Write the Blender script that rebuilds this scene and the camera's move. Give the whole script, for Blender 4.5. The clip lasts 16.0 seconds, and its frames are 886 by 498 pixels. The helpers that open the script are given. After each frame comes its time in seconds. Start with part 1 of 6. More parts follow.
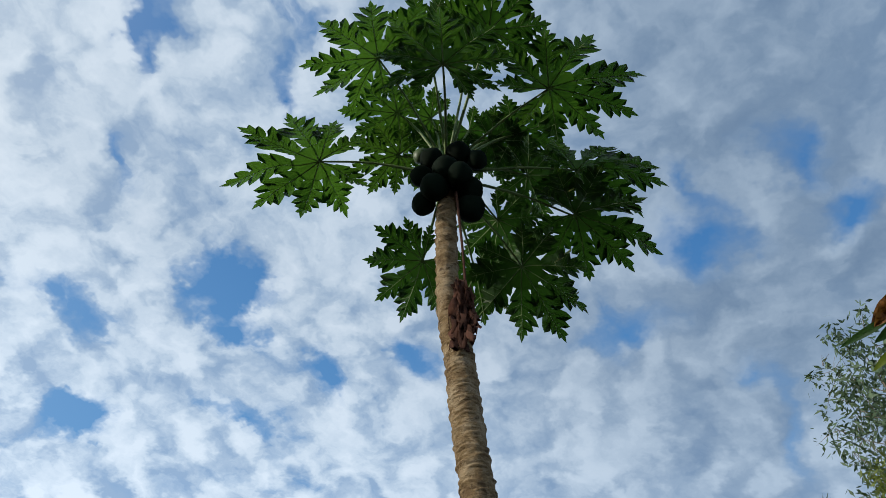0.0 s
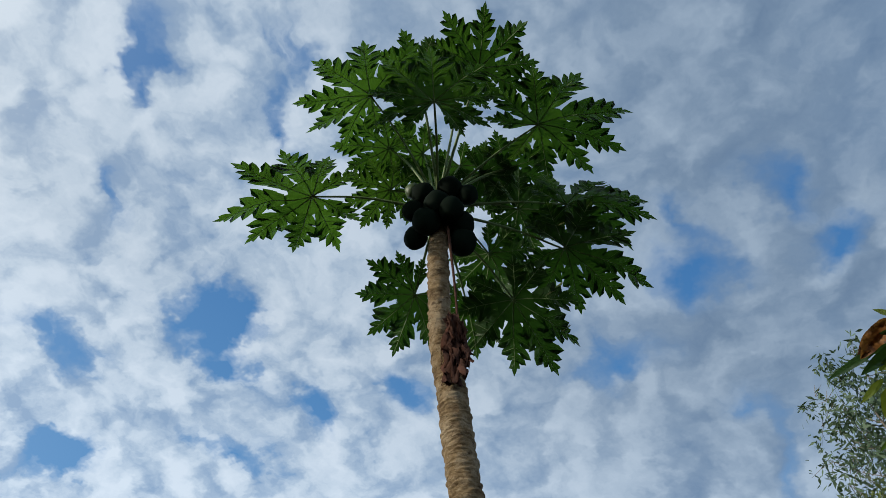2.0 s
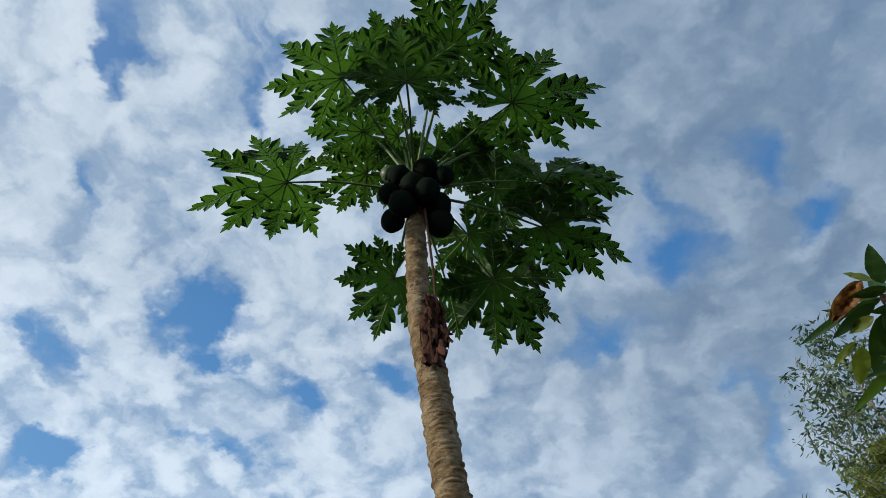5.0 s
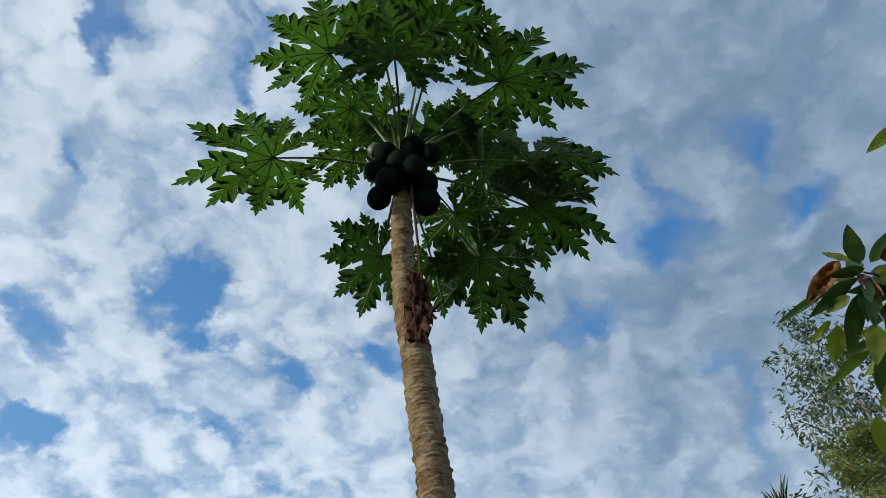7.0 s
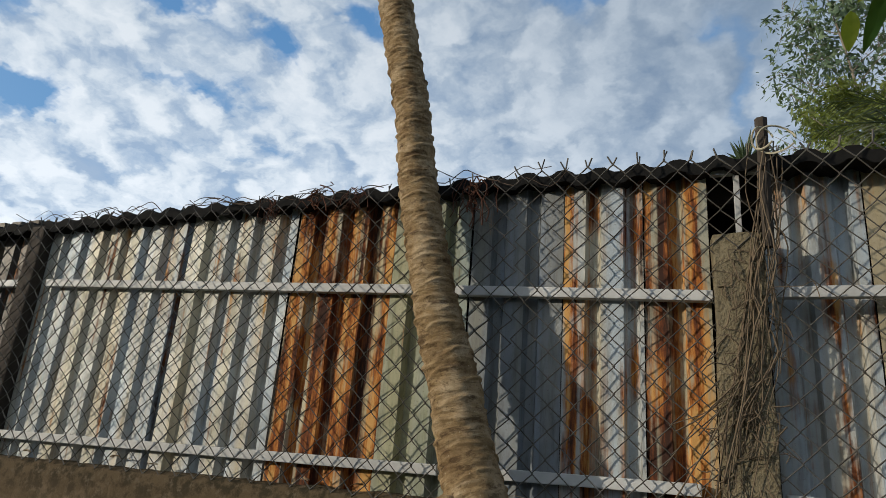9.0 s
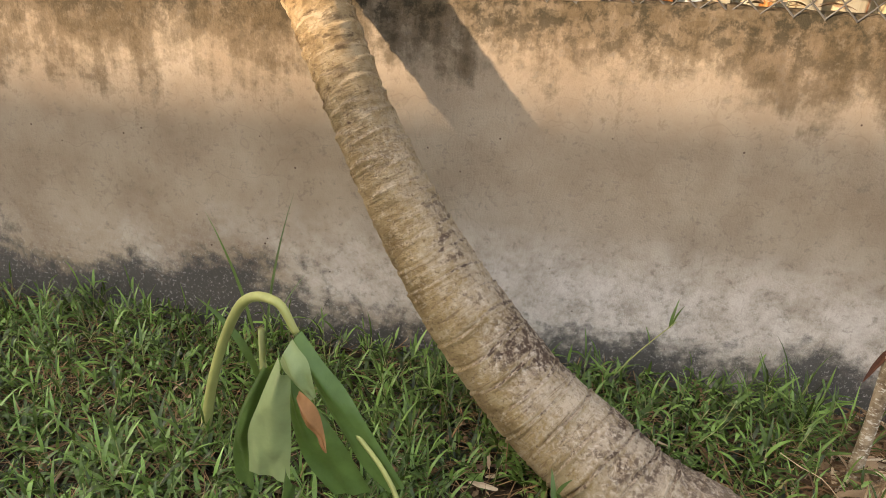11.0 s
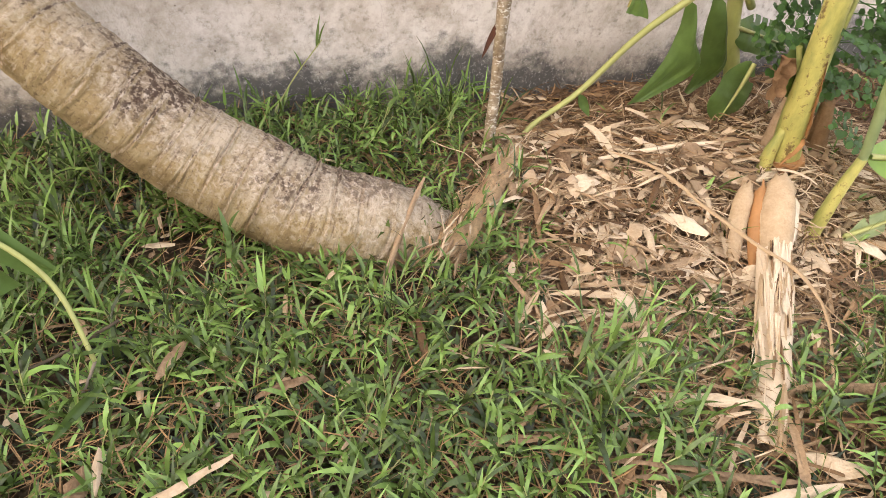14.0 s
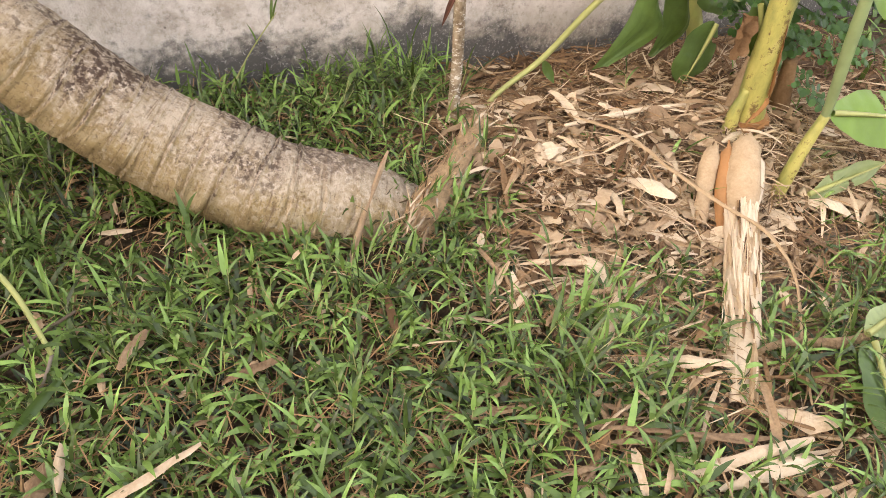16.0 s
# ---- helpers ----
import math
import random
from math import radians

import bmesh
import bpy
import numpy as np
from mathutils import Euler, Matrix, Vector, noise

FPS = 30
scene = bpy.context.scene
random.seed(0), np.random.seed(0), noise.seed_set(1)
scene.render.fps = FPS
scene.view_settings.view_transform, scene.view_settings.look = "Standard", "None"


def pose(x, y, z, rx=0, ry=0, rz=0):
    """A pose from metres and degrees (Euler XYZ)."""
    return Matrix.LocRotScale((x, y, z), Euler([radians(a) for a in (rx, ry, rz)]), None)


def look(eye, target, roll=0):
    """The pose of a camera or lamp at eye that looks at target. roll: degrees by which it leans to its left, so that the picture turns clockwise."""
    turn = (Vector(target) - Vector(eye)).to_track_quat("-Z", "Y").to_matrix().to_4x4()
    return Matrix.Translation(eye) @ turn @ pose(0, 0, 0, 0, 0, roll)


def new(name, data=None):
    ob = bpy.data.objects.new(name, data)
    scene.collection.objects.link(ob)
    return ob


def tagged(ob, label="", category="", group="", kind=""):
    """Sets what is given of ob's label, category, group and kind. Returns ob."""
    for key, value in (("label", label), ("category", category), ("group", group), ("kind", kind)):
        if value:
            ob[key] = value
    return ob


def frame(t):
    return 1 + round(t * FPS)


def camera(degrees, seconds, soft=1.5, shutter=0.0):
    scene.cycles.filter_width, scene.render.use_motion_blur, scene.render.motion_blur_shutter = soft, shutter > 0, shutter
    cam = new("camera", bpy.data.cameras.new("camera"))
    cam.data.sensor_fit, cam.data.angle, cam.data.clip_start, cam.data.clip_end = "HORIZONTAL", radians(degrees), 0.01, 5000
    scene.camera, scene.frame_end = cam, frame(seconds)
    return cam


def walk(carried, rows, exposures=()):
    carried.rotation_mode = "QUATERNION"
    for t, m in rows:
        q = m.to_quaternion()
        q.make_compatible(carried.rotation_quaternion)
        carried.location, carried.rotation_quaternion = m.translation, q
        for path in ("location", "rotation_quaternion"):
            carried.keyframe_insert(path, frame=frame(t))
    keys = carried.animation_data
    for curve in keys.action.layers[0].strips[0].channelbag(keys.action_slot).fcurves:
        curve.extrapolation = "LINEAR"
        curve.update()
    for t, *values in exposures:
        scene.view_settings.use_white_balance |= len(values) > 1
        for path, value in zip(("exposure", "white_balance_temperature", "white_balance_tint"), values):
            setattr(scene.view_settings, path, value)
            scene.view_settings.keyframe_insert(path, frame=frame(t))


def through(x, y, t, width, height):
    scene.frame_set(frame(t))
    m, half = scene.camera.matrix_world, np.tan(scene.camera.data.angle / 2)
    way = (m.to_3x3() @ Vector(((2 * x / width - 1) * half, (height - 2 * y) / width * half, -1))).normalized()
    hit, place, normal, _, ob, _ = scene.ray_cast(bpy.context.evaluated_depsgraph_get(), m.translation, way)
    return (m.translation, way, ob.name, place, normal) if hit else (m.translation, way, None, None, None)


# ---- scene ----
cam = camera(68.24, 16.0, soft=0.55)
# seconds, eye, turn in degrees
PATH = [
    (0.0, 0.000, -2.046, 1.380, 135.89, -7.71, 22.70),
    (0.5, 0.010, -2.050, 1.379, 136.83, -7.02, 22.66),
    (1.0, 0.009, -2.051, 1.382, 137.29, -7.19, 22.69),
    (1.5, 0.005, -2.066, 1.373, 139.15, -7.53, 22.20),
    (2.0, 0.009, -2.067, 1.369, 138.74, -6.98, 22.42),
    (2.5, 0.006, -2.065, 1.366, 137.82, -7.20, 23.15),
    (3.0, 0.010, -2.063, 1.370, 138.33, -6.61, 20.85),
    (3.5, 0.017, -2.058, 1.373, 138.42, -5.35, 22.22),
    (4.0, 0.021, -2.049, 1.373, 138.06, -5.01, 22.97),
    (6.5, 0.041, -2.012, 1.368, 136.68, -4.25, 22.56),
    (7.0, 0.042, -2.010, 1.362, 135.90, -4.56, 21.69),
    (7.5, 0.045, -2.004, 1.346, 133.46, -4.77, 20.71),
    (8.0, 0.055, -1.986, 1.321, 128.43, -4.97, 21.75),
    (8.5, 0.060, -1.945, 1.275, 118.81, -5.31, 20.93),
    (9.0, 0.068, -1.906, 1.216, 107.35, -4.37, 20.78),
    (9.5, 0.081, -1.877, 1.161, 95.79, -4.10, 18.96),
    (10.0, 0.092, -1.868, 1.141, 85.72, -3.17, 16.89),
    (10.2, 0.100, -1.864, 1.139, 82.01, -3.37, 16.10),
    (12.3, 0.189, -1.847, 1.046, 52.66, -3.84, -7.24),
    (12.5, 0.203, -1.852, 1.039, 51.98, -3.91, -9.32),
    (13.0, 0.235, -1.854, 1.036, 49.66, -3.68, -12.53),
    (13.5, 0.259, -1.869, 1.030, 50.00, -4.33, -16.26),
    (14.0, 0.265, -1.885, 1.029, 49.32, -4.44, -18.65),
    (14.5, 0.270, -1.896, 1.027, 49.05, -4.32, -20.43),
    (15.0, 0.273, -1.899, 1.025, 48.70, -4.60, -21.77),
    (15.5, 0.275, -1.893, 1.017, 47.83, -4.37, -21.73),
    (16.0, 0.285, -1.877, 1.009, 47.51, -4.05, -21.99),
]
walk(cam, [(r[0], pose(*r[1:])) for r in PATH],
     exposures=((0.0, -0.22, 5480, 5), (1.0, -0.42, 5480, 5), (1.5, -0.40, 5480, 5), (2.5, -0.27, 5480, 5), (4.0, -0.29, 5480, 5), (6.5, -0.20, 5480, 5), (8.0, -0.30, 5550, 5), (9.0, -0.14, 5900, 7), (9.5, 0.58, 6450, 10), (10.2, 1.24, 6900, 13), (12.3, 2.38, 7200, 22), (16.0, 2.38, 7300, 22)))


# ---- node helpers ----
class Net:
    """Writes nodes into a tree."""

    def __init__(self, tree):
        self.t = tree
        tree.nodes.clear()

    def n(self, kind, ins=None):
        node = self.t.nodes.new(kind)
        self.put(node, ins or {})
        return node

    def put(self, node, ins):
        for k, v in ins.items():
            if isinstance(v, bpy.types.NodeSocket):
                self.t.links.new(v, node.inputs[k])
            else:
                node.inputs[k].default_value = v

    def math(self, op, a, b=0.0, c=0.0, clamp=False):
        node = self.t.nodes.new("ShaderNodeMath")
        node.operation, node.use_clamp = op, clamp
        self.put(node, {0: a, 1: b, 2: c})
        return node.outputs[0]

    def vmath(self, op, a, b=(0, 0, 0)):
        node = self.t.nodes.new("ShaderNodeVectorMath")
        node.operation = op
        self.put(node, {0: a, 1: b})
        return node.outputs[0]

    def dot(self, a, b):
        node = self.t.nodes.new("ShaderNodeVectorMath")
        node.operation = "DOT_PRODUCT"
        self.put(node, {0: a, 1: b})
        return node.outputs["Value"]

    def noise(self, vec, scale, detail=4.0, rough=0.55, dist=0.0, colour=False):
        node = self.n("ShaderNodeTexNoise", {"Vector": vec, "Scale": scale, "Detail": detail, "Roughness": rough, "Distortion": dist})
        return node.outputs[1 if colour else 0]

    def voronoi(self, vec, scale, feature="F1", out=0):
        node = self.t.nodes.new("ShaderNodeTexVoronoi")
        node.feature = feature
        self.put(node, {"Vector": vec, "Scale": scale})
        return node.outputs[out]

    def ramp(self, fac, stops):
        node = self.n("ShaderNodeValToRGB", {0: fac})
        el = node.color_ramp.elements
        while len(el) < len(stops):
            el.new(0.5)
        for e, (p, c) in zip(el, stops):
            e.position = p
            e.color = (c, c, c, 1) if isinstance(c, (int, float)) else (*c, 1)
        return node.outputs[0]

    def mix(self, fac, a, b, blend="MIX"):
        node = self.t.nodes.new("ShaderNodeMix")
        node.data_type, node.blend_type = "RGBA", blend
        a, b = ((*v, 1) if isinstance(v, tuple) and len(v) == 3 else v for v in (a, b))
        self.put(node, {0: fac, 6: a, 7: b})
        return node.outputs[2]

    def xyz(self, vec):
        return self.n("ShaderNodeSeparateXYZ", {0: vec}).outputs

    def join(self, x, y, z):
        return self.n("ShaderNodeCombineXYZ", {0: x, 1: y, 2: z}).outputs[0]

    def stretch(self, vec, x, y, z):
        return self.vmath("MULTIPLY", vec, (x, y, z))

    def bump(self, height, strength, distance=0.01):
        return self.n("ShaderNodeBump", {"Height": height, "Strength": strength, "Distance": distance}).outputs[0]


def material(name):
    """A material, its net and its coordinates in metres."""
    m = bpy.data.materials.new(name)
    m.use_nodes = True
    g = Net(m.node_tree)
    return m, g, g.n("ShaderNodeTexCoord").outputs["Object"]


def finish(m, g, colour, rough=0.7, normal=None, metal=0.0, spec=0.5, through=0.0, through_colour=None):
    ins = {"Base Color": colour if not isinstance(colour, tuple) else (*colour, 1), "Roughness": rough, "Metallic": metal, "Specular IOR Level": spec}
    if normal is not None:
        ins["Normal"] = normal
    shader = g.n("ShaderNodeBsdfPrincipled", ins).outputs[0]
    if through:
        tl = g.n("ShaderNodeBsdfTranslucent", {"Color": through_colour}).outputs[0]
        shader = g.n("ShaderNodeMixShader", {0: through, 1: shader, 2: tl}).outputs[0]
    g.n("ShaderNodeOutputMaterial", {0: shader})
    return m


# ---- sky and sun ----
SUN = Vector((-1.3, -1.0, 0.35)).normalized()
world = bpy.data.worlds.new("sky")
scene.world = world
world.use_nodes = True
w = Net(world.node_tree)
way = w.n("ShaderNodeTexCoord").outputs["Generated"]
sky = w.t.nodes.new("ShaderNodeTexSky")
sky.sky_type, sky.sun_disc = "NISHITA", False
sky.sun_elevation, sky.sun_rotation = math.asin(SUN.z), math.atan2(SUN.x, SUN.y)
sx, sy, sz = w.xyz(way)
up = w.math("ADD", w.math("MAXIMUM", sz, 0.0), 0.42)
flat = w.join(w.math("DIVIDE", sx, up), w.math("DIVIDE", sy, up), 0.0)
shift = w.vmath("SCALE", w.vmath("SUBTRACT", w.noise(flat, 6.0, 5.0, 0.6, 0.0, True), (0.5, 0.5, 0.5)))
shift.node.inputs["Scale"].default_value = 0.20
warped = w.vmath("ADD", flat, shift)
# the deck is broken and bright on one side, closed, soft and grey on the other
side = w.math("MULTIPLY", w.math("ADD", sx, 0.50), 1.9, clamp=True)
crisp = w.math("SUBTRACT", 1.0, w.math("MULTIPLY", side, 0.62))


def billow(at):
    """Density of heaped cloud: cells, knobs and wisps."""
    cell = w.math("SUBTRACT", 0.55, w.voronoi(at, 10.0, "SMOOTH_F1"))
    knob = w.math("SUBTRACT", 0.50, w.voronoi(at, 24.0, "SMOOTH_F1"))
    wisp = w.math("SUBTRACT", w.noise(at, 16.0, 6.0, 0.52), 0.5)
    return w.math("ADD", w.math("ADD", w.math("MULTIPLY", cell, 0.44), w.math("MULTIPLY", knob, 0.22)), w.math("MULTIPLY", wisp, 0.34))


# gaps in the deck: middle, half lengths, turn and depth of each, on the flat plane of the clouds
GAPS = [
    (-0.521, 0.155, 0.077, 0.020, 2.06, 0.90),
    (-0.660, 0.250, 0.056, 0.019, 1.77, 0.80),
    (-0.630, 0.475, 0.072, 0.048, -2.54, 1.00),
    (-0.858, 0.431, 0.062, 0.055, -1.94, 0.90),
    (-0.954, 0.605, 0.077, 0.037, -2.54, 0.90),
    (-0.733, 0.716, 0.053, 0.030, -2.36, 0.80),
    (-0.432, 0.692, 0.063, 0.029, -1.58, 0.80),
    (-0.572, 0.689, 0.052, 0.025, 1.80, 0.80),
    (-0.638, 0.582, 0.042, 0.026, -1.99, 0.60),
    (-0.134, 0.731, 0.062, 0.032, 2.72, 0.80),
    (0.005, 0.596, 0.051, 0.036, 2.90, 1.00),
    (-0.000, 0.538, 0.033, 0.015, -2.86, 0.60),
    (0.116, 0.531, 0.036, 0.021, -2.38, 0.70),
    (0.164, 0.603, 0.044, 0.026, 2.88, 1.00),
    (0.040, 0.832, 0.036, 0.024, -2.13, 0.70),
    (-0.335, 0.186, 0.065, 0.029, -2.42, 0.45),
    (-0.391, 0.266, 0.049, 0.020, -1.56, 0.60),
    (-0.709, 0.839, 0.063, 0.040, -1.86, 0.50),
    (0.078, 0.935, 0.079, 0.023, 1.58, 0.60),
]
holes = 0.0
for gx, gy, ga, gb, turn, deep in GAPS:
    local = w.n("ShaderNodeMapping", {"Vector": warped, "Location": (gx, gy, 0), "Rotation": (0, 0, turn), "Scale": (ga * 1.75, gb * 1.75, 1)})
    local.vector_type = "TEXTURE"
    ball = w.n("ShaderNodeTexGradient", {0: local.outputs[0]})
    ball.gradient_type = "SPHERICAL"
    holes = w.math("ADD", holes, w.math("MULTIPLY", ball.outputs[1], deep))
big = w.math("SUBTRACT", w.noise(w.stretch(flat, 1.7, 1.0, 0.0), 3.4, 4.0, 0.5), 0.5)
here, sunward = billow(warped), billow(w.vmath("ADD", warped, (-0.030, -0.024, 0.0)))
dens = w.math("ADD", w.math("ADD", 0.63, w.math("MULTIPLY", big, 0.45)), w.math("MULTIPLY", w.math("MULTIPLY", here, 1.8), crisp))
dens = w.math("SUBTRACT", w.math("ADD", dens, w.math("MULTIPLY", side, 0.08)), w.math("MULTIPLY", holes, 0.76))
cover = w.mix(side, w.ramp(dens, [(0.20, 0.0), (0.36, 0.40), (0.46, 0.84), (0.60, 1.0)]), w.ramp(dens, [(0.10, 0.0), (0.34, 0.50), (0.54, 0.90), (0.72, 1.0)]))
relief = w.math("MULTIPLY", w.math("MULTIPLY", w.math("SUBTRACT", here, sunward), 2.2), crisp)
shade = w.math("ADD", w.math("ADD", 0.52, relief), w.math("ADD", w.math("MULTIPLY", w.math("SUBTRACT", w.noise(warped, 6.0, 6.0, 0.55), 0.5), 0.75), w.math("ADD", w.math("MULTIPLY", here, 0.9), w.math("MULTIPLY", w.math("SUBTRACT", w.noise(warped, 55.0, 5.0, 0.6), 0.5), w.math("MULTIPLY", crisp, 0.35)))))
bright = w.ramp(shade, [(0.18, (0.43, 0.53, 0.67)), (0.44, (0.63, 0.70, 0.785)), (0.66, (0.83, 0.865, 0.90)), (1.0, (1.0, 1.0, 1.0))])
grey = w.ramp(shade, [(0.20, (0.225, 0.30, 0.415)), (0.50, (0.335, 0.41, 0.51)), (0.85, (0.56, 0.62, 0.69))])
# haze round the low sun
near = w.math("POWER", w.math("MAXIMUM", w.dot(way, tuple(SUN)), 0.0), 5.0)
lit = w.mix(w.math("MULTIPLY", side, w.ramp(sz, [(0.25, 0.60), (0.6, 1.0)])), bright, grey)
blue = w.mix(0.65, sky.outputs[0], (1.35, 3.6, 7.6))
blue = w.mix(w.ramp(sz, [(0.25, 0.5), (0.75, 0.0)]), blue, (4.2, 7.2, 10.5))
cloud = w.mix(1.0, lit, w.ramp(sz, [(0.15, 0.96), (0.62, 0.70)]), "MULTIPLY")
cloud = w.mix(1.0, cloud, (14.4, 14.4, 14.4), "MULTIPLY")
air = w.mix(cover, blue, cloud)
air = w.mix(w.math("MULTIPLY", near, 0.8), air, (26.0, 23.0, 19.0))
w.n("ShaderNodeOutputWorld", {0: w.n("ShaderNodeBackground", {0: air, 1: 0.08}).outputs[0]})

sun = new("sun", bpy.data.lights.new("sun", "SUN"))
sun.data.energy, sun.data.angle, sun.data.color = 3.5, radians(1.1), (1.0, 0.82, 0.60)
sun.matrix_world = look(SUN * 30, (0, 0, 0))


# ---- mesh helpers ----
def thing(name, label, category, at=(0, 0, 0), group="", kind=""):
    ob = new(name)
    ob.location = at
    ob.empty_display_size = 0.1
    return tagged(ob, label, category, group, kind)


def mesh_of(name, verts, faces, mat, smooth=False):
    me = bpy.data.meshes.new(name)
    me.from_pydata([tuple(v) for v in verts], [], faces)
    me.materials.append(mat)
    if smooth:
        me.polygons.foreach_set("use_smooth", [True] * len(me.polygons))
    me.update()
    return me


def part(name, data, parent=None, label="", smooth=False, mat=None):
    """data: a mesh, a bmesh or (verts, faces), with world places; made a child of parent."""
    if isinstance(data, bmesh.types.BMesh):
        me = bpy.data.meshes.new(name)
        data.to_mesh(me)
        data.free()
        me.materials.append(mat)
        if smooth:
            me.polygons.foreach_set("use_smooth", [True] * len(me.polygons))
    elif isinstance(data, tuple):
        me = mesh_of(name, data[0], data[1], mat, smooth)
    else:
        me = data
    ob = new(name, me)
    if parent is not None:
        root, off = parent, Vector((0, 0, 0))
        while root is not None:
            off += root.location
            root = root.parent
        ob.parent = parent
        ob.location = -off
    if label:
        ob["label"] = label
    return ob


def box(x0, x1, y0, y1, z0, z1, bevel=0.0):
    bm = bmesh.new()
    bmesh.ops.create_cube(bm, size=1.0, matrix=Matrix.Translation(((x0 + x1) / 2, (y0 + y1) / 2, (z0 + z1) / 2)) @ Matrix.Diagonal((x1 - x0, y1 - y0, z1 - z0, 1)))
    if bevel:
        bmesh.ops.bevel(bm, geom=bm.edges[:], offset=bevel, segments=2, affect="EDGES", profile=0.6)
    return bm


def smooth_rows(rows, steps):
    """Catmull-Rom through rows of numbers."""
    a = np.array(rows, float)
    a = np.vstack([2 * a[0] - a[1], a, 2 * a[-1] - a[-2]])
    out = []
    for i in range(1, len(a) - 2):
        for k in range(steps):
            u = k / steps
            out.append(0.5 * (2 * a[i] + (a[i + 1] - a[i - 1]) * u + (2 * a[i - 1] - 5 * a[i] + 4 * a[i + 1] - a[i + 2]) * u * u + (3 * a[i] - a[i - 1] - 3 * a[i + 1] + a[i + 2]) * u ** 3))
    out.append(a[-2])
    return np.array(out)


def tube(rows, sides=8, caps=True, wobble=None):
    """Verts and faces of a round bar along rows of x, y, z, radius. wobble(i, angle, radius) gives the radius."""
    rows = np.asarray(rows, float)
    p, r = rows[:, :3], rows[:, 3]
    d = np.gradient(p, axis=0)
    d /= np.linalg.norm(d, axis=1)[:, None] + 1e-9
    ref = np.array((0.0, 0.0, 1.0)) if abs(d[0][2]) < 0.8 else np.array((0.0, 1.0, 0.0))
    u = np.cross(d[0], ref)
    u /= np.linalg.norm(u)
    verts, faces = [], []
    for i in range(len(p)):
        u = u - d[i] * (u @ d[i])
        u /= np.linalg.norm(u)
        v = np.cross(d[i], u)
        for k in range(sides):
            a = 2 * math.pi * k / sides
            rad = r[i] if wobble is None else wobble(i, a, r[i])
            verts.append(p[i] + rad * (math.cos(a) * u + math.sin(a) * v))
    for i in range(len(p) - 1):
        for k in range(sides):
            a, b = i * sides + k, i * sides + (k + 1) % sides
            faces.append((a, b, b + sides, a + sides))
    if caps:
        faces.append(tuple(range(sides - 1, -1, -1)))
        faces.append(tuple(range((len(p) - 1) * sides, len(p) * sides)))
    return verts, faces


def merge(bits):
    verts, faces = [], []
    for v, f in bits:
        o = len(verts)
        verts.extend(v)
        faces.extend(tuple(i + o for i in q) for q in f)
    return verts, faces


rnd = random.Random(7)


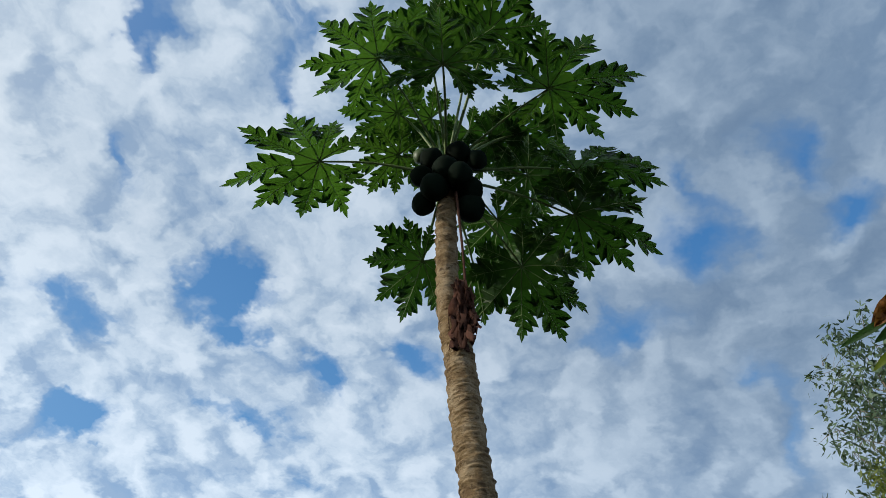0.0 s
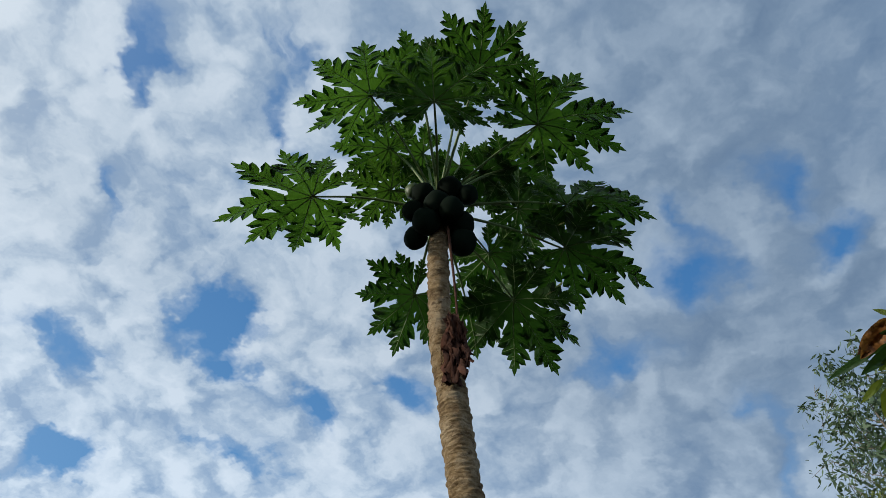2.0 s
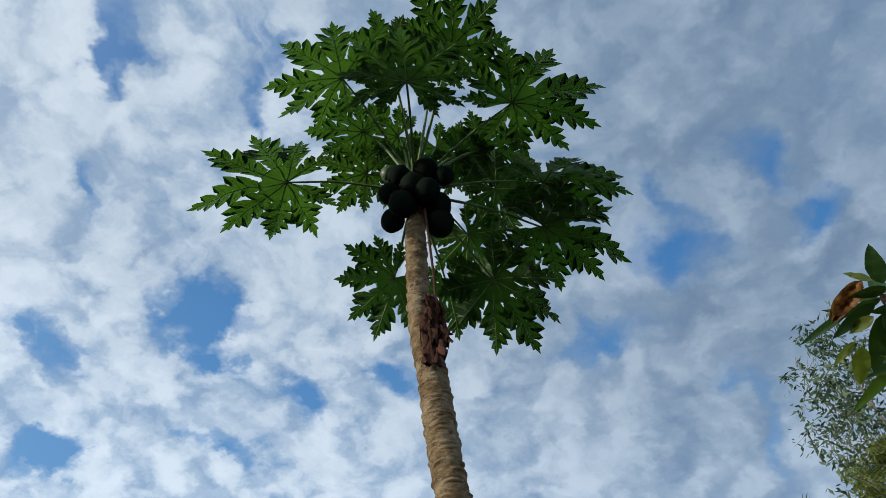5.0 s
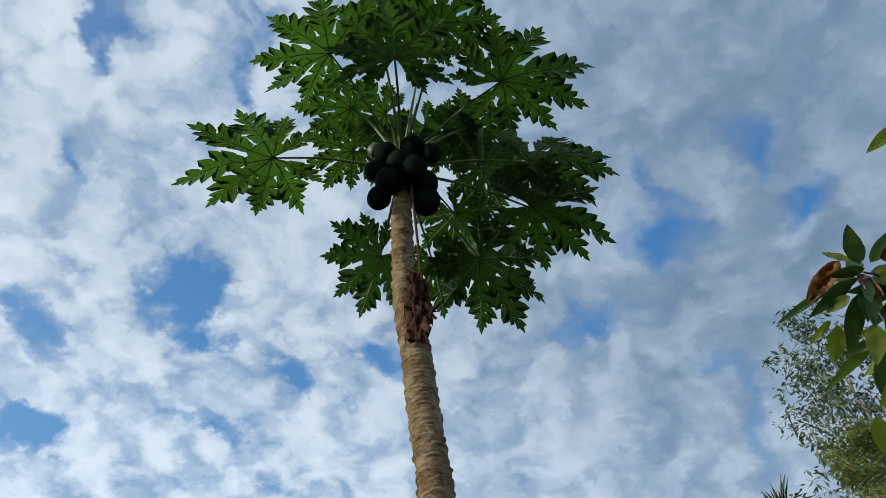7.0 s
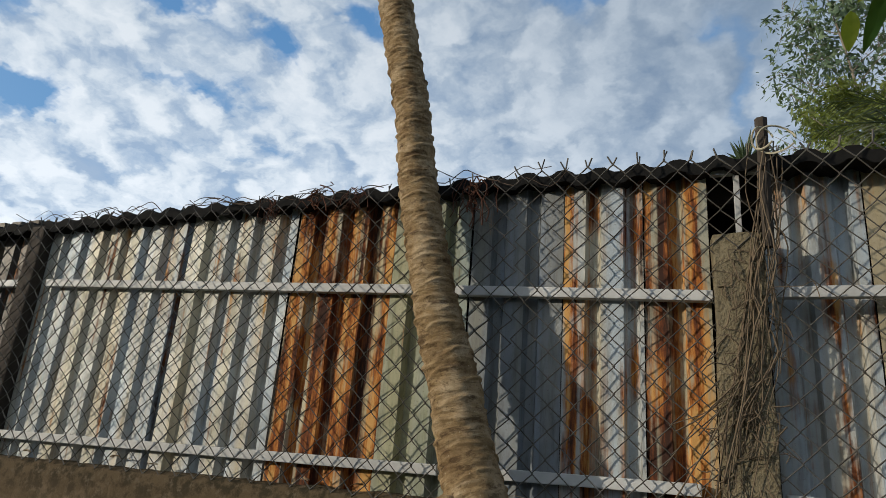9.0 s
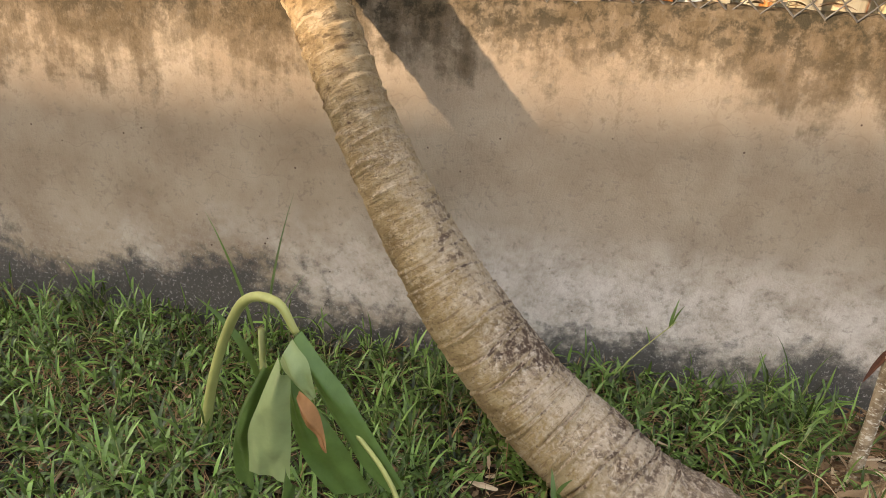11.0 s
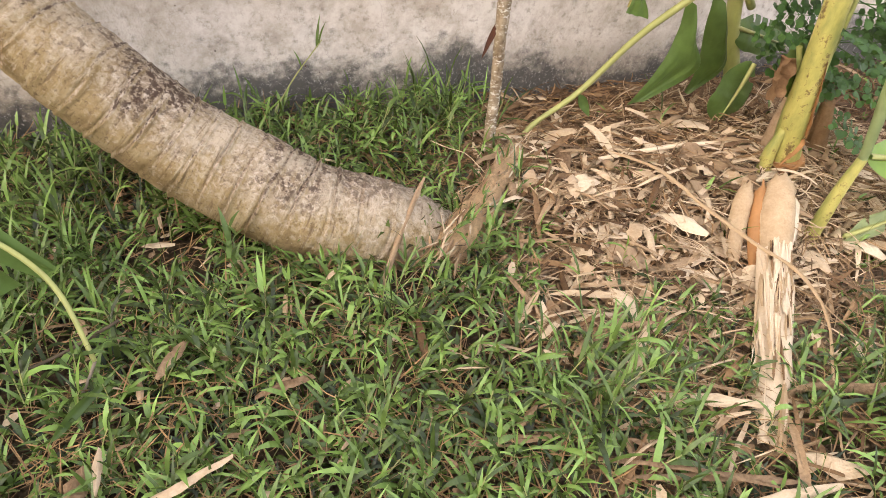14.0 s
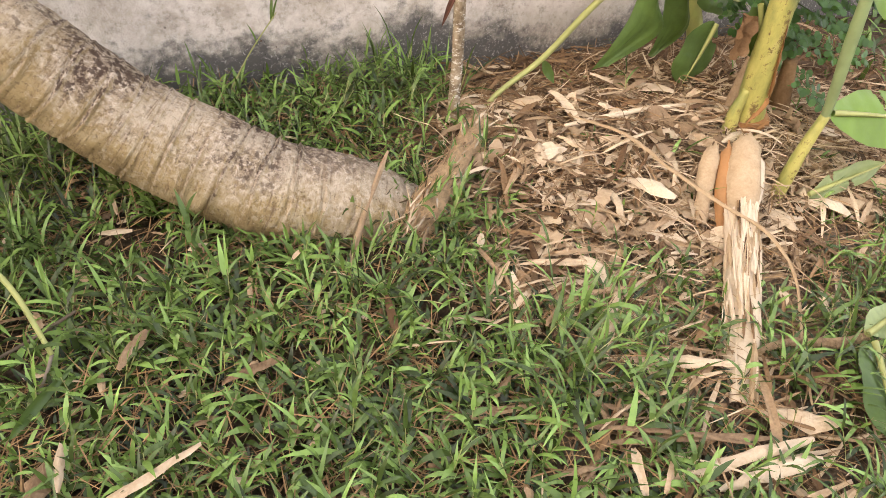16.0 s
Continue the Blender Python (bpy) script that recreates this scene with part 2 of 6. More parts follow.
# ---- materials ----
def concrete():
    m, g, p = material("old_render_wall")
    fine, mid, grit = g.noise(p, 48, 5, 0.65), g.noise(p, 4.5, 5, 0.6), g.noise(p, 190, 3, 0.6)
    x, y, z = g.xyz(p)
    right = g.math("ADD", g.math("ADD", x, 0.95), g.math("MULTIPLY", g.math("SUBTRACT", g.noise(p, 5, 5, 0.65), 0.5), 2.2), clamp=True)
    base = g.ramp(mid, [(0.3, (0.235, 0.180, 0.125)), (0.5, (0.300, 0.240, 0.172)), (0.72, (0.365, 0.305, 0.23))])
    # whitish bloom low down, broken up by pitting
    pale = g.math("MULTIPLY", g.ramp(z, [(0.10, 0.0), (0.20, 1.0), (0.32, 0.8), (0.48, 0.0)]), g.ramp(g.math("ADD", g.math("MULTIPLY", g.noise(p, 11, 6, 0.7), 0.7), g.math("MULTIPLY", fine, 0.3)), [(0.40, 0.0), (0.60, 0.85)]))
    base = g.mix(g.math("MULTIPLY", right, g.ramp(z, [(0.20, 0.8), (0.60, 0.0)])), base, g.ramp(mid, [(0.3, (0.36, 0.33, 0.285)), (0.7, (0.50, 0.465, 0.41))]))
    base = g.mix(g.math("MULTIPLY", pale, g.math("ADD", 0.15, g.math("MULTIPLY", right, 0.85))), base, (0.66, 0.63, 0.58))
    # brown-black growth under the coping, running down in streaks
    runs = g.noise(g.stretch(p, 10, 10, 1.0), 1.0, 6, 0.68)
    blot = g.noise(p, 9, 6, 0.68)
    top = g.math("ADD", g.math("MULTIPLY", g.math("SUBTRACT", g.math("ADD", z, g.math("MULTIPLY", g.math("SUBTRACT", -0.4, x, clamp=True), 0.10)), 0.84), 4.4), g.math("ADD", g.math("MULTIPLY", g.math("SUBTRACT", runs, 0.5), 1.9), g.math("MULTIPLY", g.math("SUBTRACT", blot, 0.5), 3.2)))
    base = g.mix(g.ramp(top, [(0.0, 0.0), (0.5, 0.66), (1.1, 0.93)]), base, (0.070, 0.050, 0.026))
    moss = g.math("MULTIPLY", g.ramp(g.math("MULTIPLY", z, 0.5), [(0.44, 0.0), (0.53, 1.0)]), g.ramp(g.noise(p, 24, 6, 0.7), [(0.46, 0.0), (0.58, 0.9)]))
    base = g.mix(moss, base, (0.028, 0.024, 0.014))
    # damp, black foot of the wall
    foot = g.math("ADD", g.math("MULTIPLY", g.math("SUBTRACT", g.math("SUBTRACT", 0.265, g.math("MULTIPLY", right, 0.085)), z), 8.5), g.math("ADD", g.math("MULTIPLY", g.math("SUBTRACT", g.noise(p, 3.2, 4, 0.6), 0.5), 4.5), g.math("MULTIPLY", g.math("SUBTRACT", g.noise(p, 26, 6, 0.75), 0.5), 3.0)))
    base = g.mix(g.ramp(foot, [(0.0, 0.0), (0.7, 0.72), (1.3, 0.92)]), base, (0.060, 0.062, 0.060))
    specks = g.ramp(g.voronoi(p, 15), [(0.035, 1.0), (0.06, 0.0)])
    base = g.mix(g.math("MULTIPLY", specks, g.ramp(g.noise(p, 3.1, 2), [(0.48, 0.0), (0.56, 1.0)])), base, (0.08, 0.05, 0.035))
    flecks = g.ramp(g.noise(p, 95, 5, 0.75), [(0.56, 0.0), (0.64, 1.0)])
    base = g.mix(g.math("MULTIPLY", flecks, g.math("MULTIPLY", g.ramp(z, [(0.05, 1.0), (0.42, 0.0)]), 0.6)), base, (0.50, 0.49, 0.46))
    base = g.mix(g.ramp(fine, [(0.30, 0.40), (0.44, 0.0)]), base, (0.13, 0.115, 0.095))
    crack = g.ramp(g.voronoi(g.vmath("ADD", p, g.noise(p, 4, 3, 0.5, 0.0, True)), 1.6, "DISTANCE_TO_EDGE"), [(0.002, 1.0), (0.006, 0.0)])
    base = g.mix(g.math("MULTIPLY", crack, 0.16), base, (0.10, 0.08, 0.06))
    return finish(m, g, base, 0.93, g.bump(g.math("ADD", g.math("ADD", fine, g.math("MULTIPLY", grit, 0.4)), g.math("MULTIPLY", mid, 1.5)), 0.7, 0.006), spec=0.15)


def tin(name, rust, tint=(0.45, 0.48, 0.49), stain=(0.40, 0.35, 0.25)):
    m, g, p = material(name)
    rand = g.n("ShaderNodeObjectInfo").outputs["Random"]
    q = g.vmath("ADD", p, g.join(g.math("MULTIPLY", rand, 13.0), 0.0, 0.0))
    fine = g.noise(q, 55, 4, 0.6)
    cloud = g.noise(q, 6, 5, 0.6)
    runs = g.noise(g.stretch(q, 16, 16, 1.3), 1.0, 6, 0.62)
    base = g.mix(g.ramp(cloud, [(0.35, 0.0), (0.7, 1.0)]), tint, tuple(c * 0.62 for c in tint))
    # each pan has aged to its own tone, some bluish, some yellowed
    pans = g.noise(g.stretch(q, 9, 0.0, 0.15), 1.0, 2, 0.5)
    base = g.mix(g.ramp(pans, [(0.40, 0.55), (0.50, 0.0)]), base, (tint[0] * 0.80, tint[1] * 0.92, tint[2] * 1.06))
    base = g.mix(g.ramp(pans, [(0.52, 0.0), (0.62, 0.7)]), base, (tint[0] * 1.04, tint[1] * 0.93, tint[2] * 0.68))
    base = g.mix(g.ramp(runs, [(0.44, 0.0), (0.66, 0.8)]), base, stain)
    base = g.mix(g.ramp(g.noise(q, 120, 4, 0.7), [(0.60, 0.0), (0.70, 0.55)]), base, tuple(c * 0.4 for c in stain))
    base = g.mix(g.ramp(g.noise(g.stretch(q, 40, 40, 5), 1.0, 5, 0.7), [(0.5, 0.0), (0.72, 0.6)]), base, tuple(c * 0.3 for c in stain))
    column = g.noise(g.stretch(q, 26, 0.0, 0.4), 1.0, 3, 0.55)
    amount = g.math("ADD", g.math("ADD", g.math("MULTIPLY", runs, 1.0), g.math("MULTIPLY", cloud, 0.55)), g.math("ADD", g.math("MULTIPLY", g.math("SUBTRACT", column, 0.5), 1.05), rust - 1.0))
    rusty = g.ramp(amount, [(0.12, 0.0), (0.26, 1.0)])
    blotch = g.math("ADD", g.math("MULTIPLY", g.noise(g.stretch(q, 22, 22, 2.6), 1.0, 8, 0.72), 0.62), g.math("MULTIPLY", g.noise(g.stretch(q, 17, 0.0, 0.3), 1.0, 4, 0.6), 0.38))
    tone = g.ramp(g.math("ADD", g.math("MULTIPLY", g.math("SUBTRACT", blotch, 0.5), 1.9), 0.485), [(0.37, (0.040, 0.018, 0.012)), (0.46, (0.15, 0.047, 0.015)), (0.53, (0.36, 0.135, 0.028)), (0.61, (0.52, 0.30, 0.10))])
    base = g.mix(rusty, base, tone)
    rough = g.mix(rusty, g.ramp(cloud, [(0.3, 0.5), (0.7, 0.7)]), (0.95, 0.95, 0.95))
    return finish(m, g, base, rough, g.bump(g.math("ADD", fine, cloud), 0.25, 0.004), metal=g.math("MULTIPLY", g.math("SUBTRACT", 1.0, rusty), 0.15), spec=0.35)


def plain(name, colour, rough=0.8, vary=0.35, scale=9.0, bump=0.3, dist=0.004, metal=0.0, stretch=(1, 1, 1), spec=0.3):
    m, g, p = material(name)
    q = g.stretch(p, *stretch)
    a, b = g.noise(q, scale, 5, 0.6), g.noise(q, scale * 7, 4, 0.6)
    rand = g.n("ShaderNodeObjectInfo").outputs["Random"]
    isle = g.n("ShaderNodeNewGeometry").outputs["Random Per Island"]
    k = g.math("ADD", g.math("MULTIPLY", a, 0.7), g.math("ADD", g.math("MULTIPLY", b, 0.3), g.math("MULTIPLY", g.math("SUBTRACT", g.math("ADD", rand, isle), 1.0), 0.25)))
    col = g.ramp(k, [(0.2, tuple(c * (1 - vary) for c in colour)), (0.5, colour), (0.8, tuple(min(1, c * (1 + vary)) for c in colour))])
    return finish(m, g, col, rough, g.bump(g.math("ADD", a, b), bump, dist), metal=metal, spec=spec)


M_WALL = concrete()
M_TIN = tin("galvanised_sheet", 0.23)
M_TIN_STREAK = tin("streaked_sheet", 0.34)
M_TIN_GREEN = tin("greenish_sheet", 0.10, (0.33, 0.35, 0.29), (0.22, 0.23, 0.13))
# Tint lowered so that the shade at the fence corner is in the colour.
M_TIN_SHADED = tin("shade_darkened_sheet", 0.20, (0.10, 0.095, 0.085), (0.075, 0.06, 0.045))
M_TIN_YELLOW = tin("yellowed_sheet", 0.26, (0.40, 0.36, 0.26), (0.33, 0.27, 0.13))
# Dark blue-grey tint: part of the trunk's shadow is painted into this sheet.
M_TIN_SHADOW = tin("shadow_blue_sheet", 0.12, (0.24, 0.27, 0.30), (0.20, 0.20, 0.18))
M_RUST = tin("rusted_sheet", 0.50, (0.40, 0.37, 0.27), (0.33, 0.25, 0.13))
M_RAIL = plain("rail_paint", (0.42, 0.43, 0.43), 0.55, 0.25, 5, 0.15, spec=0.4)
M_WIRE = plain("weathered_wire", (0.10, 0.094, 0.082), 0.7, 0.4, 20, 0.2, metal=0.3)
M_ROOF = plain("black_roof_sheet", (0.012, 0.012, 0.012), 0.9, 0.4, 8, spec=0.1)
M_POST = plain("mossy_concrete_post", (0.115, 0.098, 0.062), 0.95, 0.8, 16, 0.9, 0.012)
M_DARK = plain("dark_timber", (0.045, 0.037, 0.03), 0.9, 0.4, 10, 0.5, stretch=(1, 1, 0.2))
# Near-black, so that the darkness inside the shed is in the colour.
M_VOID = plain("unlit_shed_inside", (0.02, 0.019, 0.018), 1.0, 0.3)
M_VINE = plain("dry_vine", (0.125, 0.095, 0.063), 0.9, 0.5, 25, 0.4)


def soil():
    m, g, p = material("leafy_soil")
    a, b, c = g.noise(p, 6, 6, 0.65), g.noise(p, 55, 5, 0.7), g.noise(g.stretch(p, 30, 90, 60), 1.0, 4, 0.7)
    x, y, z = g.xyz(p)
    k = g.math("ADD", g.math("MULTIPLY", a, 0.4), g.math("ADD", g.math("MULTIPLY", b, 0.35), g.math("MULTIPLY", c, 0.25)))
    # Soil under the grass goes near-black, with the shade between blades painted in.
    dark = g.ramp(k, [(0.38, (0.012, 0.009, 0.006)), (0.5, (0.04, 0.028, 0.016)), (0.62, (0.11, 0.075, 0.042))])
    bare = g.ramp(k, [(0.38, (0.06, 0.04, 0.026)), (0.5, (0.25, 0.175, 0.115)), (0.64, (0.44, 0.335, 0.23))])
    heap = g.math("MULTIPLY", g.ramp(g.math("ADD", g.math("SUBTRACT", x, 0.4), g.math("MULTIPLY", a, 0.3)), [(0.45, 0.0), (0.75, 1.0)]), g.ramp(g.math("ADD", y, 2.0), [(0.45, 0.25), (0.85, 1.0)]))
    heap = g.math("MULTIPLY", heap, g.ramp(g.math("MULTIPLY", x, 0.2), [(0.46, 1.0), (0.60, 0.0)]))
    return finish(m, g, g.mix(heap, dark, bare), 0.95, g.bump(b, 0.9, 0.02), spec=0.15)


M_SOIL = soil()


def trunk_bark():
    m, g, p = material("papaya_bark")
    z = g.xyz(p)[2]
    fine, mid = g.noise(p, 110, 5, 0.7), g.noise(p, 14, 5, 0.6)
    col = g.ramp(mid, [(0.3, (0.165, 0.105, 0.05)), (0.48, (0.30, 0.21, 0.105)), (0.68, (0.46, 0.355, 0.22))])
    node = g.n("ShaderNodeAttribute")
    node.attribute_name = "along"
    q = node.outputs["Vector"]
    seams = g.noise(g.stretch(q, 10, 10, 38), 1.0, 7, 0.68, 0.4)
    col = g.mix(g.ramp(seams, [(0.36, 0.85), (0.47, 0.0)]), col, (0.085, 0.052, 0.026))
    col = g.mix(g.ramp(seams, [(0.55, 0.0), (0.68, 0.55)]), col, (0.50, 0.395, 0.25))
    # tan skin low down, with a pale bloom and clusters of black mould on its upper side
    low = g.ramp(z, [(0.35, 1.0), (1.05, 0.0)])
    worm = g.noise(p, 75, 5, 0.65, 0.8)
    col = g.mix(low, col, g.ramp(g.noise(p, 10, 6, 0.65), [(0.34, (0.22, 0.155, 0.07)), (0.5, (0.36, 0.27, 0.14)), (0.66, (0.47, 0.38, 0.23))]))
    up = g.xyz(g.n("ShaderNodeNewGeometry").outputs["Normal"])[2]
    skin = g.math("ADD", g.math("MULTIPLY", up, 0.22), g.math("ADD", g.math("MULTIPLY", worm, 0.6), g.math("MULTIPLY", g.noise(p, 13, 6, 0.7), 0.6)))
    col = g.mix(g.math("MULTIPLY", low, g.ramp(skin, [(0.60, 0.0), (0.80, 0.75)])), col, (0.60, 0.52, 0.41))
    # fine cracks round the stem, and the creases of old leaf rings
    crack = g.noise(g.stretch(q, 9, 9, 75), 1.0, 6, 0.7)
    col = g.mix(g.math("MULTIPLY", low, g.ramp(crack, [(0.34, 0.75), (0.44, 0.0)])), col, (0.16, 0.105, 0.06))
    col = g.mix(g.math("MULTIPLY", low, g.ramp(crack, [(0.58, 0.0), (0.68, 0.45)])), col, (0.64, 0.56, 0.44))
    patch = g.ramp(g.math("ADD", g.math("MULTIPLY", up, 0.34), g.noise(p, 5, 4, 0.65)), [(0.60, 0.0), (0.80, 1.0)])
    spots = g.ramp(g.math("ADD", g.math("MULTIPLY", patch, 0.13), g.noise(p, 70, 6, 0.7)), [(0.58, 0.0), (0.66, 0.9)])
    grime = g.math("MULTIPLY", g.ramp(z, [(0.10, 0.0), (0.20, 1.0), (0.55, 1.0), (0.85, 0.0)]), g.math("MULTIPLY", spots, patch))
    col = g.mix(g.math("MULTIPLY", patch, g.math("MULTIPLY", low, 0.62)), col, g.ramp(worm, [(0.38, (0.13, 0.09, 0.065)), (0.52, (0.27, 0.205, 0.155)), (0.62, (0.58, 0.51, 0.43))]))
    col = g.mix(grime, col, (0.060, 0.036, 0.026))
    pits = g.math("MULTIPLY", g.ramp(g.voronoi(g.stretch(p, 1, 1, 1.6), 13), [(0.06, 0.9), (0.12, 0.0)]), g.ramp(g.noise(p, 5, 2), [(0.50, 0.0), (0.58, 1.0)]))
    col = g.mix(pits, col, (0.075, 0.042, 0.026))
    dots = g.ramp(g.voronoi(p, 42), [(0.05, 1.0), (0.10, 0.0)])
    col = g.mix(g.math("MULTIPLY", dots, 0.35), col, (0.66, 0.57, 0.42))
    col = g.mix(g.ramp(fine, [(0.30, 0.7), (0.45, 0.0)]), col, (0.10, 0.062, 0.034))
    height = g.math("ADD", g.math("ADD", fine, g.math("MULTIPLY", crack, 1.2)), g.math("MULTIPLY", mid, 1.5))
    return finish(m, g, col, 0.85, g.bump(height, 1.0, 0.010), spec=0.2)


M_BARK = trunk_bark()


# ---- ground and wall ----
def ground_height(x, y):
    h = 0.025 * noise.noise(Vector((x * 1.3, y * 1.3, 0))) + 0.012 * noise.noise(Vector((x * 5, y * 5, 3)))
    # heap of dry leaves and earth round the banana plants
    d = math.hypot((x - 1.45) / 0.75, (y + 0.62) / 0.42)
    h += 0.09 * max(0.0, 1 - d * d) ** 1.0 if d < 1 else 0.0
    return h


def build_ground():
    xs = [-400, -120, -40, -15, -8] + [-4 + 0.06 * i for i in range(134)] + [8, 15, 40, 120, 400]
    ys = [-400, -120, -40, -15, -8, -5] + [-3 + 0.05 * i for i in range(62)] + [0.4, 1, 4, 12, 40, 120, 400]
    verts = [(x, y, ground_height(x, y) if -4 <= x <= 4 and -3 <= y <= 0.2 else 0.0) for y in ys for x in xs]
    n = len(xs)
    faces = [(j * n + i, j * n + i + 1, (j + 1) * n + i + 1, (j + 1) * n + i) for j in range(len(ys) - 1) for i in range(n - 1)]
    tagged(part("ground", (verts, faces), mat=M_SOIL, smooth=True), "brown soil with leaf litter, darkened under the grass as shade", "ground", kind="structure")


def build_wall():
    """A rendered wall with an uneven coping; its fence side is sunk under the sheets."""
    x0, x1, n = -9.0, 7.0, 320
    verts, faces = [], []
    prof = [(-0.072, -0.3), (-0.072, 0.3), (-0.072, 0.7), (-0.072, 1.045), (-0.064, 1.078), (-0.045, 1.088), (0.13, 1.088), (0.13, -0.3)]
    for i in range(n + 1):
        x = x0 + (x1 - x0) * i / n
        rise = 0.006 * (x + 1)
        for k, (y, z) in enumerate(prof):
            dz = rise if z > 1 else 0.0
            if z > 1.0:
                dz += 0.010 * noise.noise(Vector((x * 9, k, 0))) + 0.006 * noise.noise(Vector((x * 31, k, 5)))
            dy = 0.004 * noise.noise(Vector((x * 4, z * 4, 8))) if y < -0.05 else 0.0
            verts.append((x, y + dy, z + dz))
    m = len(prof)
    for i in range(n):
        for k in range(m - 1):
            a = i * m + k
            faces.append((a, a + m, a + m + 1, a + 1))
    faces += [tuple(range(m)), tuple(reversed(range(n * m, n * m + m)))]
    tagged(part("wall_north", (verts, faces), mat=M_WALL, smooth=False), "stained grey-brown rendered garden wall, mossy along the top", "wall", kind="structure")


build_ground()
build_wall()

# ---- sheet fence on the wall ----
PITCH = 0.1115


def sheet(x0, x1, z0, z1, lean=0.0, depth=0.026, jag=0.004, seed=0, y=0.0):
    """A trapezoid-profile metal sheet with thickness; lean: how far the top stands out to the right."""
    prof, x = [], x0
    k = 0
    while x < x1 - 1e-6:
        for dx, d in ((0.0, 0.0), (0.064, 0.0), (0.074, 1.0), (0.1015, 1.0)):
            if x + dx <= x1:
                prof.append((x + dx, d * depth))
        x += PITCH
        k += 1
    prof.append((x1, prof[-1][1]))
    verts, faces = [], []
    rows = 14
    for side in (0, 1):
        for j in range(rows + 1):
            u = j / rows
            for i, (px_, d) in enumerate(prof):
                z = z0 + (z1 - z0) * u
                if j in (0, rows):
                    z += jag * noise.noise(Vector((px_ * 14, j, seed)))
                dent = 0.004 * noise.noise(Vector((px_ * 5, z * 4, seed + 3)))
                verts.append((px_ + lean * u, y + d + dent + 0.0015 * side, z))
    n, off = len(prof), len(prof) * (rows + 1)
    for j in range(rows):
        for i in range(n - 1):
            a = j * n + i
            faces.append((a, a + 1, a + n + 1, a + n))
            faces.append((off + a, off + a + n, off + a + n + 1, off + a + 1))
    rim = [j * n for j in range(rows + 1)] + [rows * n + i for i in range(1, n)] + [j * n + n - 1 for j in range(rows - 1, -1, -1)] + list(range(n - 2, 0, -1))
    for a, b in zip(rim, rim[1:] + rim[:1]):
        faces.append((a, a + off, b + off, b))
    return verts, faces


fence = thing("sheet_metal_fence", "patchwork of galvanised and rusted corrugated sheets on the wall", "fence", (0, 0, 1.1))
SHEETS = [
    (-4.20, -2.62, M_TIN_SHADED, 0.02, "rusted corrugated sheet, darkened in colour for the corner's shade"), (-2.535, -1.77, M_TIN, 0.0, "weathered galvanised corrugated sheet"),
    (-1.765, -1.285, M_TIN, -0.003, "weathered galvanised corrugated sheet"), (-1.280, -0.885, M_RUST, 0.003, "orange-brown rusted corrugated sheet"),
    (-0.882, -0.61, M_TIN_GREEN, -0.003, "greenish galvanised corrugated sheet"), (-0.605, -0.31, M_TIN_SHADOW, 0.002, "galvanised corrugated sheet coloured dark blue-grey for the trunk's shadow"),
    (-0.307, -0.075, M_TIN_STREAK, -0.002, "galvanised corrugated sheet with rust streaks"), (-0.072, 0.104, M_RUST, 0.003, "orange-brown rusted corrugated sheet"),
    (0.250, 0.50, M_TIN_STREAK, 0.048, "galvanised corrugated sheet with rust streaks"), (0.503, 1.30, M_TIN_YELLOW, 0.044, "yellowed galvanised corrugated sheet"),
    (1.303, 4.5, M_TIN, 0.047, "weathered galvanised corrugated sheet"),
]
for i, (a, b, mat, y, lab) in enumerate(SHEETS):
    part("metal_sheet", sheet(a, b, 1.070, 2.072 + 0.02 * rnd.random() + 0.012 * a * (a > -3), seed=i * 7, y=y), fence, lab, mat=mat)


def rail(x0, x1, za, zb, h=0.031, d=0.03):
    bm = box(x0, x1, -0.034, -0.034 + d, -h / 2, h / 2, 0.003)
    for v in bm.verts:
        v.co.z += za + (zb - za) * (v.co.x - x0) / (x1 - x0)
    return bm


for x0, x1, za, zb in ((-2.47, -0.79, 1.769, 1.714), (-0.66, 0.108, 1.709, 1.681), (0.252, 4.4, 1.689, 1.688), (-2.52, -0.66, 1.157, 1.168), (-0.64, 0.06, 1.170, 1.176), (0.252, 4.4, 1.168, 1.176), (-4.2, -2.62, 1.79, 1.77)):
    part("rail", rail(x0, x1, za, zb), fence, "pale grey painted flat rail", mat=M_RAIL)

post = thing("concrete_post", "short mossy concrete post between the sheets", "post", (0.19, 0, 1.1))
bm = box(0.110, 0.238, -0.066, 0.05, 1.085, 1.85, 0.006)
bmesh.ops.subdivide_edges(bm, edges=bm.edges[:], cuts=5, use_grid_fill=True)
for v in bm.verts:
    v.co += 0.007 * noise.noise_vector(v.co * 11)
part("shaft", bm, post, mat=M_POST)
old = thing("timber_post", "dark weathered timber post at the fence corner", "post", (-2.64, 0, 1.1))
part("shaft", box(-2.62, -2.54, -0.05, 0.02, 1.07, 2.02, 0.008), old, mat=M_DARK)


def eave(x):
    return float(np.interp(x, (-4.5, -2.85, -1.6, -0.56, 0.1, 0.6, 4.6), (2.00, 2.028, 2.057, 2.073, 2.079, 2.083, 2.088)))


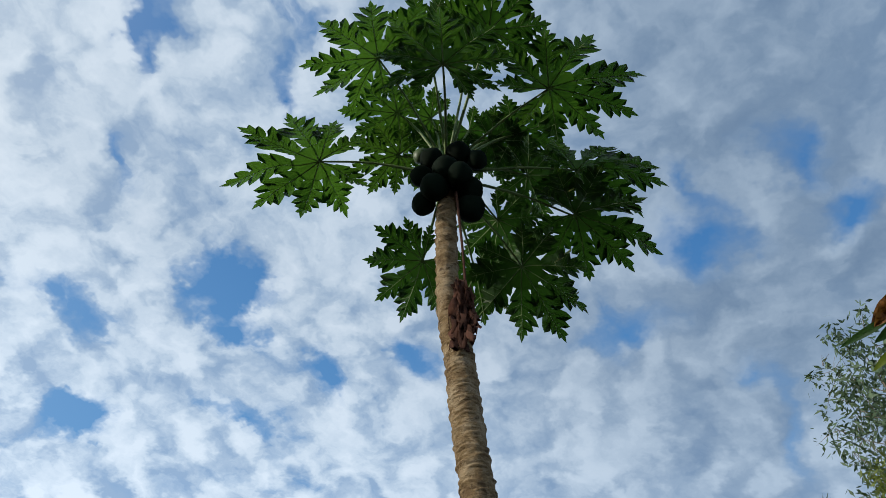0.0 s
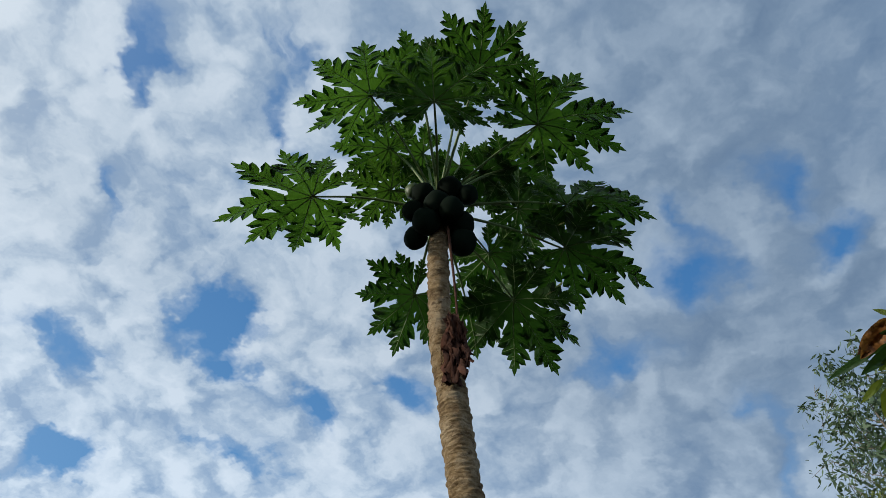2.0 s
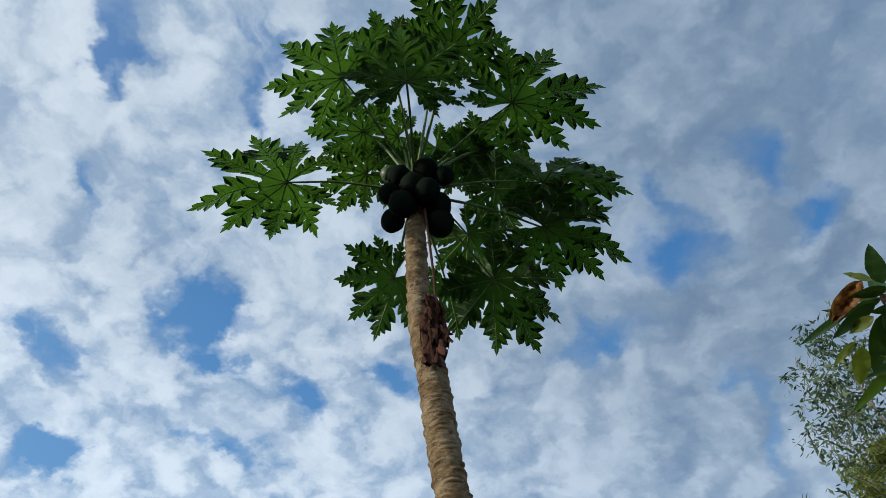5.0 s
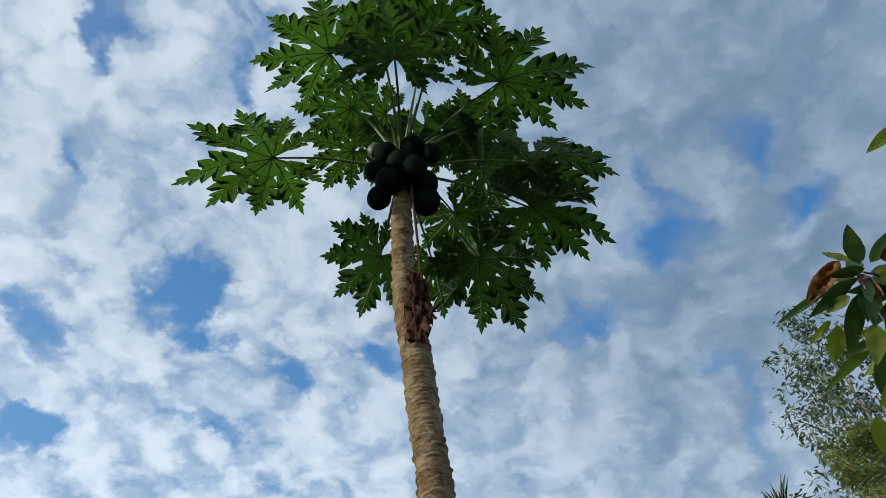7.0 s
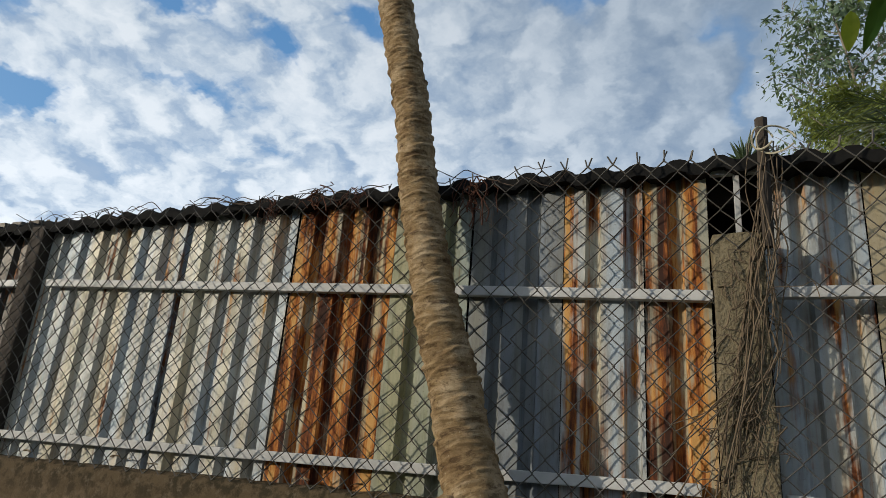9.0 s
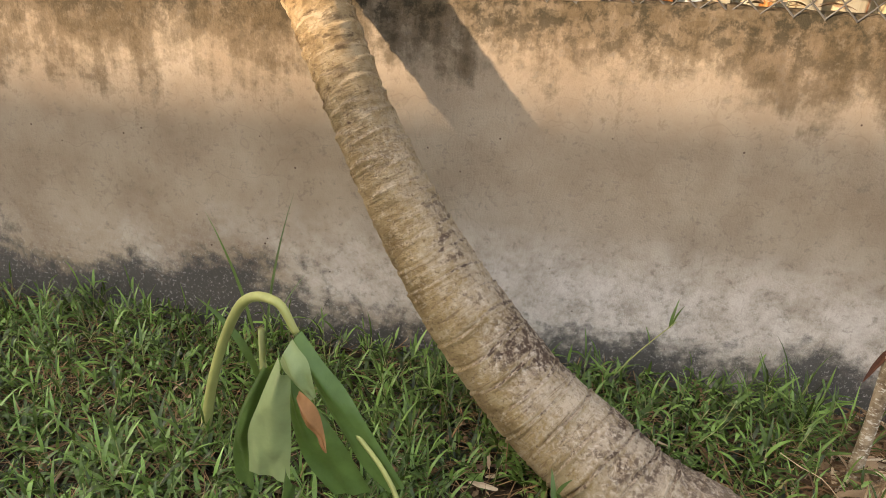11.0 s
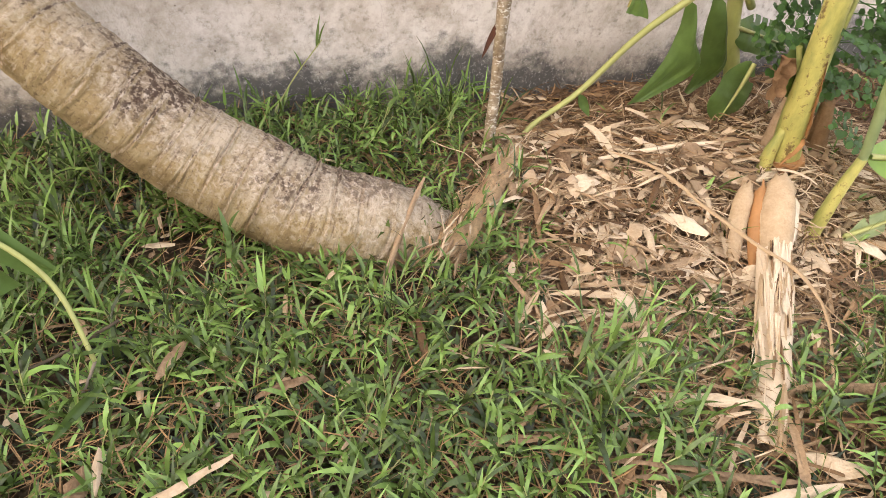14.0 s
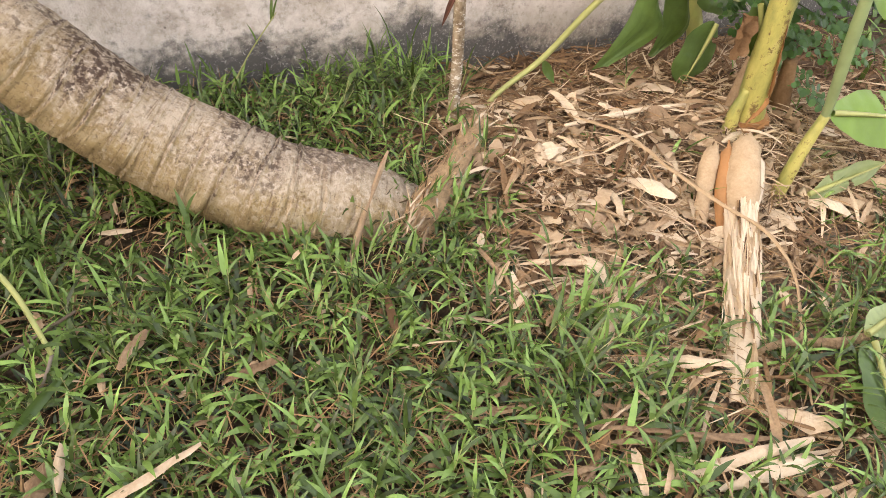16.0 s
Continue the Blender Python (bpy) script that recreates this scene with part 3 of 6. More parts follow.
def roof_edge(x0, x1):
    """The eave of a black corrugated roof that falls away behind the fence."""
    step = 0.0145
    n = int((x1 - x0) / step)
    verts, faces = [], []
    for j, (y, z) in enumerate(((-0.048, 0.0), (0.5, 0.05), (1.6, 0.14), (3.0, 0.25))):
        for i in range(n + 1):
            x = x0 + i * step
            zz = eave(x) + z + 0.010 * max(-0.8, min(0.9, 1.5 * math.sin(2 * math.pi * x / PITCH)))
            zz += 0.006 * noise.noise(Vector((x * 3, y, 0)))
            verts.append((x, y, zz))
            verts.append((x, y, zz - 0.038))
    m = 2 * (n + 1)
    for j in range(3):
        for i in range(n):
            a = j * m + 2 * i
            faces.append((a, a + 2, a + m + 2, a + m))
            faces.append((a + 1, a + m + 1, a + m + 3, a + 3))
    for i in range(n):
        a = 2 * i
        faces.append((a, a + 1, a + 3, a + 2))
    return verts, faces


shed = thing("shed_roof", "black corrugated shed roof edge above the fence", "roof", (0, 0.5, 2.1))
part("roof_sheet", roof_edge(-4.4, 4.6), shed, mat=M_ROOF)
# Dark strip added under the eave, in place of the shadow there.
part("fascia", box(-4.4, 4.6, 0.085, 0.125, 1.99, 2.095, 0.004), shed, "dark strip in place of the shadow under the eave", mat=M_DARK)
# Added wall that keeps the gap above the post dark.
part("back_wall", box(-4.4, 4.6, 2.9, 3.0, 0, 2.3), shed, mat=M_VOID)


# ---- chain-link ----
def chain_link(x0, x1, z0, z1, y=-0.062, w=0.073, h=0.076, r=0.0025):
    bits, i = [], 0
    x = x0
    rows = int((z1 - z0) / (h / 2))
    while x < x1:
        pts = []
        for k in range(rows + 1):
            dx = w / 4 * (1 if (k + i) % 2 else -1) * 1.08
            z = z0 + k * h / 2
            top = eave(x) - 2.08 + (-0.034 if x > -0.45 else -0.062)
            s = noise.noise_vector(Vector((x * 2.1, z * 2.1, 4.0))) * 0.012 + noise.noise_vector(Vector((x * 9, z * 9, 1))) * 0.004
            out = -0.040 * max(0.0, (z - 1.80) / 0.3)
            pts.append((x + dx + s.x, y + out + (0.003 if k % 2 else -0.003) + s.y * 0.6, z + s.z + top * (z - z0) / (z1 - z0), r))
        # the cut end of each wire
        e = pts[-1]
        if rnd.random() < 0.9:
            pts.append((e[0] - (0.016 if pts[-2][0] < e[0] else -0.016) * rnd.uniform(-1, 1), e[1] + rnd.uniform(-0.01, 0.01), e[2] + rnd.uniform(0.02, 0.035), r))
        bits.append(tube(pts, 4, False))
        x += w / 2
        i += 1
    return bits


mesh_fence = thing("chain_link_fence", "loose rusty chain-link netting in front of the sheets", "fence", (0, -0.062, 1.1))
for bit in chain_link(-3.6, 2.0, 1.075, 2.115):
    part("wire", bit, mesh_fence, mat=M_WIRE)


# ---- papaya tree ----
TRUNK = [
    (0.80, -0.735, -0.12, 0.118), (0.61, -0.708, 0.018, 0.119), (0.436, -0.669, 0.085, 0.116), (0.320, -0.615, 0.140, 0.115), (0.195, -0.557, 0.210, 0.110),
    (0.077, -0.510, 0.315, 0.103), (-0.022, -0.470, 0.413, 0.097), (-0.079, -0.439, 0.482, 0.093), (-0.165, -0.401, 0.590, 0.086), (-0.242, -0.361, 0.707, 0.081),
    (-0.318, -0.320, 0.831, 0.076), (-0.393, -0.273, 0.962, 0.076), (-0.467, -0.225, 1.102, 0.079), (-0.524, -0.190, 1.236, 0.077), (-0.565, -0.181, 1.383, 0.074),
    (-0.618, -0.174, 1.535, 0.070), (-0.664, -0.166, 1.698, 0.066), (-0.716, -0.157, 1.882, 0.063), (-0.760, -0.149, 2.081, 0.061), (-0.797, -0.146, 2.293, 0.058),
    (-0.856, -0.141, 2.524, 0.059), (-0.912, -0.136, 2.745, 0.060), (-0.964, -0.131, 2.964, 0.060), (-1.016, -0.130, 3.13, 0.056), (-1.055, -0.129, 3.286, 0.051),
    (-1.11, -0.127, 3.60, 0.051), (-1.154, -0.126, 3.894, 0.050), (-1.175, -0.12, 4.08, 0.038)]
papaya = thing("papaya_tree", "tall leaning papaya tree with ringed trunk and green fruit", "tree", (0.63, -0.7, 0))
rows = smooth_rows(TRUNK, 30)
length = np.concatenate([[0], np.cumsum(np.linalg.norm(np.diff(rows[:, :3], axis=0), axis=1))])
even = np.arange(0.0, length[-1], 0.0036)
rows = np.stack([np.interp(even, length, rows[:, k]) for k in range(4)], axis=1)
length = even


def scars(i, a, r):
    """Leaf scars: crescents in a spiral higher up, broken rings low down."""
    s = length[i]
    upper = min(1.0, max(0.0, (s - 0.9) / 0.7))
    h = 0.0
    step = 0.0165
    if upper > 0:
        k0 = int(s / step)
        for k in range(k0 - 3, k0 + 5):
            da = (a - k * 2.4 + math.pi) % (2 * math.pi) - math.pi
            if abs(da) < 1.15:
                e = s - k * step - 0.014 * (1 - (da / 1.0) ** 2) + 0.006 * noise.noise(Vector((k, da * 2, 0)))
                if -0.03 < e < 0.02:
                    lip = math.exp(-(e / 0.0055) ** 2) - 0.7 * math.exp(-((e - 0.012) / 0.008) ** 2)
                    h += lip * (0.0055 if s < 2.2 else 0.0070) * (1 - (da / 1.15) ** 2)
        h *= upper
    ring = (s + 0.02 * noise.noise(Vector((math.cos(a), math.sin(a), s * 3)))) / 0.062
    saw = ring % 1.0
    gate = 0.55 + 0.6 * noise.noise(Vector((math.cos(a) * 0.8, math.sin(a) * 0.8, int(ring) * 3.7)))
    h += (1 - upper * 0.85) * (0.55 + 0.45 * min(1.0, max(0.0, 1.1 - s))) * max(0.0, gate) * (0.009 * math.exp(-((saw - 0.5) / 0.06) ** 2) - 0.010 * math.exp(-((saw - 0.60) / 0.05) ** 2))
    h += 0.0035 * noise.noise(Vector((math.cos(a) * 2, math.sin(a) * 2, s * 20))) + 0.004 * noise.noise(Vector((math.cos(a), math.sin(a), s * 5)))
    return r + h


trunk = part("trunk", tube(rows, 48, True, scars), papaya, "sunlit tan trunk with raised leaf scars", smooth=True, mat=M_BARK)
along = trunk.data.attributes.new("along", "FLOAT_VECTOR", "POINT")
along.data.foreach_set("vector", np.array([(0.1 * math.cos(2 * math.pi * k / 48), 0.1 * math.sin(2 * math.pi * k / 48), length[i]) for i in range(len(rows)) for k in range(48)]).ravel())


# ---- plant materials ----
def leaf_mat(name, colour, glow, through=0.35, rough=0.45, blotch=None, scale=14.0, spread=(0.62, 1.5), each=0.3):
    """A leaf that lets light through; blotch: a second colour in spots."""
    m, g, p = material(name)
    a, b = g.noise(p, scale, 4, 0.6), g.noise(p, scale * 6, 3, 0.6)
    isle = g.n("ShaderNodeNewGeometry").outputs["Random Per Island"]
    rand = g.n("ShaderNodeObjectInfo").outputs["Random"]
    k = g.math("ADD", g.math("MULTIPLY", a, 1.0 - each), g.math("ADD", g.math("MULTIPLY", isle, each), g.math("MULTIPLY", g.math("SUBTRACT", rand, 0.5), 0.3)))
    col = g.ramp(k, [(0.2, tuple(c * spread[0] for c in colour)), (0.5, colour), (0.85, tuple(min(1, c * spread[1]) for c in colour))])
    gl = g.ramp(k, [(0.2, tuple(c * 0.7 for c in glow)), (0.8, glow)])
    if blotch:
        f = g.ramp(g.math("ADD", a, g.math("MULTIPLY", isle, 0.25)), [(0.6, 0.0), (0.68, 1.0)])
        col, gl = g.mix(f, col, blotch), g.mix(f, gl, blotch)
    return finish(m, g, col, rough, g.bump(g.math("ADD", a, b), 0.25, 0.004), spec=0.4, through=through, through_colour=gl)


M_PAPAYA = leaf_mat("papaya_leaf", (0.036, 0.085, 0.020), (0.10, 0.225, 0.014), 0.40)
M_PAPAYA_OLD = leaf_mat("yellowing_papaya_leaf", (0.30, 0.33, 0.10), (0.30, 0.34, 0.06), 0.35)
M_RIB = plain("pale_leaf_rib", (0.22, 0.30, 0.12), 0.5, 0.25, 20, 0.1)
M_PETIOLE = plain("papaya_petiole", (0.20, 0.27, 0.10), 0.45, 0.3, 12, 0.1, spec=0.4)
# Near-black green: the shade under the crown is put into the skin colour.
M_FRUIT_SHADED = plain("shaded_papaya_skin", (0.006, 0.012, 0.007), 0.8, 0.35, 9, 0.12, spec=0.08)
M_FRUIT_PALE = plain("young_papaya_skin", (0.10, 0.14, 0.065), 0.45, 0.25, 9, 0.12, spec=0.4)
M_DEAD = plain("dead_leaf_brown", (0.075, 0.031, 0.018), 0.9, 0.8, 30, 0.5)
M_MANGO = leaf_mat("mango_leaf", (0.024, 0.055, 0.016), (0.10, 0.18, 0.015), 0.25, 0.35)
M_MANGO_YELLOW = leaf_mat("yellow_mango_leaf", (0.15, 0.19, 0.035), (0.30, 0.35, 0.02), 0.45, 0.4, scale=40, spread=(0.4, 1.6))
M_MANGO_BROWN = leaf_mat("withered_mango_leaf", (0.30, 0.13, 0.03), (0.36, 0.17, 0.03), 0.35, 0.6, (0.09, 0.04, 0.02))
M_BUD = leaf_mat("fresh_mango_leaf", (0.07, 0.14, 0.02), (0.22, 0.32, 0.02), 0.4, 0.38)
M_TWIG = plain("grey_twig", (0.20, 0.17, 0.13), 0.85, 0.4, 20, 0.4)
M_FARLEAF = leaf_mat("far_tree_leaf", (0.105, 0.155, 0.085), (0.12, 0.17, 0.06), 0.25, 0.6)
M_YELLOWLEAF = leaf_mat("olive_tree_leaf", (0.16, 0.20, 0.045), (0.26, 0.30, 0.03), 0.35, 0.6, spread=(0.4, 1.7), each=0.6)
M_PALM = leaf_mat("palm_leaf", (0.06, 0.085, 0.04), (0.10, 0.14, 0.03), 0.25, 0.5)

# ---- papaya crown ----
HEART = Vector((-1.215, -0.12, 4.33))


def frame_of(out, normal):
    n = Vector(normal).normalized()
    u = Vector(out)
    u = (u - n * u.dot(n)).normalized()
    return u, n.cross(u), n


def papaya_blade(centre, u, v, n, radius, droop, rs):
    """Palmate blade of nine lobes, each cut into pointed side lobes, with its veins. Returns blade and veins."""
    verts, faces, veins = [], [], []
    warp = rs.random() * 50

    def place(a, b, h=0.0):
        r2 = (a * a + b * b) / radius ** 2
        lift = h - droop * radius * r2 + 0.09 * radius * noise.noise(Vector((a * 4, b * 4, warp)))
        return centre + u * a + v * b + n * lift

    lobes = []
    for ang, size in zip((-143, -108, -72, -37, 0, 37, 72, 108, 143), (0.64, 0.82, 0.95, 1.02, 1.06, 1.02, 0.95, 0.82, 0.64)):
        lobes.append((radians(ang + rs.uniform(-4, 4)), radius * size * rs.uniform(0.95, 1.05), rs.uniform(-0.20, 0.12), rs.uniform(-0.7, 0.5)))
    # the joined middle of the blade
    ring = [(-0.03 * radius, -0.02 * radius)]
    for i, (th, le, sag, roll) in enumerate(lobes):
        for turn_ in (-0.20, 0.20):
            ring.append((math.cos(th + turn_) * le * 0.30, math.sin(th + turn_) * le * 0.30))
        if i < len(lobes) - 1:
            mid, rr = (th + lobes[i + 1][0]) / 2, 0.5 * (le + lobes[i + 1][1]) * rs.uniform(0.25, 0.36)
            ring.append((math.cos(mid) * rr, math.sin(mid) * rr))
    ring.append((-0.03 * radius, 0.02 * radius))
    o = len(verts)
    verts.append(place(0, 0))
    verts += [place(a, b) for a, b in ring]
    faces += [(o, o + k + 1, o + k + 2) for k in range(len(ring) - 1)]
    for th, le, sag, roll in lobes:
        c, s = math.cos(th), math.sin(th)

        def at(along, across):
            far = max(0.0, along - 0.3)
            h = le * (sag * far * far + 0.16 * abs(across) + roll * across * far)
            return place(le * (c * along - s * across), le * (s * along + c * across), h + le * 0.025 * noise.noise(Vector((along * 9, across * 9, warp + th))))

        for sgn in (-1, 1):
            line = [(0.285, 0.285, 0.070)]
            for m, w in ((0.36, 0.165), (0.49, 0.230), (0.63, 0.195), (0.76, 0.130), (0.87, 0.072)):
                m, w, d = m + rs.uniform(-0.018, 0.018), w * rs.uniform(0.80, 1.18), 0.066
                neck = 0.075 + 0.03 * (m < 0.45) - 0.04 * (m > 0.7)
                slant = rs.uniform(0.48, 0.72)
                # vein foot on the midrib; outline along and across
                line += [(m - d, m - d + 0.5 * neck, neck), (m - 0.055, m - 0.055 + slant * 0.45 * w, 0.62 * w), (m - 0.025, m - 0.015 + slant * 0.75 * w, 0.86 * w), (m + 0.01, m + 0.02 + slant * 1.12 * w, w),
                         (m + 0.03, m + 0.035 + slant * 0.62 * w, 0.66 * w), (m + 0.05, m + 0.045 + slant * 0.30 * w, 0.42 * w)]
                if w > 0.11 and 0.4 < m < 0.8:
                    root, tip = at(m, 0), at(m + slant * 0.9 * w, sgn * 0.85 * w)
                    veins.append(tube([(*(root - n * 0.002), 0.0016), (*(tip - n * 0.002), 0.0006)], 3, False))
            line += [(0.93, 0.955, 0.030), (1.0, 1.03, 0.0)]
            o = len(verts)
            for m, along, across in line:
                verts.append(at(m, 0))
                verts.append(at(along, sgn * across * 0.55))
                verts.append(at(along, sgn * across))
            for k in range(len(line) - 1):
                for q in (0, 1):
                    a = o + 3 * k + q
                    f = (a, a + 3, a + 4, a + 1)
                    faces.append(f if sgn > 0 else f[::-1])
        veins.append(tube([(*(at(t, 0) - n * 0.002), 0.0036 * (1 - t) + 0.0008) for t in (0.0, 0.2, 0.4, 0.6, 0.8, 0.99)], 4, False))
    return (verts, faces), merge(veins)


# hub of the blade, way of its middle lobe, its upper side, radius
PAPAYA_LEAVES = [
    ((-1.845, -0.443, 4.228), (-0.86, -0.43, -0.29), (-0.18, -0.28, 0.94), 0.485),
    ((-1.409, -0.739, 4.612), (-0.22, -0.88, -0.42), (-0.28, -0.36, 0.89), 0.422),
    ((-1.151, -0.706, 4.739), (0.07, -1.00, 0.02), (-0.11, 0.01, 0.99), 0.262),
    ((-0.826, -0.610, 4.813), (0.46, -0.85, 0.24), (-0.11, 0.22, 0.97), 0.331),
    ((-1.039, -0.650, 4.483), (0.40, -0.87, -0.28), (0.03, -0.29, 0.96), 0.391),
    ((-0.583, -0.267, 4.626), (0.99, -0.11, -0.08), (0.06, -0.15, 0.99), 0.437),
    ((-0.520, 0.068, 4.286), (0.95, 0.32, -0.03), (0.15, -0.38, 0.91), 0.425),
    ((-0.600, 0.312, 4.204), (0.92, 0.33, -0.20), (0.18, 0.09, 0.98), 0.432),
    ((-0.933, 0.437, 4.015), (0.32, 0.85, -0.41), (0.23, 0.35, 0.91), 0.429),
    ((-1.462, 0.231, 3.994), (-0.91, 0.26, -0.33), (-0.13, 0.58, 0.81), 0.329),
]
# smaller leaves farther back
for x, y, z, radius, tilt in (
        (-1.507, -0.202, 4.46, 0.27, 0.3), (-1.52, -0.324, 4.755, 0.30, 0.1), (-1.393, -0.143, 4.895, 0.30, 0.1), (-0.898, 0.049, 4.769, 0.32, 0.2), (-0.85, 0.20, 4.53, 0.32, 0.4),
        (-1.067, 0.325, 4.33, 0.31, 0.6), (-1.20, 0.02, 4.90, 0.30, 0.1), (-1.06, 0.06, 4.80, 0.30, 0.2), (-1.36, -0.02, 4.72, 0.28, 0.2), (-1.021, -0.45, 4.98, 0.26, 0.1), (-1.25, 0.50, 4.10, 0.28, 0.7)):
    out = Vector((x - HEART.x, y - HEART.y, 0.0)).normalized()
    PAPAYA_LEAVES.append(((x, y, z), tuple(out - Vector((0, 0, 0.3))), tuple(Vector((0, 0, 1)) + out * tilt), radius))
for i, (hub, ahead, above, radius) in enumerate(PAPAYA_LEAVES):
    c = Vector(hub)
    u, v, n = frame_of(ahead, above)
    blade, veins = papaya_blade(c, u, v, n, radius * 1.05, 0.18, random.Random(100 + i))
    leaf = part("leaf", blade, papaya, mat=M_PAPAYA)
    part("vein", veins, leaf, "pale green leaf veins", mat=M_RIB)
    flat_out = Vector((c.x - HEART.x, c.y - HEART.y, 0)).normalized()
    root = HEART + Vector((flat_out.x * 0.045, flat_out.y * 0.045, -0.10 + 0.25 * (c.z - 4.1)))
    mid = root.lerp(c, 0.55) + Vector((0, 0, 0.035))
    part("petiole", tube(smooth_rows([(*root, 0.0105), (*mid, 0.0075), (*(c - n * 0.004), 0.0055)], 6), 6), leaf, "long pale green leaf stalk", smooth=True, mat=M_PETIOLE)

# two yellowing pieces of old leaves among the green ones
for i, (x, y, z, r) in enumerate(((-0.552, 0.112, 4.163, 0.060), (-0.675, 0.383, 3.955, 0.100), (-0.661, 0.566, 3.833, 0.075))):
    rs = random.Random(300 + i)
    u, v, n = frame_of((rs.uniform(-1, 1), 0.2, -1), (-0.3, -0.8, 0.3))
    pts, faces = [], []
    for k in range(9):
        a = k / 8
        w = r * 0.42 * math.sin(math.pi * (a * 0.9 + 0.06)) * (0.65 if k % 2 else 1.0)
        for s in (-1, 0, 1):
            pts.append(Vector((x, y, z)) + u * (a * 2 - 1) * r * 0.9 + v * s * w + n * (0.03 * a * a + 0.12 * abs(s) * w))
    for k in range(8):
        for s in (0, 1):
            o = k * 3 + s
            faces.append((o, o + 1, o + 4, o + 3))
    part("old_leaf", (pts, faces), papaya, "yellowing folded piece of leaf", mat=M_PAPAYA_OLD, smooth=True)


def fruit_mesh(r, length, rs):
    verts, faces = [], []
    rings, sides = 14, 18
    for j in range(rings + 1):
        t = j / rings
        prof = math.sin(math.pi * min(1, t * 0.97 + 0.015)) ** 0.62 * (0.80 + 0.34 * t) * (1 - 0.12 * t ** 6)
        for k in range(sides):
            a = 2 * math.pi * k / sides
            rr = r * prof * (1 + 0.03 * math.cos(5 * a))
            verts.append((rr * math.cos(a), rr * math.sin(a), -length * t))
    for j in range(rings):
        for k in range(sides):
            a, b = j * sides + k, j * sides + (k + 1) % sides
            faces.append((a, a + sides, b + sides, b))
    faces += [tuple(range(sides)), tuple(range((rings + 1) * sides - 1, rings * sides - 1, -1))]
    return verts, faces


# middle, radius
FRUIT = [
    (-1.237, -0.254, 4.250, 0.066), (-1.298, -0.269, 4.283, 0.047), (-1.111, -0.201, 4.318, 0.073), (-1.015, -0.160, 4.277, 0.059), (-1.283, -0.241, 4.132, 0.061), (-1.201, -0.219, 4.039, 0.078),
    (-1.285, -0.156, 4.006, 0.064), (-1.071, -0.219, 4.094, 0.072), (-1.053, -0.118, 4.083, 0.076), (-1.054, -0.071, 3.995, 0.078), (-1.140, -0.247, 4.136, 0.073), (-1.181, -0.111, 4.154, 0.068)]
for i, (x, y, z, r) in enumerate(FRUIT):
    rs = random.Random(500 + i)
    axis = Vector((-1.20 - 0.05 * (z - 4.1), -0.125, z))
    out = (Vector((x, y, z)) - axis).normalized()
    r *= 1.02
    length = r * rs.uniform(2.3, 2.7)
    down = (Vector((0, 0, -1)) + out * 0.25).normalized()
    rot = (-down).to_track_quat("Z", "Y").to_matrix().to_4x4()
    m = Matrix.Translation(Vector((x, y, z)) - down * length * 0.5) @ rot
    v, f = fruit_mesh(r, length, rs)
    fr = part("fruit", ([m @ Vector(q) for q in v], f), papaya, "young pale green papaya" if i == 1 else "unripe green papaya darkened for the crown's shade", smooth=True, mat=M_FRUIT_PALE if i == 1 else M_FRUIT_SHADED)
    top = m @ Vector((0, 0, -0.004))
    part("fruit_stalk", tube([(*(axis + out * 0.03 + Vector((0, 0, 0.03))), 0.009), (*top, 0.011)], 6), fr, "short green fruit stalk", mat=M_PETIOLE)

# a withered leaf hanging by its stalk
hang = part("dead_leaf_stalk", tube(smooth_rows([(-1.10, -0.165, 4.02, 0.008), (-1.035, -0.19, 3.74, 0.007), (-0.975, -0.20, 3.45, 0.006), (-0.945, -0.20, 3.27, 0.006)], 5), 6), papaya, "dry hanging leaf stalk", smooth=True, mat=M_DEAD)


def crumple(top, bottom, width, folds, rs, wave=0.03):
    """A crumpled hanging strip of dead leaf."""
    verts, faces = [], []
    n, m = 16, 5
    top, bottom = Vector(top), Vector(bottom)
    seed = rs.random() * 90
    for j in range(n + 1):
        t = j / n
        p = top.lerp(bottom, t)
        w = width * (0.25 + 0.75 * math.sin(math.pi * min(1.0, t * 0.85 + 0.1))) * (1 + 0.35 * noise.noise(Vector((t * 9, seed, 0))))
        for k in range(m + 1):
            s = k / m - 0.5
            d = noise.noise_vector(Vector((t * 4 + seed, s * 5, seed))) * wave
            verts.append(p + Vector((s * w, math.cos(s * folds) * 0.02, 0)) + d)
    for j in range(n):
        for k in range(m):
            a = j * (m + 1) + k
            faces.append((a, a + 1, a + m + 2, a + m + 1))
    return verts, faces


rs = random.Random(61)
bits = [crumple((-0.955 + rs.uniform(-0.025, 0.03), -0.205 + rs.uniform(-0.03, 0.02), 3.29 - rs.random() * 0.04), (-0.915 + rs.uniform(-0.05, 0.05), -0.20 + rs.uniform(-0.03, 0.01), rs.uniform(2.92, 3.10)), rs.uniform(0.018, 0.045), 9, rs, 0.034) for _ in range(15)]
bits += [crumple((-0.915, -0.20, 3.16), (-0.865, -0.20, 3.02), 0.03, 9, rs, 0.03)]
for _ in range(22):
    x = rs.uniform(-0.975, -0.915)
    p = Vector((x, -0.20, rs.uniform(3.1, 3.27)))
    pts = [(*p, 0.0022)]
    for k in range(7):
        p = p + Vector((rs.uniform(-0.016, 0.016), rs.uniform(-0.006, 0.006), -rs.uniform(0.015, 0.045)))
        pts.append((*p, 0.002))
    bits.append(tube(smooth_rows(pts, 2), 3, False))
part("dead_leaf", merge(bits), papaya, "withered reddish-brown leaf hanging against the trunk", mat=M_DEAD, smooth=True)


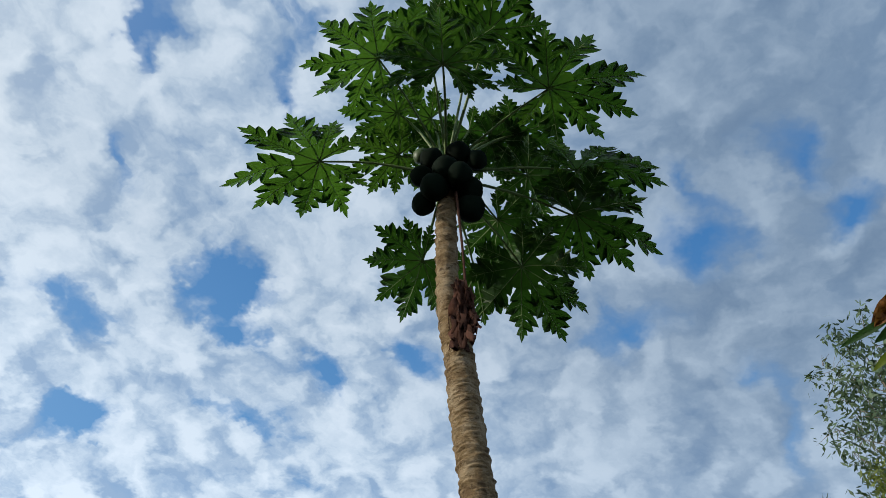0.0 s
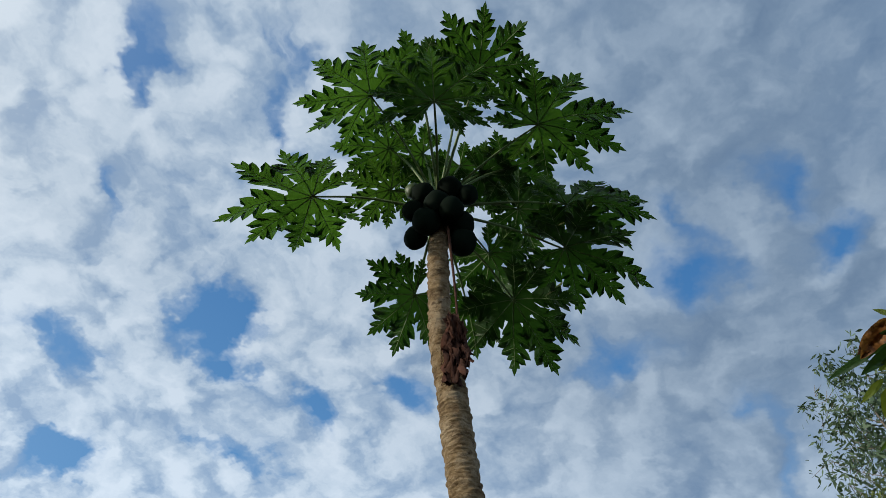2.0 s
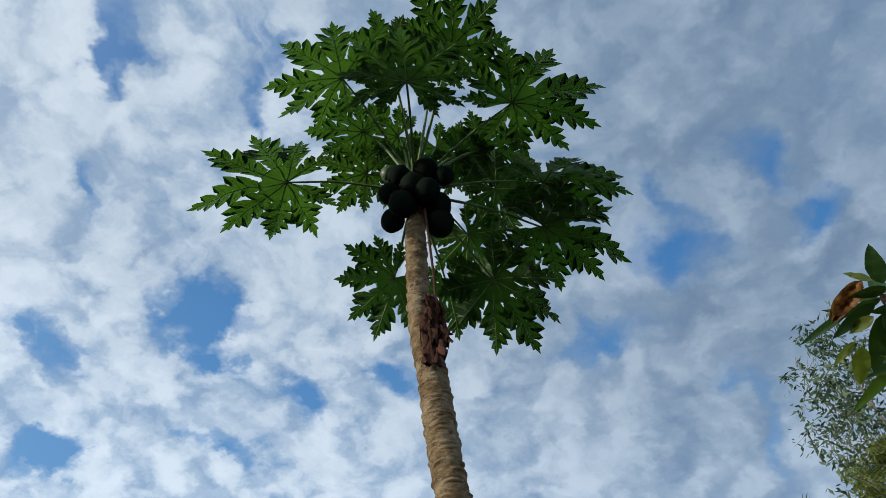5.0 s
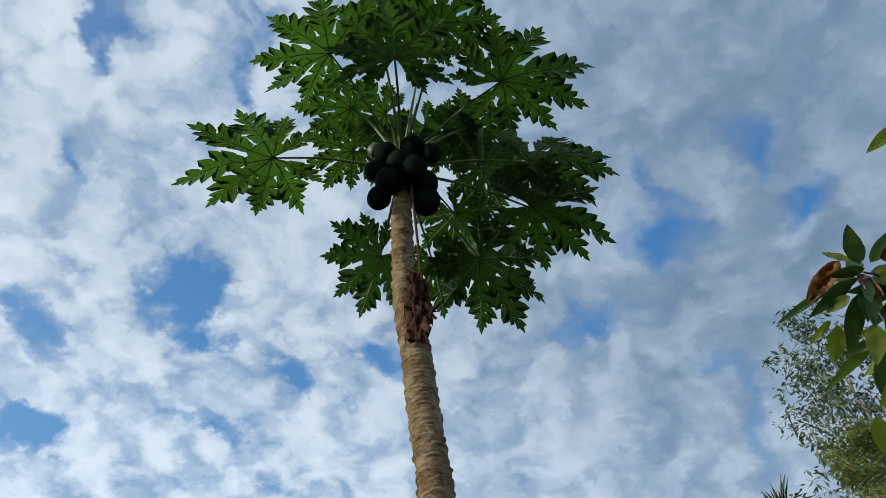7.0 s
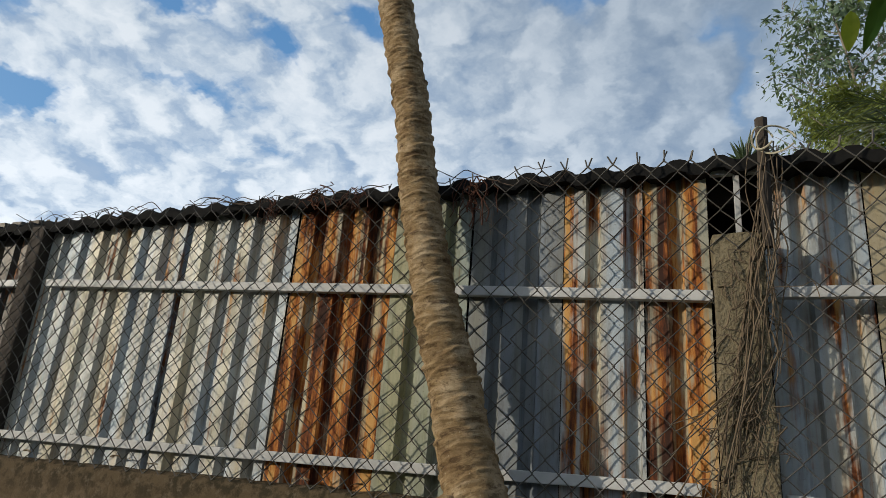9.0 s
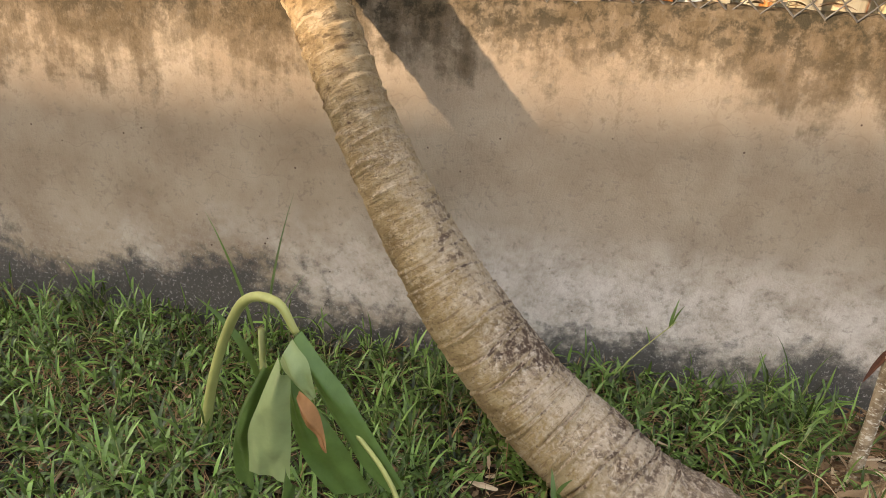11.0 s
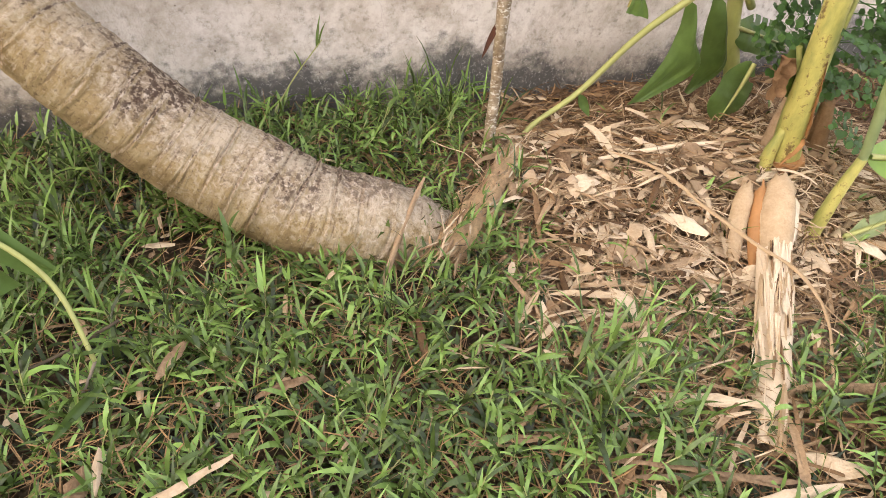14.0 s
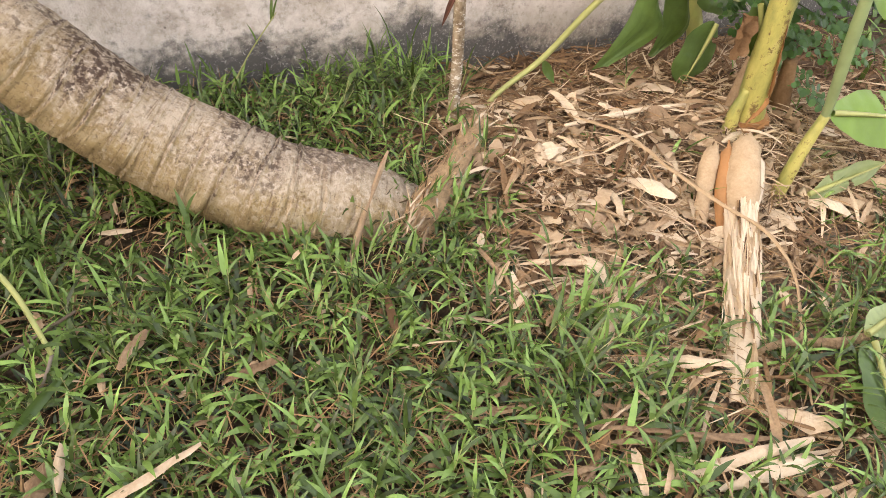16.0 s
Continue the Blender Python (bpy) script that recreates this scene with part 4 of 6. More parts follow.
# knot where a side shoot was cut off
bm = bmesh.new()
bmesh.ops.create_icosphere(bm, subdivisions=4, radius=0.036)
for vert in bm.verts:
    d = vert.co.normalized()
    vert.co *= 1 + 0.12 * noise.noise(d * 3) + 0.05 * noise.noise(d * 9) + 0.05 * math.sin(d.z * 22)
    vert.co.z *= 0.62
    # sunken dark heart of the cut, on the side away from the sun
    hollow = max(0.0, d.dot(Vector((0.75, -0.65, 0.1))) - 0.72)
    vert.co -= d * hollow * 0.11
bmesh.ops.translate(bm, verts=bm.verts[:], vec=(-0.527, -0.280, 1.096))
part("knot", bm, papaya, "cut side-shoot scar on the trunk", smooth=True, mat=M_BARK)


# ---- mango branch ----
def mango_leaf(base, tip, width, rs, fold=0.25, curve=0.12, waver=0.0, lie=(0.0, 0.8)):
    base, tip = Vector(base), Vector(tip)
    axis = tip - base
    le = axis.length
    side = axis.cross(Vector((rs.uniform(-0.4, 0.4), rs.uniform(-1, -0.4), rs.uniform(*lie)))).normalized()
    nor = side.cross(axis).normalized()
    verts, faces = [], []
    n = 11
    for j in range(n + 1):
        t = j / n
        w = width * (math.sin(math.pi * t ** 0.85) ** 0.75) * (1 - 0.25 * t)
        c = base + axis * t - nor * curve * le * (t - t * t) * 2 + Vector((0, 0, -0.05 * le * t * t))
        for s in (-1, -0.5, 0, 0.5, 1):
            q = c + side * s * w + nor * (fold * abs(s) * w + waver * w * noise.noise(Vector((t * 6, s, le * 40))))
            verts.append(q)
    for j in range(n):
        for k in range(4):
            a = j * 5 + k
            faces.append((a, a + 1, a + 6, a + 5))
    return verts, faces


mango = thing("mango_tree", "mango tree with a drooping leafy branch, some leaves withered", "tree", (2.75, -1.35, 0))
part("trunk", tube(smooth_rows([(2.75, -1.35, -0.1, 0.09), (2.72, -1.33, 1.0, 0.08), (2.60, -1.25, 2.2, 0.065), (2.3, -1.1, 3.0, 0.05)], 6), 12), mango, smooth=True, mat=M_TWIG)
part("limb", tube(smooth_rows([(2.55, -1.22, 2.3, 0.04), (1.9, -0.95, 2.80, 0.028), (1.2, -0.72, 2.72, 0.016), (0.818, -0.344, 2.472, 0.0100), (0.638, -0.395, 2.469, 0.0060)], 6), 8), mango, "thin grey limb", smooth=True, mat=M_TWIG)
part("twig", tube(smooth_rows([(0.638, -0.395, 2.469, 0.0060), (0.553, -0.509, 2.573, 0.0040), (0.501, -0.531, 2.604, 0.0030)], 5), 6), mango, "green leafy twig", smooth=True, mat=M_TWIG)
part("twig", tube(smooth_rows([(0.638, -0.395, 2.469, 0.0060), (0.548, -0.415, 2.432, 0.0040), (0.518, -0.458, 2.507, 0.0035), (0.497, -0.513, 2.584, 0.0025)], 5), 6), mango, "green leafy twig", smooth=True, mat=M_TWIG)
# base, tip, half width, kind
MANGO_LEAVES = [
    ((0.493, -0.575, 2.592), (0.480, -0.669, 2.651), 0.033, 0), ((0.532, -0.525, 2.633), (0.619, -0.594, 2.688), 0.024, 0), ((0.477, -0.580, 2.606), (0.416, -0.600, 2.634), 0.016, 1),
    ((0.510, -0.538, 2.605), (0.416, -0.555, 2.593), 0.019, 0), ((0.483, -0.494, 2.604), (0.357, -0.471, 2.538), 0.021, 0), ((0.415, -0.505, 2.584), (0.283, -0.450, 2.552), 0.014, 0),
    ((0.463, -0.494, 2.561), (0.402, -0.458, 2.552), 0.019, 1), ((0.487, -0.475, 2.579), (0.443, -0.336, 2.503), 0.032, 0), ((0.503, -0.445, 2.457), (0.414, -0.399, 2.457), 0.015, 0),
    ((0.505, -0.412, 2.483), (0.352, -0.348, 2.396), 0.018, 4), ((0.411, -0.480, 2.489), (0.392, -0.378, 2.452), 0.026, 1), ((0.495, -0.463, 2.488), (0.469, -0.422, 2.399), 0.038, 1),
    ((0.416, -0.416, 2.553), (0.353, -0.368, 2.523), 0.012, 1), ((0.506, -0.408, 2.436), (0.476, -0.319, 2.374), 0.031, 0), ((0.545, -0.476, 2.437), (0.505, -0.429, 2.432), 0.028, 0),
    ((0.565, -0.502, 2.523), (0.501, -0.486, 2.444), 0.026, 0), ((0.525, -0.352, 2.377), (0.482, -0.217, 2.268), 0.035, 0), ((0.516, -0.404, 2.377), (0.454, -0.339, 2.330), 0.019, 1),
    ((0.440, -0.333, 2.311), (0.441, -0.263, 2.244), 0.026, 1), ((0.654, -0.789, 2.830), (0.568, -0.759, 2.792), 0.021, 1), ((0.677, -0.747, 2.799), (0.629, -0.744, 2.843), 0.019, 1),
    ((0.551, -0.541, 2.626), (0.616, -0.536, 2.652), 0.024, 3), ((0.532, -0.527, 2.576), (0.599, -0.514, 2.583), 0.021, 1), ((0.500, -0.497, 2.625), (0.531, -0.502, 2.542), 0.019, 3),
    ((0.546, -0.470, 2.569), (0.590, -0.475, 2.534), 0.024, 0), ((0.560, -0.476, 2.508), (0.589, -0.479, 2.425), 0.028, 0), ((0.594, -0.530, 2.597), (0.656, -0.592, 2.601), 0.026, 0),
    ((0.552, -0.369, 2.431), (0.569, -0.343, 2.330), 0.031, 0)]
for i, (b, t, wd, kind) in enumerate(MANGO_LEAVES):
    rs = random.Random(700 + i)
    part("leaf", mango_leaf(b, t, min(wd * 0.9, 0.026), rs, 0.2, rs.uniform(-0.05, 0.12), 0.25, (-0.9, 0.1)), mango, ("dark green mango leaf", "yellow-green mango leaf", "", "withered brown mango leaf", "fresh green mango leaf")[kind], smooth=True, mat=(M_MANGO, M_MANGO_YELLOW, None, M_MANGO_BROWN, M_BUD)[kind])
for i in range(34):
    rs = random.Random(780 + i)
    b = Vector(((0.517, -0.497, 2.621), (0.557, -0.401, 2.481), (0.616, -0.468, 2.594))[i % 3])
    d = Vector((rs.uniform(-0.75, 0.75), rs.uniform(-0.3, 0.6), rs.uniform(-1.0, 0.35))).normalized()
    kind = rs.choice((0, 0, 0, 1))
    part("leaf", mango_leaf(b + d * 0.02, b + d * rs.uniform(0.11, 0.17), rs.uniform(0.014, 0.022), rs, 0.2, rs.uniform(-0.05, 0.2), 0.25, (-0.9, 0.1)), mango, ("dark green mango leaf", "yellow-green mango leaf")[kind], smooth=True, mat=(M_MANGO, M_MANGO_YELLOW)[kind])
for i, (b, t) in enumerate((((0.463, -0.549, 2.638), (0.365, -0.482, 2.588)), ((0.454, -0.562, 2.624), (0.367, -0.494, 2.57)))):
    rs = random.Random(760 + i)
    part("leaf", mango_leaf(b, t, 0.026, rs, 0.5, 0.15, 1.6, (-0.9, 0.1)), mango, "curled orange-brown dead mango leaf", smooth=True, mat=M_MANGO_BROWN)


# ---- trees behind the fence ----
def tree(name, label, base, top, spread, count, leaf_len, leaf_w, mat, seed, droop=0.8, bare=0.35, lean=(0, 0), limbs=16, tuft=9, girth=0.16):
    rs = random.Random(seed)
    ob = thing(name, label, "tree", base)
    base = Vector(base)
    trunk = []
    for k in range(7):
        t = k / 6
        trunk.append((base.x + lean[0] * t + rs.uniform(-0.1, 0.1), base.y + lean[1] * t, base.z + (top - base.z) * t, girth * (1 - t) + 0.015))
    trunk = smooth_rows(trunk, 4)
    part("trunk", tube(trunk, 8), ob, smooth=True, mat=M_TWIG)
    leaves_v, leaves_f = [], []
    ends = []
    for i in range(limbs):
        t = bare + (1 - bare) * (i + rs.random()) / limbs
        k = min(len(trunk) - 1, int(t * (len(trunk) - 1)))
        p = Vector(trunk[k][:3])
        a = 2.4 * i + rs.uniform(-0.4, 0.4)
        le = spread * (1.15 - 0.75 * (t - bare) / (1 - bare)) * rs.uniform(0.7, 1.1)
        d = Vector((math.cos(a), math.sin(a), 0.75))
        pts, wood = [(*p, 0.045 * (1.2 - t))], []
        for j in range(1, 6):
            p = p + d.normalized() * le / 5 + Vector((rs.uniform(-1, 1), rs.uniform(-1, 1), rs.uniform(-0.5, 0.6))) * le * 0.05
            pts.append((*p, 0.045 * (1.2 - t) * (1 - j / 6)))
            if j >= 2:
                for _ in range(3):
                    q = p + Vector((rs.gauss(0, 1), rs.gauss(0, 1), rs.gauss(0.15, 0.8))) * le * 0.16
                    wood.append(tube([(*p, 0.008), (*((p + q) / 2 + Vector((0, 0, 0.04))), 0.006), (*q, 0.003)], 3, False))
                    ends.append((p, q))
        wood.append(tube(pts, 5, False))
        part("branch", merge(wood), ob, mat=M_TWIG)
    for i in range(count // tuft):
        p, q = ends[rs.randrange(len(ends))]
        c = p.lerp(q, rs.uniform(0.3, 1.15)) + Vector((rs.gauss(0, 1), rs.gauss(0, 1), rs.gauss(0, 1))) * 0.07
        for _ in range(tuft):
            d = Vector((rs.gauss(0, 1), rs.gauss(0, 1), rs.gauss(-droop, 0.7))).normalized()
            s = d.cross(Vector((rs.gauss(0, 1), rs.gauss(0, 1), rs.gauss(0, 1)))).normalized()
            le, w = leaf_len * rs.uniform(0.6, 1.25), leaf_w * rs.uniform(0.7, 1.2)
            b = c + Vector((rs.gauss(0, 1), rs.gauss(0, 1), rs.gauss(0, 1))) * leaf_len * 0.6
            o = len(leaves_v)
            leaves_v += [b, b + d * le * 0.45 + s * w, b + d * le, b + d * le * 0.45 - s * w]
            leaves_f.append((o, o + 1, o + 2, o + 3))
    crown = part("crown", (leaves_v, leaves_f), ob, "loose crown of small drooping leaves", mat=mat)
    return ob


tree("airy_tree", "tall airy tree with fine grey-green drooping leaves", (5.0, 13.0, 0), 12.0, 3.3, 6400, 0.20, 0.034, M_FARLEAF, 21, bare=0.42, lean=(-1.9, 0), limbs=34, tuft=6, girth=0.08)
tree("bushy_tree", "bushy olive-green tree behind the fence", (3.3, 9.5, 0), 7.3, 2.2, 20000, 0.13, 0.018, M_YELLOWLEAF, 33, bare=0.3, lean=(-0.9, 0), limbs=30, tuft=8)
tree("bushy_tree", "small olive-green tree behind the shed roof", (2.3, 8.2, 0), 5.7, 1.4, 9000, 0.11, 0.015, M_YELLOWLEAF, 35, bare=0.35, lean=(-0.7, 0), limbs=20, tuft=8)


def frond(base, tip, arch, leaflets, length, rs):
    """A palm frond: rib and two rows of narrow leaflets."""
    base, tip = Vector(base), Vector(tip)
    pts = []
    for k in range(9):
        t = k / 8
        p = base.lerp(tip, t) + Vector((0, 0, arch * 4 * t * (1 - t) - arch * 1.2 * t * t))
        pts.append((*p, 0.018 * (1 - t) + 0.003))
    bits = [tube(smooth_rows(pts, 2), 5, False)]
    rows = smooth_rows(pts, 8)
    verts, faces = [], []
    for i in range(leaflets):
        t = 0.12 + 0.86 * i / leaflets
        k = min(len(rows) - 2, int(t * (len(rows) - 1)))
        p, d = Vector(rows[k][:3]), Vector(rows[k + 1][:3] - rows[k][:3]).normalized()
        side = d.cross(Vector((0, 0, 1))).normalized()
        for s in (-1, 1):
            le = length * (0.5 + math.sin(math.pi * min(1, t + 0.1)) * 0.6) * rs.uniform(0.85, 1.1)
            w = (side * s * 0.8 + d * 0.75 + Vector((0, 0, rs.uniform(-0.35, 0.15)))).normalized()
            n = w.cross(d).normalized()
            wide = d * 0.014
            o = len(verts)
            verts += [p - wide * 0.5, p + wide * 0.5, p + w * le * 0.5 + wide * 0.6 + Vector((0, 0, -0.02)), p + w * le + Vector((0, 0, -0.12 * le)), p + w * le * 0.5 - wide * 0.6 + Vector((0, 0, -0.02))]
            faces.append((o, o + 1, o + 2, o + 3, o + 4))
    bits.append((verts, faces))
    return merge(bits)


palm = thing("coconut_palm", "palm with long feathery fronds behind the fence", "tree", (3.6, 7.2, 0))
part("trunk", tube(smooth_rows([(3.6, 7.2, 0, 0.16), (3.55, 7.2, 2.5, 0.13), (3.4, 7.2, 5.4, 0.11)], 6), 10), palm, smooth=True, mat=M_TWIG)
for i, (tip, arch) in enumerate((((1.55, 6.9, 5.75), 0.14), ((1.75, 7.4, 6.45), 0.16), ((2.0, 6.5, 5.0), 0.2), ((2.6, 7.0, 7.3), 0.2), ((4.6, 7.0, 7.0), 0.3), ((5.2, 7.3, 5.8), 0.3), ((3.4, 8.8, 6.6), 0.3))):
    part("frond", frond((3.4, 7.2, 5.45), tip, arch, 44, 0.55, random.Random(900 + i)), palm, mat=M_PALM)

spiky = thing("spiky_plant", "stiff narrow-leaved plant behind the fence post", "plant", (0.78, 7.0, 0))
part("stem", tube([(0.78, 7.0, 0, 0.09), (0.76, 7.0, 3, 0.08), (0.74, 7.0, 5.25, 0.07)], 8), spiky, smooth=True, mat=M_TWIG)
for i in range(34):
    rs = random.Random(950 + i)
    a, e = rs.uniform(0, 6.28), rs.uniform(0.5, 1.5)
    d = Vector((math.cos(a) * math.cos(e), math.sin(a) * math.cos(e), math.sin(e)))
    b = Vector((0.74, 7.0, 5.0 + 0.3 * rs.random()))
    le = rs.uniform(0.35, 0.62)
    s = d.cross(Vector((0, 1, 0.3))).normalized() * 0.018
    q = b + d * le * 0.6
    t = b + d * le + Vector((0, 0, -0.10 * le * math.cos(e) * 2))
    part("leaf", ([b - s, b + s, q + s * 0.8, t, q - s * 0.8], [(0, 1, 2, 3, 4)]), spiky, mat=M_PALM)


# ---- creepers and clutter on the fence ----
def strand(pts, rad=0.002, steps=3, sides=4):
    return tube(smooth_rows([(*p, rad) for p in pts], steps), sides, False)


M_VINE_DARK = plain("dark_creeper", (0.07, 0.05, 0.038), 0.9, 0.4, 20, 0.3)
vine = thing("dry_creeper", "bundle of dry grey creeper stems hanging down the post", "creeper", (0.24, -0.12, 1.1))
rs = random.Random(41)
bits = []
for i in range(20):
    x0 = 0.262 + rs.gauss(0, 0.012)
    x1 = 0.222 + rs.gauss(0, 0.024)
    x2 = (0.05 if i % 4 else -0.04) + rs.random() ** 0.8 * 0.13
    z2 = rs.uniform(1.10, 1.35)
    y = -0.07 - rs.random() * 0.03
    z0 = 2.14 - rs.random() * 0.10
    bits.append(strand([(x0, y, z0), (x0 - 0.006 + rs.gauss(0, 0.012), y, 1.94 + rs.gauss(0, 0.05)), (x1 + 0.02 + rs.gauss(0, 0.016), y - 0.012 * rs.random(), 1.72 + rs.gauss(0, 0.04)), (x1 + rs.gauss(0, 0.03), y, 1.55 + rs.gauss(0, 0.04)), ((x1 + x2) / 2 + rs.gauss(0, 0.015), y - 0.01, 1.38), (x2, y, z2)], rs.uniform(0.001, 0.0024)))
for i in range(95):
    zz = rs.uniform(1.12, 1.80)
    p = Vector((rs.gauss(0.205, 0.02) - 0.13 * max(0.0, 1.6 - zz) * 2 * rs.random(), -0.065 - rs.random() * 0.025, zz))
    pts = [p]
    for k in range(4):
        p = p + Vector((rs.gauss(-0.004, 0.026), rs.gauss(0, 0.006), rs.gauss(-0.02, 0.03)))
        pts.append(p)
    bits.append(strand(pts, rs.uniform(0.0008, 0.0018), 2))
for v_, f_ in bits:
    part("stem", ([(q[0], q[1], max(q[2], 1.098)) for q in v_], f_), vine, mat=M_VINE)

hook = thing("post_stub", "dark weathered stake bound with creeper", "post", (0.25, -0.075, 1.8))
part("shaft", tube([(0.250, -0.075, 1.80, 0.015), (0.252, -0.078, 2.08, 0.016), (0.253, -0.075, 2.178, 0.017)], 7), hook, mat=M_DARK)
loop = thing("wire_loop", "pale wire looped round the stake", "wire", (0.28, -0.11, 2.2))
bits = []
for cx, cz, rx, rz in ((0.250, 2.105, 0.026, 0.032), (0.283, 2.098, 0.048, 0.040)):
    bits.append(tube([(cx + rx * math.cos(a), -0.105 + 0.012 * math.sin(2 * a), cz + rz * math.sin(a), 0.0028) for a in [k * 0.22 for k in range(27)]], 5, False))
part("wire", merge(bits), loop, mat=plain("pale_wire", (0.40, 0.37, 0.27), 0.6, 0.2))

runner = thing("dry_creeper", "thin dark creeper stems trailing along the fence top", "creeper", (-1.5, -0.1, 2.08))
bits = []
for i in range(16):
    x = rs.uniform(-2.7, -0.7) if i < 26 else rs.uniform(-0.6, 0.2)
    z = 2.040 + 0.012 * (x + 2)
    pts = []
    for k in range(rs.randrange(5, 11)):
        pts.append((x, -0.085 - rs.random() * 0.03, z + rs.gauss(0, 0.018)))
        x += rs.uniform(0.03, 0.09)
    bits.append(strand(pts, rs.uniform(0.001, 0.002)))
for bit in bits:
    part("stem", bit, runner, mat=M_VINE_DARK)
for x, z, n, le in ((-0.575, 2.05, 18, 0.15), (-1.14, 2.06, 14, 0.08), (-1.33, 2.04, 9, 0.11), (-1.0, 2.05, 12, 0.08)):
    tuft = thing("dry_creeper", "tuft of dead reddish creeper hanging from the fence top", "creeper", (x, -0.1, z - le))
    bits = []
    for i in range(n):
        p = Vector((x + rs.gauss(0, 0.03), -0.09 - rs.random() * 0.02, z + rs.gauss(0, 0.01)))
        pts = [p]
        for k in range(5):
            p = p + Vector((rs.gauss(0, 0.014), rs.gauss(0, 0.004), -le / 5 * rs.uniform(0.3, 1.3)))
            pts.append(p)
        bits.append(strand(pts, rs.uniform(0.001, 0.0025), 2))
    for bit in bits:
        part("stem", bit, tuft, mat=M_DEAD)
bunch = thing("dry_creeper", "bunch of shrivelled brown leaves caught in the netting", "creeper", (0.60, -0.08, 1.3))
bits = []
for i in range(12):
    x = 0.605 + rs.gauss(0, 0.02)
    bits.append(crumple((x, -0.085, 1.53 + rs.gauss(0, 0.015)), (x + rs.gauss(-0.01, 0.03), -0.085, rs.uniform(1.34, 1.47)), 0.014, 6, rs, 0.012))
for bit in bits:
    part("leaf", bit, bunch, mat=M_VINE, smooth=True)

# thin bar and cross-piece in the gap above the post
bar = thing("window_bar", "grey metal bar across the dark gap above the post", "bar", (0.19, 0, 1.9))
part("upright", box(0.176, 0.192, -0.015, 0.0, 1.84, 2.05, 0.002), bar, mat=M_RAIL)
part("head", box(0.115, 0.262, -0.02, 0.0, 2.042, 2.062, 0.002), bar, mat=M_RAIL)

# dead leaves lying on the coping
def litter_mat(name, tones):
    """Dry scraps, each of its own tone, streaked and spotted."""
    m, g, p = material(name)
    isle = g.n("ShaderNodeNewGeometry").outputs["Random Per Island"]
    rand = g.n("ShaderNodeObjectInfo").outputs["Random"]
    a, b = g.noise(p, 30, 5, 0.65), g.noise(p, 160, 4, 0.6)
    k = g.math("ADD", g.math("MULTIPLY", g.math("FRACT", g.math("ADD", isle, g.math("MULTIPLY", rand, 0.61))), 0.6), g.math("ADD", g.math("MULTIPLY", a, 0.4), g.math("MULTIPLY", g.math("SUBTRACT", b, 0.5), 0.35)))
    return finish(m, g, g.ramp(k, [(0.15, tones[0]), (0.5, tones[1]), (0.85, tones[2])]), 0.85, g.bump(g.math("ADD", a, b), 0.5, 0.005), spec=0.25, through=0.12, through_colour=(*tones[1], 1))


M_LITTER = litter_mat("dry_litter", ((0.10, 0.058, 0.032), (0.38, 0.265, 0.155), (0.66, 0.54, 0.38)))


def curl(at, length, width, heading, rs, bend=0.6, tilt=0.0, roll=0.5, seg=6):
    """A dry leaf strip: bent along, rolled across."""
    at = Vector(at)
    u = Vector((math.cos(heading), math.sin(heading), tilt)).normalized()
    v = Vector((-math.sin(heading), math.cos(heading), rs.uniform(-0.5, 0.5))).normalized()
    n = u.cross(v).normalized()
    verts, faces = [], []
    for j in range(seg + 1):
        t = j / seg
        w = width * (0.12 + 0.88 * math.sin(math.pi * (0.06 + 0.88 * t)) ** 0.8) * rs.uniform(0.8, 1.15)
        c = at + u * length * (t - 0.5) + n * bend * length * (0.25 - (t - 0.5) ** 2)
        for s in (-1, 0, 1):
            verts.append(c + v * s * w * 0.5 - n * roll * w * 0.4 * abs(s) + Vector((rs.gauss(0, 1), rs.gauss(0, 1), rs.gauss(0, 1))) * width * 0.05)
    for j in range(seg):
        for s in (0, 1):
            o = j * 3 + s
            faces.append((o, o + 1, o + 4, o + 3))
    return verts, faces


bits = []
for i in range(60):
    x = rs.choice((rs.uniform(-0.35, 0.12), rs.uniform(0.27, 0.9), rs.uniform(-2.5, 0.9)))
    bits.append(curl((x, rs.uniform(-0.06, -0.02), 1.101 + rs.random() * 0.012), rs.uniform(0.03, 0.09), rs.uniform(0.006, 0.022), rs.uniform(-0.6, 0.6), rs))
tagged(part("coping_litter", merge(bits), mat=M_LITTER), "dead leaves lying along the top of the wall", "litter", kind="stuff")

# ---- unseen wall across the yard, added to block the low sun ----
tops = ((-26.0, 3.60), (-11.5, 3.60), (-9.6, 3.70), (2.0, 3.72))
verts = [(x, y, z) for y in (-8.35, -8.1) for x, t in tops for z in (-0.3, t)]
faces = []
for i in range(3):
    a = 2 * i
    faces += [(a, a + 2, a + 3, a + 1), (a + 8, a + 9, a + 11, a + 10), (a + 1, a + 3, a + 11, a + 9)]
faces += [(0, 1, 9, 8), (6, 14, 15, 7)]
bm = (verts, faces)
tagged(part("wall_south", bm, mat=M_WALL), "unseen added wall that shades the ground and lower garden wall", "wall", kind="structure")


# ---- ground cover ----
M_GRASS = leaf_mat("broad_grass", (0.072, 0.122, 0.030), (0.16, 0.24, 0.03), 0.15, 0.27, scale=30, spread=(0.16, 3.0), each=0.62)
# Darker copy of the grass; its colour stands in for shade between blades.
M_GRASS_DARK = leaf_mat("shade_grass", (0.024, 0.044, 0.016), (0.05, 0.08, 0.015), 0.12, 0.35, scale=30, spread=(0.5, 1.8))
